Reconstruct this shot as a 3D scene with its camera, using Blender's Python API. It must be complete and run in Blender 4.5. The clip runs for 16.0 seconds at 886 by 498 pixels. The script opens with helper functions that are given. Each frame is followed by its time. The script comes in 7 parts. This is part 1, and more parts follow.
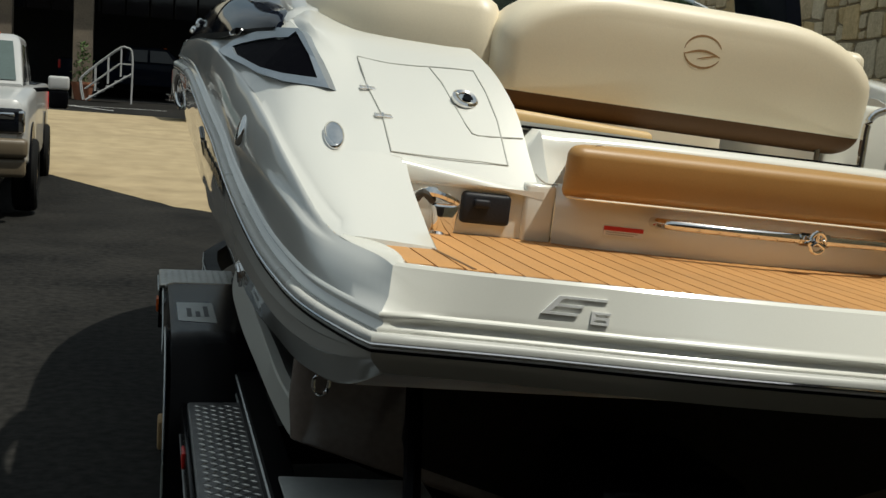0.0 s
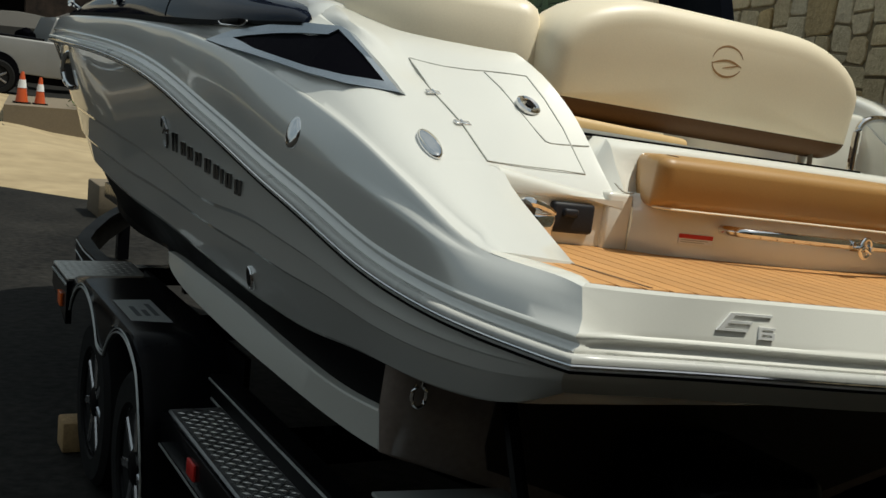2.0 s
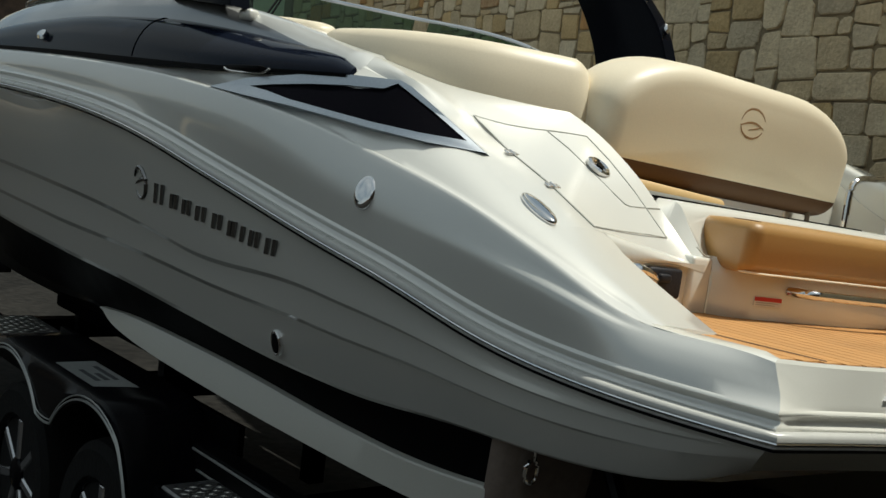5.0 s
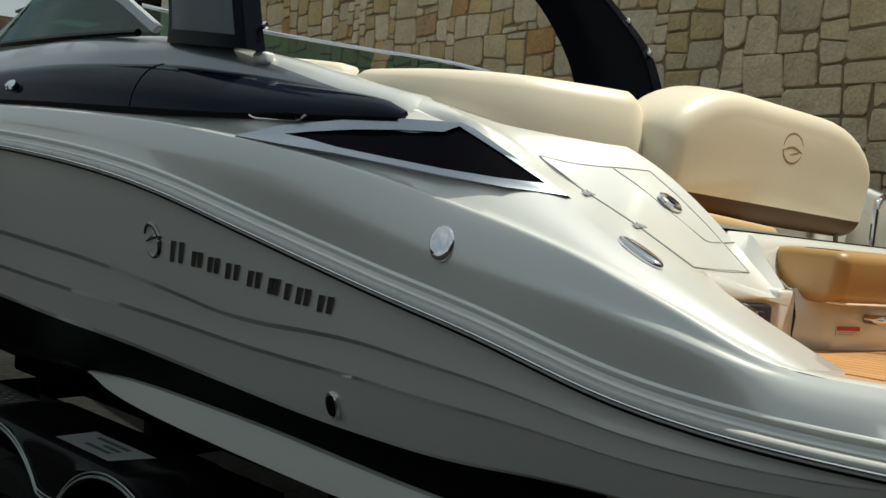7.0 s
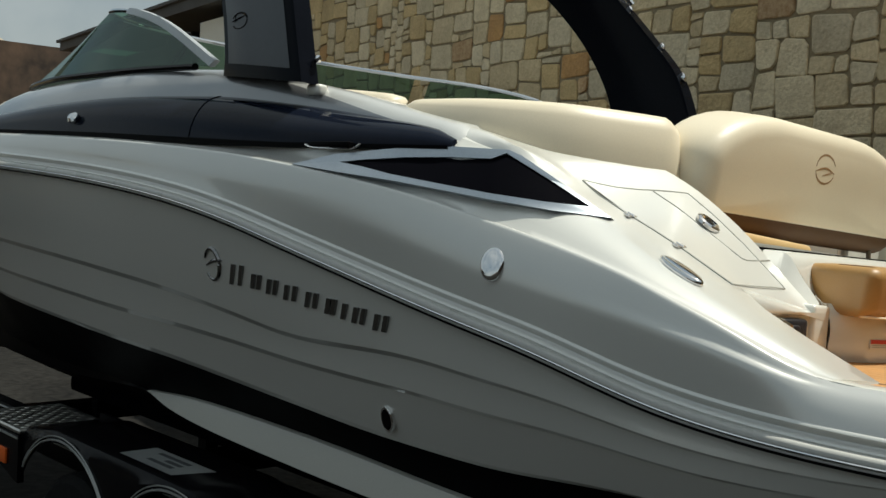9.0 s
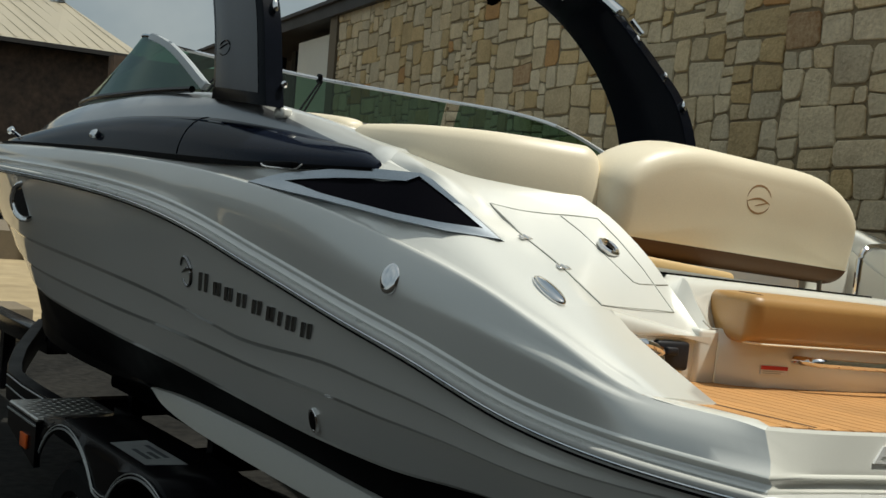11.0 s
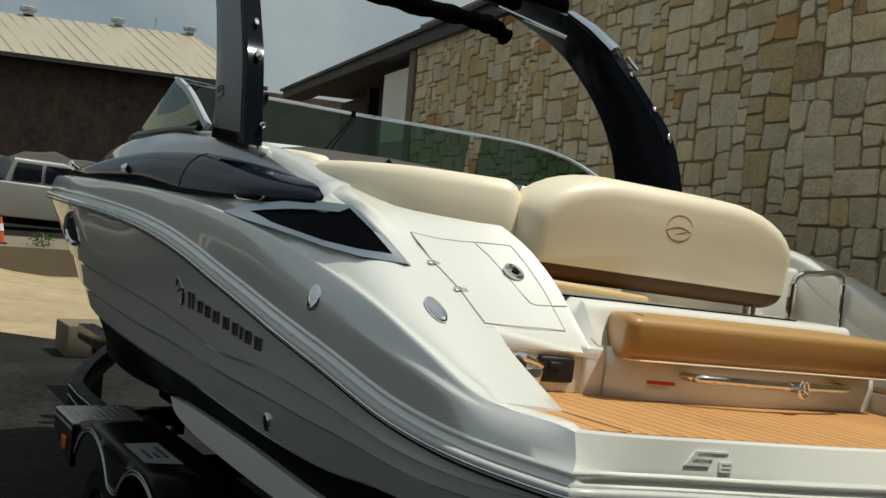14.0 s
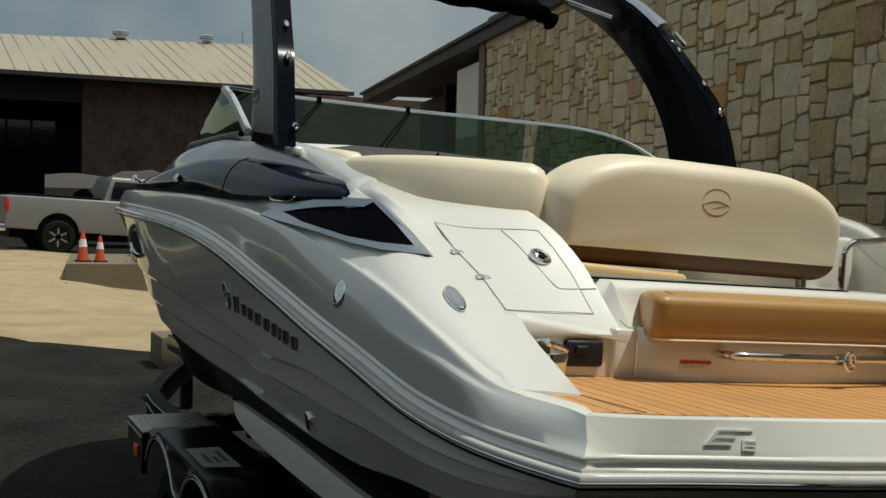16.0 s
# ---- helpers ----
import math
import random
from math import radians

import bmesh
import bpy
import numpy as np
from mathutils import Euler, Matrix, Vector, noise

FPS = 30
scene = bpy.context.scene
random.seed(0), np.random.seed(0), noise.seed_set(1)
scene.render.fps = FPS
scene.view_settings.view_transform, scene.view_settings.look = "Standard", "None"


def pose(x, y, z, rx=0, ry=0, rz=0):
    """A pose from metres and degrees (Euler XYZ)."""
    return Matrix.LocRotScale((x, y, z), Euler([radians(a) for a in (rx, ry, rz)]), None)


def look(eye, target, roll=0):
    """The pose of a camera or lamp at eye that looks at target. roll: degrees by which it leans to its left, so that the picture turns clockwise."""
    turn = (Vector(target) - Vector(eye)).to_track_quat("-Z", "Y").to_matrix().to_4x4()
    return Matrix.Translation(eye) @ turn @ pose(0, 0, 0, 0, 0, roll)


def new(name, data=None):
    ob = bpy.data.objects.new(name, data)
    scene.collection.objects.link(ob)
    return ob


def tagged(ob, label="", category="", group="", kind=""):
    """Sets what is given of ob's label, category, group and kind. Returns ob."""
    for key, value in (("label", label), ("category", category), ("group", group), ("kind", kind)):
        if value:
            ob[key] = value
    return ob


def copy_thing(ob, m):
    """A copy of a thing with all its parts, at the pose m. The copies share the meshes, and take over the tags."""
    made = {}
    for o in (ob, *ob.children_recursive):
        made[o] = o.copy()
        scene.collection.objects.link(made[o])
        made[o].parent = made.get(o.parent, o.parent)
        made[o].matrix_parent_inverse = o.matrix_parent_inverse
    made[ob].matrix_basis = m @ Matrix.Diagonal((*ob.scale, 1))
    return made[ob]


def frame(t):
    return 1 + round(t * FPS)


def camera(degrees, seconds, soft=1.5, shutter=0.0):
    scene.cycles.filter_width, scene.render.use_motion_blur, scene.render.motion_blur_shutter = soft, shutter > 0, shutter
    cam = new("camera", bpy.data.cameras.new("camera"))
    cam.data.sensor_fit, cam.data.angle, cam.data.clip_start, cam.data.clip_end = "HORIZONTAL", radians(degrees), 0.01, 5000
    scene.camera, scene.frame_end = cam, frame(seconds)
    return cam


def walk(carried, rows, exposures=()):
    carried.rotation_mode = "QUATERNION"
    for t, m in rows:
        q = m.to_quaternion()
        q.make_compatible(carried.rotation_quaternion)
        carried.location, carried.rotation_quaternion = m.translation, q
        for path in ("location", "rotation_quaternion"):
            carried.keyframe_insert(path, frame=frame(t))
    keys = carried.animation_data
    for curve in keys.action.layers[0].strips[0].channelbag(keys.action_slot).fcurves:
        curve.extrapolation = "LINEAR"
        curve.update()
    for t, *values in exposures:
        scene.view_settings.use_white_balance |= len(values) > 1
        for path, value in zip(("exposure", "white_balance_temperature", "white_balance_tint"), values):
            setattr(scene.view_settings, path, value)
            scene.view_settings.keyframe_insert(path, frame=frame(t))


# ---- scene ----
cam = camera(42.7, 16.0)
PATH = [
    (0, (-1.446, -1.792, 1.749), (-0.941, 0.125, 1.482), 4.0),
    (0.5, (-1.625, -1.68, 1.756), (-1.108, 0.231, 1.472), 2.8),
    (1, (-1.807, -1.605, 1.742), (-1.188, 0.276, 1.457), 6.1),
    (1.5, (-2.044, -1.571, 1.778), (-1.211, 0.225, 1.493), 5.5),
    (2, (-2.159, -1.503, 1.777), (-1.253, 0.256, 1.491), 5.4),
    (2.5, (-2.218, -1.383, 1.791), (-1.266, 0.352, 1.502), 3.5),
    (3, (-2.275, -1.242, 1.775), (-1.348, 0.514, 1.535), 1.4),
    (3.2, (-2.279, -1.185, 1.751), (-1.249, 0.514, 1.527), 3.3),
    (5.3, (-2.794, -0.946, 1.767), (-1.523, 0.587, 1.583), 5.5),
    (5.5, (-2.827, -0.882, 1.752), (-1.545, 0.644, 1.592), 3.8),
    (6, (-2.868, -0.728, 1.754), (-1.595, 0.801, 1.545), 1.5),
    (6.5, (-2.896, -0.657, 1.763), (-1.561, 0.821, 1.576), 3.0),
    (7, (-2.966, -0.617, 1.78), (-1.575, 0.814, 1.647), 3.7),
    (7.5, (-3.073, -0.597, 1.798), (-1.623, 0.778, 1.74), 3.6),
    (8, (-3.139, -0.588, 1.801), (-1.638, 0.731, 1.714), 3.4),
    (8.5, (-3.142, -0.596, 1.789), (-1.688, 0.775, 1.716), 3.6),
    (8.7, (-3.132, -0.628, 1.785), (-1.731, 0.797, 1.7), 2.8),
    (10.8, (-2.828, -1.154, 1.826), (-1.649, 0.457, 1.712), 5.8),
    (11, (-2.791, -1.211, 1.827), (-1.622, 0.409, 1.746), 4.6),
    (11.5, (-2.654, -1.351, 1.832), (-1.55, 0.314, 1.74), 4.4),
    (12, (-2.545, -1.477, 1.826), (-1.466, 0.203, 1.715), 3.2),
    (12.5, (-2.518, -1.534, 1.835), (-1.468, 0.165, 1.724), 1.6),
    (13, (-2.535, -1.657, 1.847), (-1.437, 0.014, 1.818), 1.6),
    (13.5, (-2.561, -1.781, 1.878), (-1.482, -0.098, 1.815), 4.2),
    (14, (-2.501, -1.834, 1.888), (-1.523, -0.09, 1.832), 4.7),
    (14.5, (-2.335, -1.891, 1.907), (-1.463, -0.091, 1.912), 4.6),
    (15, (-2.291, -1.924, 1.915), (-1.489, -0.093, 1.96), 2.9),
    (15.5, (-2.286, -1.923, 1.893), (-1.482, -0.092, 1.871), 1.9),
    (16, (-2.284, -1.899, 1.877), (-1.464, -0.076, 1.806), 1.2),
]
walk(cam, [(t, look(eye, target, roll)) for t, eye, target, roll in PATH], exposures=[(0.0, -0.25, 6600, 7), (1.5, -0.27, 6600, 7), (2.0, -0.24, 6600, 7), (2.7, -0.14, 6600, 7), (5.5, -0.1, 6600, 7), (7.5, 0.06, 6600, 7), (8.7, 0.04, 6600, 7), (11.0, -0.13, 6600, 7), (12.5, -0.17, 6600, 7), (14.0, -0.15, 6600, 7), (15.0, -0.19, 6600, 7), (16.0, -0.33, 6600, 7)])

# ---- light ----
SUN = Vector((0.38, -0.23, 1.0)).normalized()
world = bpy.data.worlds.new("sky")
scene.world = world
world.use_nodes = True
wt = world.node_tree
sky = wt.nodes.new("ShaderNodeTexSky")
sky.sky_type, sky.sun_disc = "NISHITA", False
sky.sun_elevation = math.asin(SUN.z)
sky.sun_rotation = math.atan2(SUN.x, SUN.y)
sky.dust_density = 3.0
tc = wt.nodes.new("ShaderNodeTexCoord")
cl = wt.nodes.new("ShaderNodeTexNoise")
cl.inputs["Scale"].default_value, cl.inputs["Detail"].default_value = 2.2, 7.0
cl.inputs["Roughness"].default_value = 0.55
cramp = wt.nodes.new("ShaderNodeValToRGB")
cramp.color_ramp.elements[0].position, cramp.color_ramp.elements[1].position = 0.38, 0.60
cramp.color_ramp.elements[0].color = (2.1, 2.8, 3.25, 1)
cramp.color_ramp.elements[1].color = (4.65, 5.1, 5.1, 1)
wmix = wt.nodes.new("ShaderNodeMixRGB")
wmix.inputs[0].default_value = 0.8
wt.links.new(tc.outputs["Generated"], cl.inputs["Vector"])
wt.links.new(cl.outputs["Fac"], cramp.inputs["Fac"])
wt.links.new(sky.outputs[0], wmix.inputs[1])
wt.links.new(cramp.outputs[0], wmix.inputs[2])
sep = wt.nodes.new("ShaderNodeSeparateXYZ")
high = wt.nodes.new("ShaderNodeMapRange")
high.inputs["From Min"].default_value, high.inputs["From Max"].default_value = 0.15, 0.9
high.inputs["To Min"].default_value, high.inputs["To Max"].default_value = 0.95, 1.15
deep = wt.nodes.new("ShaderNodeMixRGB")
deep.blend_type, deep.inputs[0].default_value = "MULTIPLY", 1.0
wt.links.new(tc.outputs["Generated"], sep.inputs[0])
wt.links.new(sep.outputs["Z"], high.inputs["Value"])
wt.links.new(wmix.outputs[0], deep.inputs[1])
wt.links.new(high.outputs[0], deep.inputs[2])
wt.links.new(deep.outputs[0], wt.nodes["Background"].inputs["Color"])
wt.nodes["Background"].inputs["Strength"].default_value = 0.102
sun_data = bpy.data.lights.new("sun", "SUN")
sun_data.energy, sun_data.angle, sun_data.color = 4.15, radians(0.6), (1.0, 0.98, 0.90)
sun = new("sun", sun_data)
sun.matrix_world = look(SUN * 30, (0, 0, 0))


# ---- materials ----
def material(name, color, rough=0.5, metal=0.0, vary=0.12, scale=6.0, fine=60.0, bump=0.0, coat=0.0, per="", spec=0.5, tint=None, spread=(0.72, 1.22), coat_rough=0.02, hues=None, relief=0.0, stretch=None):
    """A surface with variation at two scales; per: 'object' or 'island' varies whole pieces."""
    m = bpy.data.materials.new(name)
    m.use_nodes = True
    nt = m.node_tree
    b = nt.nodes["Principled BSDF"]
    co = nt.nodes.new("ShaderNodeTexCoord")
    n1 = nt.nodes.new("ShaderNodeTexNoise")
    n2 = nt.nodes.new("ShaderNodeTexNoise")
    n1.inputs["Scale"].default_value, n2.inputs["Scale"].default_value = scale, fine
    n1.inputs["Detail"].default_value = n2.inputs["Detail"].default_value = 5.0
    nt.links.new(co.outputs["Object"], n2.inputs["Vector"])
    if stretch:
        mp = nt.nodes.new("ShaderNodeMapping")
        mp.inputs["Scale"].default_value = stretch
        mp.inputs["Rotation"].default_value = (0, 0, 0.25)
        nt.links.new(co.outputs["Object"], mp.inputs["Vector"])
        nt.links.new(mp.outputs[0], n1.inputs["Vector"])
    else:
        nt.links.new(co.outputs["Object"], n1.inputs["Vector"])
    mx = nt.nodes.new("ShaderNodeMath")
    mx.operation = "ADD"
    nt.links.new(n1.outputs["Fac"], mx.inputs[0])
    nt.links.new(n2.outputs["Fac"], mx.inputs[1])
    rng = nt.nodes.new("ShaderNodeMapRange")
    rng.inputs["From Min"].default_value, rng.inputs["From Max"].default_value = 0.65, 1.35
    nt.links.new(mx.outputs[0], rng.inputs["Value"])
    mix = nt.nodes.new("ShaderNodeMixRGB")
    c = Vector(color)
    t2 = Vector(tint) if tint else c * (1 + vary)
    mix.inputs[1].default_value = (*(c * (1 - vary)), 1)
    mix.inputs[2].default_value = (*t2, 1)
    nt.links.new(rng.outputs[0], mix.inputs[0])
    out = mix.outputs[0]
    if per:
        r = nt.nodes.new("ShaderNodeObjectInfo" if per == "object" else "ShaderNodeNewGeometry")
        hsv = nt.nodes.new("ShaderNodeHueSaturation")
        mr = nt.nodes.new("ShaderNodeMapRange")
        mr.inputs["To Min"].default_value, mr.inputs["To Max"].default_value = spread
        nt.links.new(r.outputs["Random" if per == "object" else "Random Per Island"], mr.inputs["Value"])
        nt.links.new(mr.outputs[0], hsv.inputs["Value"])
        nt.links.new(out, hsv.inputs["Color"])
        out = hsv.outputs[0]
        if hues:
            # pieces of several colours: steps of a ramp, scattered from piece to piece
            wn = nt.nodes.new("ShaderNodeTexWhiteNoise")
            wn.noise_dimensions = "1D"
            nt.links.new(r.outputs["Random" if per == "object" else "Random Per Island"], wn.inputs["W"])
            rp = nt.nodes.new("ShaderNodeValToRGB")
            rp.color_ramp.interpolation = "CONSTANT"
            for k, (at, col) in enumerate(hues):
                e = rp.color_ramp.elements[k] if k < 2 else rp.color_ramp.elements.new(at)
                e.position, e.color = at, (*col, 1)
            nt.links.new(wn.outputs["Value"], rp.inputs["Fac"])
            tone = nt.nodes.new("ShaderNodeMixRGB")
            tone.blend_type, tone.inputs[0].default_value = "MULTIPLY", 1.0
            nt.links.new(out, tone.inputs[1])
            nt.links.new(rp.outputs[0], tone.inputs[2])
            out = tone.outputs[0]
    nt.links.new(out, b.inputs["Base Color"])
    b.inputs["Metallic"].default_value = metal
    b.inputs["Specular IOR Level"].default_value = spec
    rr = nt.nodes.new("ShaderNodeMapRange")
    rr.inputs["To Min"].default_value, rr.inputs["To Max"].default_value = max(rough * 0.8, 0.01), min(rough * 1.25, 1)
    nt.links.new(n1.outputs["Fac"], rr.inputs["Value"])
    nt.links.new(rr.outputs[0], b.inputs["Roughness"])
    if coat:
        b.inputs["Coat Weight"].default_value, b.inputs["Coat Roughness"].default_value = coat, coat_rough
        b.inputs["Coat IOR"].default_value = 1.7
    if bump:
        bp = nt.nodes.new("ShaderNodeBump")
        bp.inputs["Strength"].default_value, bp.inputs["Distance"].default_value = bump, 0.01
        nt.links.new(n2.outputs["Fac"], bp.inputs["Height"])
        if relief:
            n3 = nt.nodes.new("ShaderNodeTexNoise")
            n3.inputs["Scale"].default_value, n3.inputs["Detail"].default_value = scale * 2.2, 8.0
            n3.inputs["Roughness"].default_value = 0.62
            nt.links.new(co.outputs["Object"], n3.inputs["Vector"])
            b3 = nt.nodes.new("ShaderNodeBump")
            b3.inputs["Strength"].default_value, b3.inputs["Distance"].default_value = relief, 0.05
            nt.links.new(n3.outputs["Fac"], b3.inputs["Height"])
            nt.links.new(b3.outputs[0], bp.inputs["Normal"])
        nt.links.new(bp.outputs[0], b.inputs["Normal"])
    return m


def glass(name, color, rough=0.0, alpha=0.35):
    m = bpy.data.materials.new(name)
    m.use_nodes = True
    nt = m.node_tree
    b = nt.nodes["Principled BSDF"]
    tr = nt.nodes.new("ShaderNodeBsdfTransparent")
    tr.inputs["Color"].default_value = (*color, 1)
    gl = nt.nodes.new("ShaderNodeBsdfGlossy")
    gl.inputs["Roughness"].default_value = rough
    gl.inputs["Color"].default_value = (0.72, 0.84, 0.80, 1)
    lw = nt.nodes.new("ShaderNodeLayerWeight")
    pw = nt.nodes.new("ShaderNodeMath")
    pw.operation, pw.inputs[1].default_value = "POWER", 4.0
    fr = nt.nodes.new("ShaderNodeMapRange")
    fr.inputs["To Min"].default_value, fr.inputs["To Max"].default_value = 0.06, 0.55
    nt.links.new(lw.outputs["Facing"], pw.inputs[0])
    nt.links.new(pw.outputs[0], fr.inputs["Value"])
    ms = nt.nodes.new("ShaderNodeMixShader")
    nt.links.new(fr.outputs[0], ms.inputs[0])
    nt.links.new(tr.outputs[0], ms.inputs[1])
    nt.links.new(gl.outputs[0], ms.inputs[2])
    nt.nodes.remove(b)
    nt.links.new(ms.outputs[0], nt.nodes["Material Output"].inputs["Surface"])
    return m


M = {}
M["hull"] = material("pearl gelcoat", (0.64, 0.64, 0.60), 0.36, metal=0.32, vary=0.02, scale=0.8, fine=300, coat=1.0)
M["lower"] = material("dull lower gelcoat", (0.47, 0.465, 0.42), 0.4, vary=0.04, scale=1.5, fine=200, spec=0.3)
M["pearlwhite"] = material("pale pearl gelcoat", (0.74, 0.735, 0.68), 0.3, metal=0.14, vary=0.02, scale=1.2, fine=300, coat=0.9, coat_rough=0.15)
M["pearl"] = material("pearl white gelcoat", (0.71, 0.71, 0.67), 0.34, metal=0.30, vary=0.02, scale=1.2, fine=300, coat=0.9, coat_rough=0.06)
M["silver"] = material("silver-grey gelcoat", (0.31, 0.32, 0.33), 0.3, metal=0.3, vary=0.03, scale=1.2, fine=300, coat=1.0, coat_rough=0.05)
M["deck"] = material("white gelcoat", (0.77, 0.765, 0.70), 0.2, vary=0.02, scale=1.2, fine=300, coat=0.8, coat_rough=0.14)
M["navy"] = material("navy gelcoat", (0.008, 0.011, 0.020), 0.06, vary=0.15, scale=2, spec=0.07)
M["black"] = material("black paint", (0.003, 0.003, 0.004), 0.2, vary=0.3, scale=4, spec=0.07)
M["frame"] = material("black powder coat", (0.003, 0.003, 0.0035), 0.42, vary=0.3, scale=4, spec=0.05)
M["stripe"] = material("black hull stripe", (0.002, 0.002, 0.0025), 0.45, vary=0.3, scale=4, spec=0.03)
M["smoke"] = material("smoke-grey panel", (0.045, 0.051, 0.060), 0.3, vary=0.1, scale=6)
M["tower"] = material("black-blue tower paint", (0.004, 0.005, 0.008), 0.12, vary=0.2, scale=2, spec=0.05)
M["chrome"] = material("polished steel", (0.78, 0.78, 0.78), 0.07, metal=1.0, vary=0.04, scale=8)
M["fitting"] = material("satin chrome fitting", (0.75, 0.75, 0.74), 0.22, metal=0.85, vary=0.08, scale=20)
M["brushed"] = material("brushed aluminium trim", (0.48, 0.52, 0.56), 0.36, metal=1.0, vary=0.08, scale=3, fine=120)
M["satin"] = material("satin aluminium", (0.50, 0.53, 0.54), 0.4, metal=0.35, vary=0.06, scale=4)
M["railrubber"] = material("pearl grey rub rail", (0.52, 0.52, 0.49), 0.28, vary=0.05)
M["cream"] = material("cream vinyl", (0.80, 0.71, 0.535), 0.42, vary=0.04, scale=3, fine=220, bump=0.03)
M["tan"] = material("tan vinyl", (0.40, 0.222, 0.072), 0.45, vary=0.06, scale=4, fine=220, bump=0.04)
M["padtan"] = material("pale tan vinyl", (0.60, 0.41, 0.19), 0.45, vary=0.06, scale=4, fine=220, bump=0.04)
M["brown"] = material("brown vinyl", (0.085, 0.042, 0.016), 0.6, spec=0.2, vary=0.08, scale=4, fine=200, bump=0.1)
M["teak"] = material("teak foam planks", (0.52, 0.26, 0.085), 0.65, vary=0.10, scale=5, fine=150, bump=0.15, per="object", spread=(0.93, 1.06))
M["caulk"] = material("dark caulk", (0.17, 0.088, 0.034), 0.7)
M["pane"] = glass("green tinted glass", (0.17, 0.30, 0.21))
M["darkglass"] = material("black glass", (0.006, 0.007, 0.010), 0.05, vary=0.2)
M["grille"] = material("black mesh", (0.0015, 0.0015, 0.003), 0.7, vary=0.3, scale=40, fine=400, bump=0.2, spec=0.02)
M["rubber"] = material("tyre rubber", (0.008, 0.008, 0.008), 0.8, vary=0.3, fine=90, bump=0.3, spec=0.15)
M["canvas"] = material("black canvas", (0.003, 0.003, 0.004), 0.95, vary=0.4, scale=5, fine=160, bump=0.6, spec=0.0)
M["tread"] = material("aluminium tread plate", (0.50, 0.49, 0.46), 0.34, metal=1.0, vary=0.2, scale=5, fine=40)
M["treadb"] = material("dark tread plate", (0.20, 0.20, 0.20), 0.34, metal=0.8, vary=0.2, scale=5, fine=40)
M["red"] = material("red plastic", (0.55, 0.02, 0.015), 0.3, vary=0.05)
M["orange"] = material("orange plastic", (0.50, 0.075, 0.012), 0.4, vary=0.06)
M["amber"] = material("amber lens", (0.75, 0.13, 0.02), 0.2, vary=0.05)
M["white"] = material("white paint", (0.44, 0.44, 0.43), 0.3, vary=0.04, scale=2, coat=0.5)
# darker copy of the white paint; puts shade into the truck's colour
M["dim_white"] = material("white paint darkened as in shade", (0.23, 0.23, 0.22), 0.4, vary=0.08, scale=1.5, coat=0.3)
M["graytrim"] = material("gold-grey plastic", (0.13, 0.10, 0.065), 0.4, vary=0.08)
M["asphalt"] = material("asphalt", (0.012, 0.0118, 0.0112), 0.92, vary=0.85, scale=0.9, fine=16, bump=0.5, tint=(0.029, 0.0275, 0.0245), spec=0.12)
M["concrete"] = material("tan concrete", (0.33, 0.248, 0.135), 0.8, vary=0.2, scale=0.8, fine=2.5, bump=0.2, tint=(0.43, 0.335, 0.195), stretch=(0.12, 1.3, 1.0))
M["kerb"] = material("weathered kerb", (0.17, 0.135, 0.09), 0.85, vary=0.15, scale=2, fine=40, bump=0.2)
M["darkchrome"] = material("smoked chrome", (0.22, 0.22, 0.22), 0.12, metal=1.0, vary=0.1, scale=8)
HUES = [(0.0, (0.99, 0.95, 0.86)), (0.40, (0.93, 0.85, 0.70)), (0.66, (0.88, 0.74, 0.50)), (0.82, (0.97, 0.90, 0.76)), (0.968, (0.74, 0.47, 0.24))]
M["stone"] = material("limestone", (0.72, 0.59, 0.40), 0.85, vary=0.22, scale=9, fine=60, bump=0.6, per="object", tint=(0.83, 0.73, 0.54), spread=(0.86, 1.12), hues=HUES, relief=0.35)
M["stone_rust"] = material("rusty limestone", (0.46, 0.22, 0.075), 0.85, vary=0.25, scale=9, fine=45, bump=0.7, per="object", tint=(0.62, 0.45, 0.26))
M["stone_grey"] = material("grey limestone", (0.66, 0.56, 0.405), 0.85, vary=0.2, scale=7, fine=45, bump=0.7, per="object", tint=(0.79, 0.70, 0.53), spread=(0.86, 1.12), hues=HUES, relief=0.35)
M["stone_all"] = material("limestone pieces", (0.69, 0.57, 0.39), 0.85, vary=0.22, scale=9, fine=60, bump=0.6, per="island", tint=(0.81, 0.71, 0.53), spread=(0.86, 1.12), hues=HUES, relief=0.35)
M["mortar"] = material("mortar", (0.27, 0.21, 0.125), 0.95, vary=0.15, scale=5, fine=80, bump=0.4)
M["fascia"] = material("dark fascia", (0.022, 0.018, 0.016), 0.55, vary=0.2, scale=2)
M["roof"] = material("tan standing seam roof", (0.36, 0.315, 0.23), 0.42, vary=0.08, scale=0.6)
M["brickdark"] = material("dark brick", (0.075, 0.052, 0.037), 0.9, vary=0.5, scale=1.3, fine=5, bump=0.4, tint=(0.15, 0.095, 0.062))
# near-black base puts the unlit inside of the bays into the colour
M["shade"] = material("near-black interior shade", (0.010, 0.010, 0.010), 0.8, vary=0.2)
M["column"] = material("stone column", (0.17, 0.135, 0.10), 0.9, vary=0.3, scale=2.5, fine=20, bump=0.5)
M["render"] = material("pale stucco", (0.72, 0.70, 0.62), 0.85, vary=0.05, scale=2)
M["cover"] = material("grey boat cover", (0.055, 0.05, 0.042), 0.85, vary=0.15, scale=1.5, fine=30, bump=0.3)
M["leaf"] = material("green leaves", (0.06, 0.12, 0.025), 0.6, vary=0.4, scale=20, per="island")
M["terracotta"] = material("terracotta", (0.32, 0.12, 0.06), 0.8, vary=0.1)
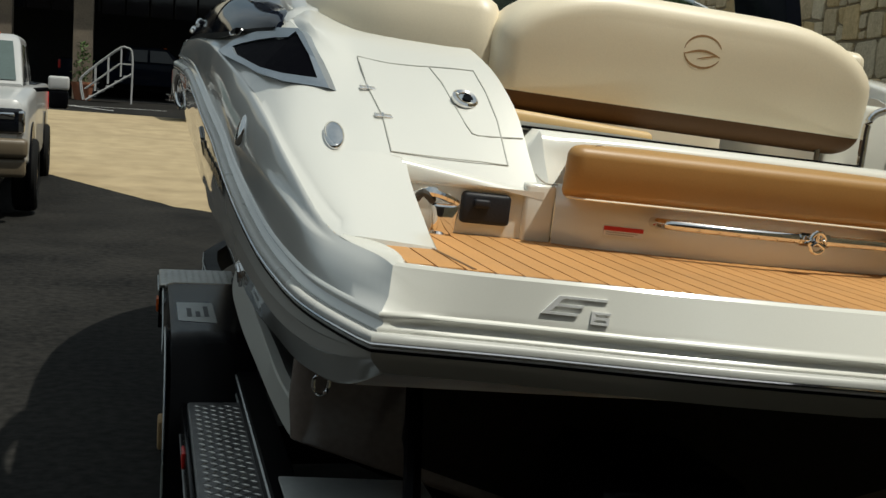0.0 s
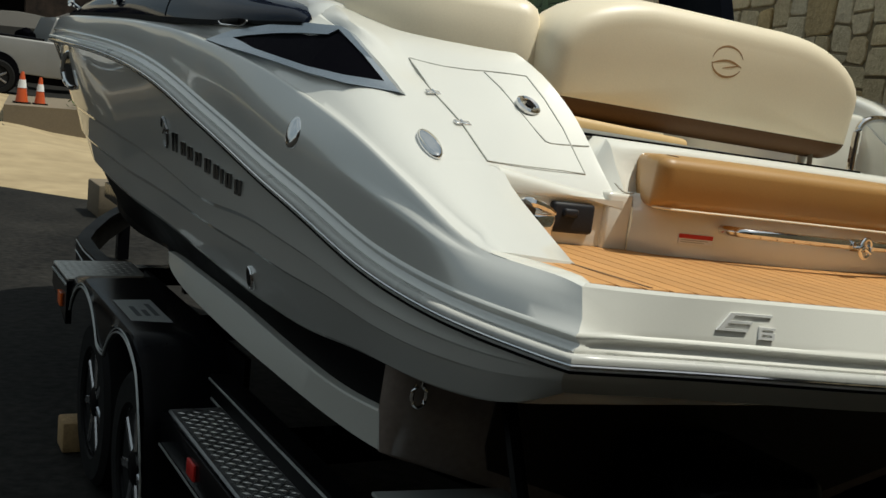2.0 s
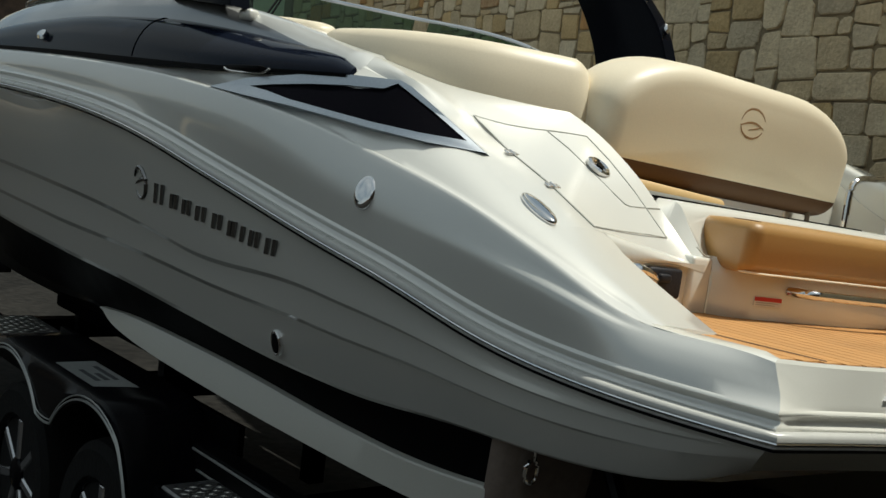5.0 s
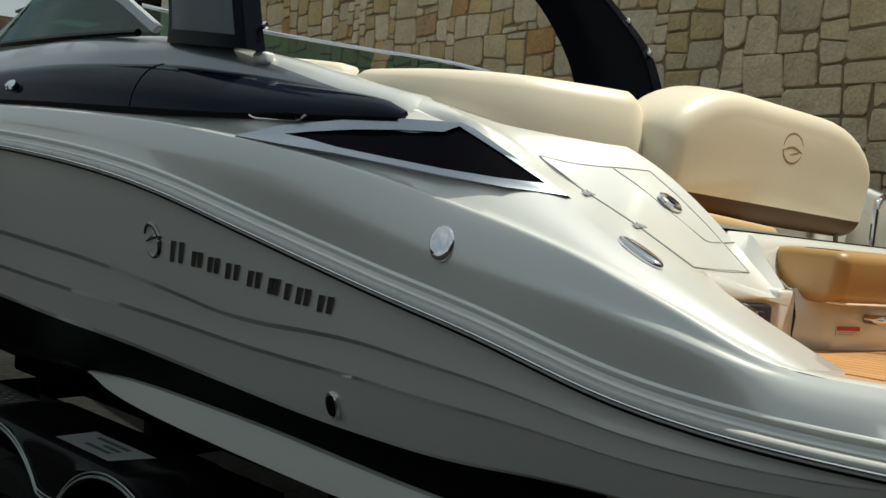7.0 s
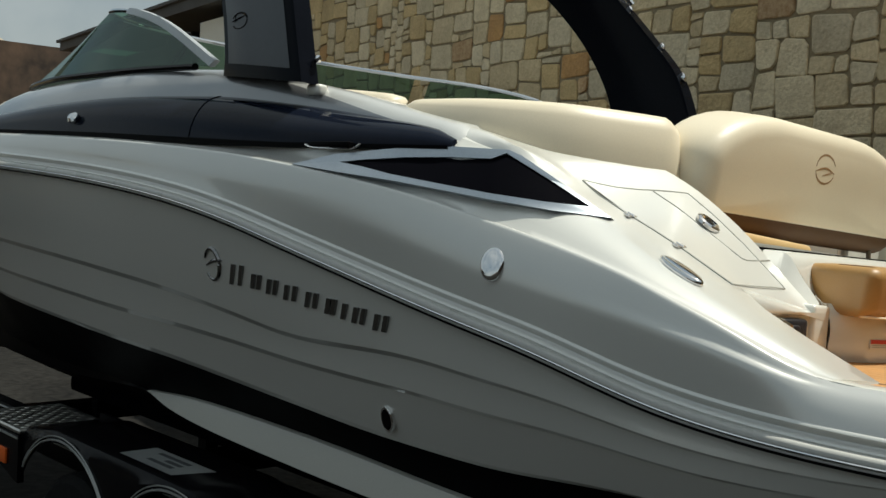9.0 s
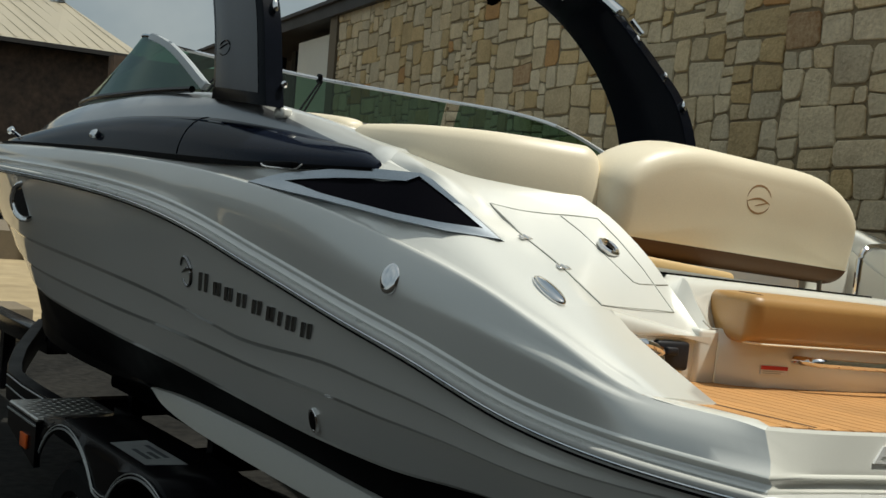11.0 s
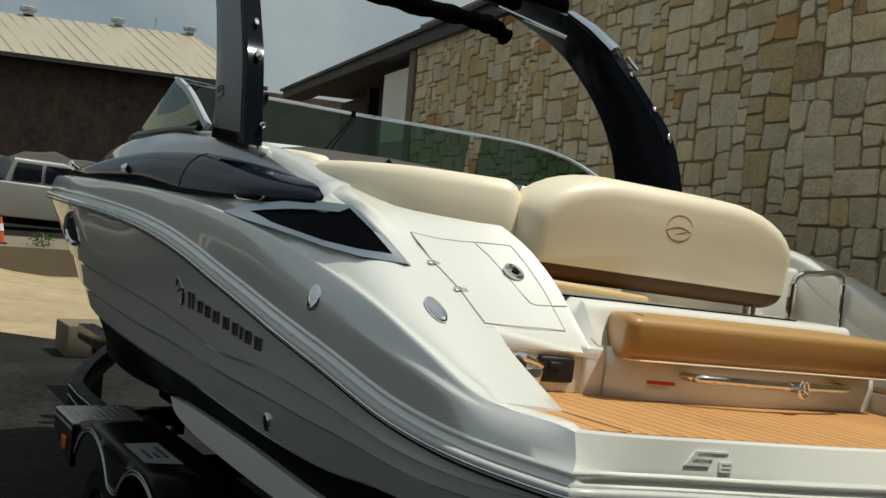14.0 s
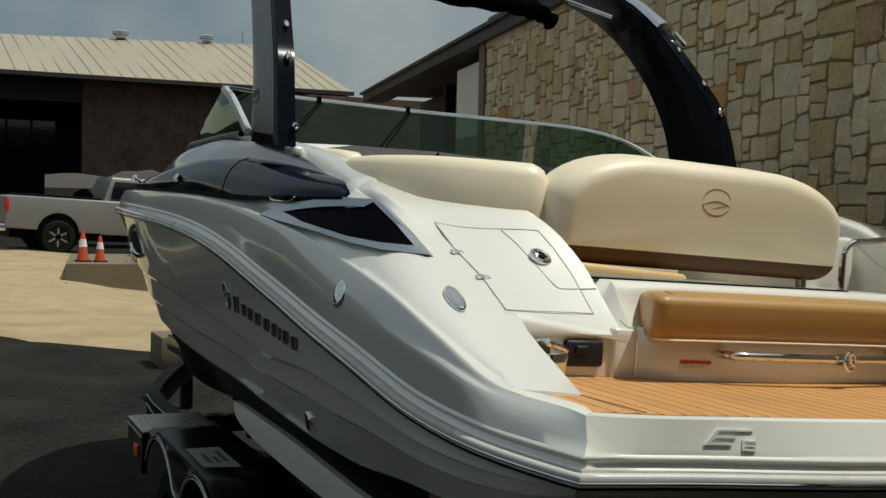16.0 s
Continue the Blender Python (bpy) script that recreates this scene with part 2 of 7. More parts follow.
M["rim"] = material("machined alloy", (0.50, 0.50, 0.51), 0.2, metal=0.85, vary=0.1)
M["carglass"] = material("car glass", (0.09, 0.12, 0.115), 0.05, vary=0.15)
M["box"] = material("charcoal plastic", (0.018, 0.019, 0.023), 0.45, vary=0.15, fine=150, bump=0.1, spec=0.25)
# near-black brown that stands in for shade under the platform
M["under_shade"] = material("brown-black platform shade", (0.016, 0.012, 0.010), 0.5, vary=0.3, scale=4, spec=0.2)
# brown-grey base darkens the pale transom the way shade would
M["transom"] = material("transom gelcoat browned for shade", (0.17, 0.135, 0.115), 0.2, vary=0.15, scale=3, fine=60, coat=0.6)
M["decal"] = material("silver decal", (0.45, 0.47, 0.46), 0.35, metal=0.6, vary=0.1, scale=10)
M["print"] = material("dark print", (0.05, 0.055, 0.06), 0.5)
M["seam"] = material("grey seam gasket", (0.44, 0.44, 0.40), 0.6)
M["signwhite"] = material("white label", (0.75, 0.74, 0.72), 0.4)


# ---- mesh helpers ----
def mesh_ob(name, verts, faces, mat, parent=None, label="", smooth=True, auto=35):
    me = bpy.data.meshes.new(name)
    me.from_pydata([tuple(v) for v in verts], [], faces)
    bm = bmesh.new()
    bm.from_mesh(me)
    bmesh.ops.recalc_face_normals(bm, faces=bm.faces)
    if smooth:
        lim = radians(auto)
        for f in bm.faces:
            f.smooth = True
        for e in bm.edges:
            if len(e.link_faces) == 2 and e.calc_face_angle(0.0) > lim:
                e.smooth = False
    bm.to_mesh(me)
    bm.free()
    me.materials.append(mat)
    ob = new(name, me)
    ob.parent = parent
    if label:
        ob["label"] = label
    return ob


def part(name, bm, mat, parent, label="", smooth=True, auto=35):
    """One bmesh as one mesh object under a thing or a part."""
    me = bpy.data.meshes.new(name)
    bmesh.ops.recalc_face_normals(bm, faces=bm.faces)
    if smooth:
        lim = radians(auto)
        for f in bm.faces:
            f.smooth = True
        for e in bm.edges:
            if len(e.link_faces) == 2 and e.calc_face_angle(0.0) > lim:
                e.smooth = False
    bm.to_mesh(me)
    bm.free()
    me.materials.append(mat)
    ob = new(name, me)
    ob.parent = parent
    if label:
        ob["label"] = label
    return ob


def root(name, label, category, m=None, group="", kind=""):
    ob = new(name)
    ob.empty_display_size = 0.1
    if m is not None:
        ob.matrix_basis = m
    return tagged(ob, label, category, group, kind)


def bm_box(lo, hi, bevel=0.0, seg=2, m=None, bm=None):
    own = bmesh.new()
    bmesh.ops.create_cube(own, size=1.0)
    lo, hi = Vector(lo), Vector(hi)
    for v in own.verts:
        v.co = Vector([(lo[k] + hi[k]) / 2 + v.co[k] * (hi[k] - lo[k]) for k in range(3)])
    if bevel:
        bmesh.ops.bevel(own, geom=own.edges[:], offset=bevel, segments=seg, profile=0.5, affect="EDGES")
    if m is not None:
        own.transform(m)
    if bm is None:
        return own
    tmp = bpy.data.meshes.new("tmp")
    own.to_mesh(tmp)
    own.free()
    bm.from_mesh(tmp)
    bpy.data.meshes.remove(tmp)
    return bm


def bm_tube(path, r, n=10, closed=False, bm=None, caps=True, flat=1.0):
    """A tube along a path; r a number or one per point."""
    bm = bm or bmesh.new()
    pts = [Vector(p) for p in path]
    k = len(pts)
    rad = [r] * k if isinstance(r, (int, float)) else r
    rings = []
    up = Vector((0, 0, 1))
    for i, p in enumerate(pts):
        a = pts[(i - 1) % k] if closed or i > 0 else p
        b = pts[(i + 1) % k] if closed or i < k - 1 else p
        d = (b - a).normalized()
        ref = up if abs(d.z) < 0.95 else Vector((0, 1, 0))
        s = d.cross(ref).normalized()
        t = s.cross(d)
        rings.append([bm.verts.new(p + (s * math.cos(q) + t * math.sin(q) * flat) * rad[i]) for q in [2 * math.pi * j / n for j in range(n)]])
    for i in range(k if closed else k - 1):
        A, B = rings[i], rings[(i + 1) % k]
        for j in range(n):
            bm.faces.new((A[j], A[(j + 1) % n], B[(j + 1) % n], B[j]))
    if caps and not closed:
        bm.faces.new(rings[0])
        bm.faces.new(rings[-1])
    return bm


def bm_lathe(profile, n=24, m=None, bm=None):
    """Turns (radius, height) pairs round z."""
    bm = bm or bmesh.new()
    rings = []
    mm = m or Matrix()
    for r, z in profile:
        rings.append([bm.verts.new(mm @ Vector((r * math.cos(a), r * math.sin(a), z))) for a in [2 * math.pi * j / n for j in range(n)]])
    for A, B in zip(rings, rings[1:]):
        for j in range(n):
            bm.faces.new((A[j], A[(j + 1) % n], B[(j + 1) % n], B[j]))
    bm.faces.new(rings[0])
    bm.faces.new(rings[-1])
    return bm


def grid(rows, close_u=False, flip=False):
    """Verts and quads from rows of points."""
    n = len(rows[0])
    verts = [p for row in rows for p in row]
    faces = []
    for i in range(len(rows) - 1):
        for j in range(n - (0 if close_u else 1)):
            a, b = i * n + j, i * n + (j + 1) % n
            faces.append((a, b, b + n, a + n))
    return verts, faces


def spline(knots):
    """Smooth curve through (s, value...) knots (cubic, monotone tangents)."""
    k = np.array(knots, float)
    s, v = k[:, 0], k[:, 1:]
    h = np.diff(s)[:, None]
    d = np.diff(v, axis=0) / h
    t = np.zeros_like(v)
    t[0], t[-1] = d[0], d[-1]
    for i in range(1, len(s) - 1):
        w1, w2 = 2 * h[i] + h[i - 1], h[i] + 2 * h[i - 1]
        ok = d[i - 1] * d[i] > 0
        with np.errstate(divide="ignore", invalid="ignore"):
            t[i] = np.where(ok, (w1 + w2) / (w1 / np.where(d[i - 1] == 0, 1, d[i - 1]) + w2 / np.where(d[i] == 0, 1, d[i])), 0)

    def at(x):
        x = min(max(x, s[0]), s[-1])
        i = min(int(np.searchsorted(s, x, "right")) - 1, len(s) - 2)
        u = (x - s[i]) / h[i, 0]
        return ((2 * u**3 - 3 * u**2 + 1) * v[i] + (u**3 - 2 * u**2 + u) * h[i] * t[i] + (-2 * u**3 + 3 * u**2) * v[i + 1] + (u**3 - u**2) * h[i] * t[i + 1])

    return at


def faired(knots, sigma):
    """The same curve, faired: its small waves averaged out, its ends kept."""
    raw = spline(knots)
    a, b = knots[0][0], knots[-1][0]
    n = int((b - a) / 0.01) + 1
    at = np.linspace(a, b, n)
    v = np.array([raw(q) for q in at])
    k = int(3 * sigma / 0.01)
    w = np.exp(-0.5 * (np.arange(-k, k + 1) * 0.01 / sigma) ** 2)
    w /= w.sum()
    pad = np.vstack([2 * v[0] - v[k:0:-1], v, 2 * v[-1] - v[-2 : -k - 2 : -1]])
    out = np.array([np.convolve(pad[:, c], w, "valid") for c in range(v.shape[1])]).T

    def value(x):
        return np.array([np.interp(x, at, out[:, c]) for c in range(out.shape[1])])

    return value


def mirror(p):
    return (-p[0], p[1], p[2])


def smooth_path(pts, n=6):
    """Catmull-Rom through points."""
    p = [Vector(q) for q in pts]
    out = []
    for i in range(len(p) - 1):
        a, b, c, d = p[max(i - 1, 0)], p[i], p[i + 1], p[min(i + 2, len(p) - 1)]
        for j in range(n):
            u = j / n
            out.append(0.5 * (2 * b + (c - a) * u + (2 * a - 5 * b + 4 * c - d) * u * u + (3 * b - a - 3 * c + d) * u**3))
    out.append(p[-1])
    return out


def rounded_slab(w, h, d, r, puff=0.0, edge=0.03, low=None, rx=None, lx=None):
    """A cushion: w along x, h along z, depth d along y (front at -y), corner radius r, edges rounded, faces puffed."""
    bm = bmesh.new()
    out = []
    lo = low or r
    rx, lx = rx or r, lx or lo
    for cx, cz, a0, q, qx in ((w / 2 - rx, h / 2 - r, 0, r, rx), (-w / 2 + rx, h / 2 - r, 90, r, rx), (-w / 2 + lx, -h / 2 + lo, 180, lo, lx), (w / 2 - lx, -h / 2 + lo, 270, lo, lx)):
        for j in range(10):
            a = radians(a0 + 10 * j)
            out.append((cx + qx * math.cos(a), cz + q * math.sin(a)))
    rings = []

    n = len(out)
    normal = []
    for k in range(n):
        (xa, za), (xb, zb) = out[k - 1], out[(k + 1) % n]
        l = math.hypot(xb - xa, zb - za)
        normal.append(((zb - za) / l, -(xb - xa) / l))

    def ring(f, y, inset):
        return [bm.verts.new(((x - nx * inset) * f, y, (z - nz * inset) * f)) for (x, z), (nx, nz) in zip(out, normal)]

    for f in (0.06, 0.2, 0.4, 0.6, 0.75, 0.86, 0.94):
        rings.append(ring(f, -d / 2 - puff * (1 - f**3), edge))
    for j in range(8):
        a = radians(90 * j / 7)
        rings.append(ring(1.0, -d / 2 + edge * (1 - math.cos(a)), edge * (1 - math.sin(a))))
    for j in range(8):
        a = radians(90 * (7 - j) / 7)
        rings.append(ring(1.0, d / 2 - edge * (1 - math.cos(a)), edge * (1 - math.sin(a))))
    rings.append(ring(0.6, d / 2, edge))
    for A, B in zip(rings, rings[1:]):
        for j in range(n):
            bm.faces.new((A[j], A[(j + 1) % n], B[(j + 1) % n], B[j]))
    bm.faces.new(rings[0])
    bm.faces.new(rings[-1])
    return bm


# ---- the boat, in its own frame: x starboard, y to the bow, z up ----
boat = root("motorboat", "pearl white sport boat with navy trim on a black trailer", "boat", pose(-0.18, 0, 0.009, 0, 3.0, 0))

RAIL = faired([(0.108, 0.947, 1.262), (0.25, 0.995, 1.266), (0.42, 1.036, 1.273), (0.58, 1.055, 1.284), (0.75, 1.082, 1.309), (0.9, 1.103, 1.345), (1.05, 1.12, 1.38), (1.33, 1.136, 1.428), (1.7, 1.152, 1.497), (1.97, 1.173, 1.551), (2.23, 1.19, 1.603), (2.55, 1.203, 1.65), (2.93, 1.21, 1.685), (3.4, 1.222, 1.713), (4.2, 1.245, 1.742), (5.0, 1.205, 1.762), (5.8, 1.03, 1.775), (6.4, 0.76, 1.785), (6.8, 0.40, 1.79), (6.97, 0.0, 1.79)], 0.07)
EDGE = faired([(0.108, 0.91, 1.190), (0.2, 0.935, 1.152), (0.4, 0.972, 1.112), (0.61, 1.0, 1.093), (0.85, 1.012, 1.085), (1.3, 1.022, 1.054), (1.6, 1.03, 1.056), (2.1, 1.04, 1.078), (2.7, 1.05, 1.108), (3.2, 1.07, 1.128), (4.2, 1.05, 1.17), (5.0, 0.92, 1.25), (5.8, 0.64, 1.36), (6.4, 0.31, 1.48), (6.8, 0.08, 1.60), (6.97, 0.0, 1.66)], 0.07)
RIDGE = faired([(0.108, 0.918, 1.391), (0.155, 0.925, 1.397), (0.40, 0.982, 1.405), (0.49, 1.014, 1.436), (0.605, 1.040, 1.485), (0.73, 1.061, 1.530), (0.81, 1.074, 1.560), (0.97, 1.087, 1.603), (1.10, 1.097, 1.632), (1.21, 1.105, 1.655), (1.36, 1.118, 1.685), (1.5, 1.135, 1.712), (1.9, 1.16, 1.765), (2.4, 1.175, 1.81), (3.2, 1.195, 1.845), (4.2, 1.215, 1.865), (5.0, 1.172, 1.875), (5.8, 1.0, 1.88), (6.4, 0.73, 1.88), (6.8, 0.37, 1.88), (6.97, 0.0, 1.88)], 0.035)
F1 = spline([(0.1, 0.30), (1.35, 0.37), (2.1, 0.56), (3.2, 0.55), (7, 0.5)])
F2 = spline([(0.1, 0.55), (1.35, 0.61), (2.1, 0.72), (3.2, 0.78), (7, 0.75)])
STERN_RAIL = spline([(0, -0.022), (0.3, 0.008), (0.5, 0.042), (0.7, 0.078), (0.947, 0.108)])
STERN_TEAK = spline([(0, 0.042), (0.17, 0.05), (0.34, 0.066), (0.57, 0.095), (0.735, 0.116), (0.89, 0.155)])

ys = sorted(set([0.108 + 0.03 * i for i in range(40)] + [1.3 + 0.06 * i for i in range(60)] + [4.95 + 0.13 * i for i in range(15)] + [6.85, 6.92, 6.97]))
ys = [y for y in ys if y <= 6.97]


def side_rows(fn, sx):
    return [[(sx * p[0], p[1], p[2]) for p in fn(y)] for y in ys]


def hull_section(y):
    r, e = RAIL(y), EDGE(y)
    f1, f2 = float(F1(y)[0]), float(F2(y)[0])
    fade = min(1.0, max(0.0, (y - 0.1) / 0.8)) * min(1.0, (7.0 - y) / 2.0)
    lap = [(0, 0.0), (0.03, 0.0), (0.2, 0.002), (f1 - 0.016, 0.0085), (f1 + 0.016, 0.001 - 0.003 * fade), ((f1 + f2) / 2, 0.001), (f2 - 0.016, 0.0065), (f2 + 0.016, -0.003 * fade), (0.9, -0.001), (0.97, 0.0), (1.0, -0.008)]
    # the tail tucks forward under the platform
    tuck = 0.06 * max(0.0, (0.40 - y) / 0.292) ** 1.5
    out = []
    for (fa, oa), (fb, ob) in zip(lap, lap[1:] + [(1.0, -0.008)]):
        for q in (0.0, 0.5) if fa < 1.0 else (0.0,):
            f, off = fa + (fb - fa) * q, (oa + (ob - oa) * q) * min(1.0, (y - 0.108) / 0.6)
            h = r[0] + (e[0] - r[0]) * f
            bulge = 0.014 * math.sin(math.pi * f)
            out.append((max(h + off + bulge * min(1, h * 3), 0.0), y + tuck * f**1.4, r[1] + (e[1] - r[1]) * f))
    return out


# hull sides and the skirt round the stern, port to starboard
port, star = side_rows(hull_section, -1), side_rows(hull_section, 1)
stern = []
for i in range(1, 24):
    x = -0.947 + 1.894 * i / 24
    y0 = float(STERN_RAIL(abs(x))[0])
    row = []
    for q in port[0]:
        f = (q[2] - 1.262) / (port[0][-1][2] - 1.262)
        row.append((x * (1 - 0.039 * f), y0 + 0.06 * max(f, 0.0) ** 1.4, q[2]))
    stern.append(row)
v, f = grid(list(reversed(port)) + stern + star)
mesh_ob("hull", v, f, M["hull"], boat, "pearl grey-white glossy hull side", auto=12)

# lower hull: black stripe, pale chine and the bottom with its keel
STRIPE_T = lambda y: (EDGE(y)[0] - 0.022, EDGE(y)[1] + 0.004)
CH_T = faired([(0.7, 0.99, 0.983), (0.8, 0.988, 0.971), (1.0, 0.985, 0.953), (1.17, 0.982, 0.947), (1.37, 0.98, 0.949), (1.6, 0.98, 0.956), (1.86, 0.981, 0.967), (2.15, 0.981, 0.973), (2.5, 0.98, 0.975), (2.8, 0.958, 0.964), (3.15, 0.91, 0.93), (3.6, 0.88, 0.905), (4.2, 0.86, 0.875), (5.0, 0.79, 0.87), (5.8, 0.6, 0.93), (6.4, 0.33, 1.05), (6.8, 0.1, 1.28), (6.97, 0.0, 1.6)], 0.07)
CH_B = faired([(0.70, 0.975, 0.885), (0.82, 0.978, 0.872), (1.2, 0.985, 0.862), (1.5, 0.99, 0.864), (2.0, 1.0, 0.875), (2.4, 0.998, 0.886), (2.8, 0.973, 0.899), (3.0, 0.945, 0.912), (3.15, 0.905, 0.923), (3.6, 0.86, 0.895), (4.2, 0.84, 0.865), (5.0, 0.77, 0.86), (5.8, 0.58, 0.92), (6.4, 0.31, 1.04), (6.8, 0.09, 1.27), (6.97, 0, 1.6)], 0.07)
KEEL = spline([(0.70, 0.56), (3.0, 0.56), (4.5, 0.565), (5.6, 0.62), (6.4, 0.80), (6.8, 1.12), (6.97, 1.6)])
yl = [0.76 + 0.05 * i for i in range(125)]
yl = [y for y in yl if y < 6.97] + [6.97]


def stripe_low(y):
    """Lower edge of the stripe: meets the chine, and narrows towards the bow."""
    a, c = STRIPE_T(y), CH_T(y)
    q = 1 - 0.3 * min(1.0, max(0.0, (y - 3.1) / 2.2))
    return (a[0] + (max(c[0] - 0.03, 0) - a[0]) * q, a[1] + (c[1] + 0.002 - a[1]) * q)


for s in (-1, 1):
    rows = []
    for y in yl:
        a, c = STRIPE_T(y), stripe_low(y)
        rows.append([(s * max(a[0], 0), y, a[1]), (s * max((a[0] + c[0]) / 2 + 0.004, 0), y, (a[1] + c[1]) / 2), (s * max(c[0], 0), y, c[1])])
    v, f = grid(rows)
    mesh_ob("boot_stripe", v, f, M["stripe"], boat, "black stripe along the lower hull")
    rows = [[(s * (CH_T(y)[0] - 0.03), y, CH_T(y)[1] + 0.002), (s * (CH_T(y)[0] - 0.004), y, CH_T(y)[1] + 0.001), (s * CH_T(y)[0], y, CH_T(y)[1] - 0.004), (s * CH_B(y)[0], y, CH_B(y)[1] + 0.004), (s * max(CH_B(y)[0] - 0.01, 0), y, CH_B(y)[1])] for y in yl if y <= 3.16]
    v, f = grid(rows)
    mesh_ob("chine", v, f, M["lower"], boat, "pale grey chine strip")
rows = []
for y in yl:
    b, k = CH_B(y), float(KEEL(y)[0])
    half = [stripe_low(y) if y > 3.1 else b, b]
    half = [(max(h[0] - 0.01, 0), h[1]) for h in half]
    half += [(max(b[0] - 0.01, 0) * q, b[1] + (k - b[1]) * (1 - q) ** 0.9) for q in (0.8, 0.55, 0.3, 0.0)]
    rows.append([(-h, y, z) for h, z in half] + [(h, y, z) for h, z in reversed(half[:-1])])
v, f = grid(rows)
# the bottom takes the stripe's black in place of its deep shade
mesh_ob("bottom", v, f, M["stripe"], boat, "hull bottom, its deep shade painted black")
# rounded transom corner; the transom rakes forward towards the keel
rows = []
b, e, c = CH_B(0.76), STRIPE_T(0.76), CH_T(0.76)
half = [(e[0], e[1]), (c[0], c[1]), (b[0], b[1]), (b[0] - 0.01, b[1] - 0.006), (0.55, 0.745), (0.0, 0.56)]
for k in range(8):
    a = radians(90 * k / 7)
    row = [(max(h - 0.07 * (1 - math.cos(a)), 0), 0.765 - 0.07 * math.sin(a) + 0.16 * (1.08 - z) * math.sin(a), z) for h, z in half]
    rows.append([(-q[0], q[1], q[2]) for q in row] + list(reversed(row[:-1])))
v, f = grid(rows)
f.append(tuple(range(len(v) - len(rows[0]), len(v))))
mesh_ob("transom", v, f, M["transom"], boat, "glossy raked transom below the platform, shade in its brown-grey colour", auto=30)
# added sheet over the transom, dark in place of deep shade
tp = [(0, 0.62), (0.42, 0.75), (0.70, 0.84), (0.72, 0.90), (0.72, 1.055), (0.68, 1.07)]
tp = [(h, 0.688 + 0.16 * (1.08 - z), z) for h, z in tp]
v = tp + [mirror(p) for p in reversed(tp[1:])]
v += [(p[0], p[1] + 0.012, p[2]) for p in v]
n = len(v) // 2
mesh_ob("transom_panel", v, [tuple(range(n))] + [(j, (j + 1) % n, n + (j + 1) % n, n + j) for j in range(n)], M["under_shade"], boat, "added brown-black sheet for the shade behind the drive", smooth=False)
# underside coloured dark for the shade it lies in
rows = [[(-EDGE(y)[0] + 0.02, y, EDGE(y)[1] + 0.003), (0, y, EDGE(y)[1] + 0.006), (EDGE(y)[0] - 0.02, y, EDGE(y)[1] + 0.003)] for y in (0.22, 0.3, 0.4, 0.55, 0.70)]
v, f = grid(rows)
mesh_ob("platform_underside", v, f, M["under_shade"], boat)

# rub rail: grey moulding with a bright insert
line = [(-RAIL(y)[0], y, RAIL(y)[1]) for y in reversed(ys)]
line += [(x, float(STERN_RAIL(abs(x))[0]), 1.262) for x in [-0.947 + 1.894 * i / 30 for i in range(1, 31)]]
line += [(RAIL(y)[0], y, RAIL(y)[1]) for y in ys[1:]]


def swept(line, prof):
    """Profile of (outwards, up) carried along the outline."""
    rows = []
    for i, p in enumerate(line):
        a, c = Vector(line[max(i - 1, 0)]), Vector(line[min(i + 1, len(line) - 1)])
        d = c - a
        o = Vector((-d.y, d.x, 0)).normalized()
        if o.dot(Vector((p[0], p[1] - 2.5, 0))) < 0:
            o = -o
        rows.append([tuple(Vector(p) + o * u + Vector((0, 0, w))) for u, w in prof])
    return rows


v, f = grid(swept(line, [(-0.01, 0.016), (0.006, 0.016), (0.012, 0.013), (0.0145, 0.007), (0.0145, 0.001), (0.010, -0.0015), (0.010, -0.0075), (0.013, -0.010), (0.011, -0.014), (0.002, -0.016), (-0.01, -0.016)]), close_u=True)
mesh_ob("rub_rail", v, f, M["railrubber"], boat, "grey rub rail along the whole sheer", auto=50)
rail_ob = boat.children[-1]
v, f = grid(swept(line, [(0.009, -0.0005), (0.0145, -0.0005), (0.0165, -0.003), (0.0145, -0.006), (0.009, -0.0062)]), close_u=True)
mesh_ob("rail_insert", v, f, M["chrome"], boat, "polished steel rub rail insert")
v, f = grid(swept(line, [(0.002, -0.0135), (0.0125, -0.0125), (0.0115, -0.0185), (0.001, -0.019)]), close_u=True)
mesh_ob("rail_shadow_gap", v, f, M["black"], boat, "black lower lip of the rub rail")

# deck moulding above the rail: flank with a knuckle, up to the ridge
# lip, shadowed cove and rounded knuckle above the rub rail: (inwards, up)
COVE = [(0.006, 0.014), (0.004, 0.020), (0.007, 0.0245), (0.0125, 0.0275), (0.015, 0.033), (0.0125, 0.0385), (0.006, 0.0425), (0.004, 0.0465), (0.0055, 0.0505), (0.010, 0.053)]
KN = lambda y: (RAIL(y)[0] - 0.004 - 0.006 * min(1, max(0, (1.2 - y))), RAIL(y)[1] + 0.048)


# shoulder line along the crest of the wing, on to the upper edge of the side vent
SH = faired([(0.385, 0.93, 1.409), (0.5, 0.94, 1.455), (0.62, 0.945, 1.514), (0.777, 0.948, 1.583), (0.9, 0.935, 1.640), (0.996, 0.922, 1.686), (1.133, 0.945, 1.758), (1.256, 0.963, 1.822), (1.3, 0.970, 1.838), (1.36, 0.985, 1.846), (1.42, 1.0, 1.849), (1.5, 1.02, 1.851), (1.6, 1.045, 1.850), (1.8, 1.085, 1.843), (2.0, 1.11, 1.842), (2.5, 1.135, 1.852), (3.2, 1.152, 1.870), (4.2, 1.165, 1.887), (4.8, 1.13, 1.897), (5.6, 0.96, 1.902)], 0.04)
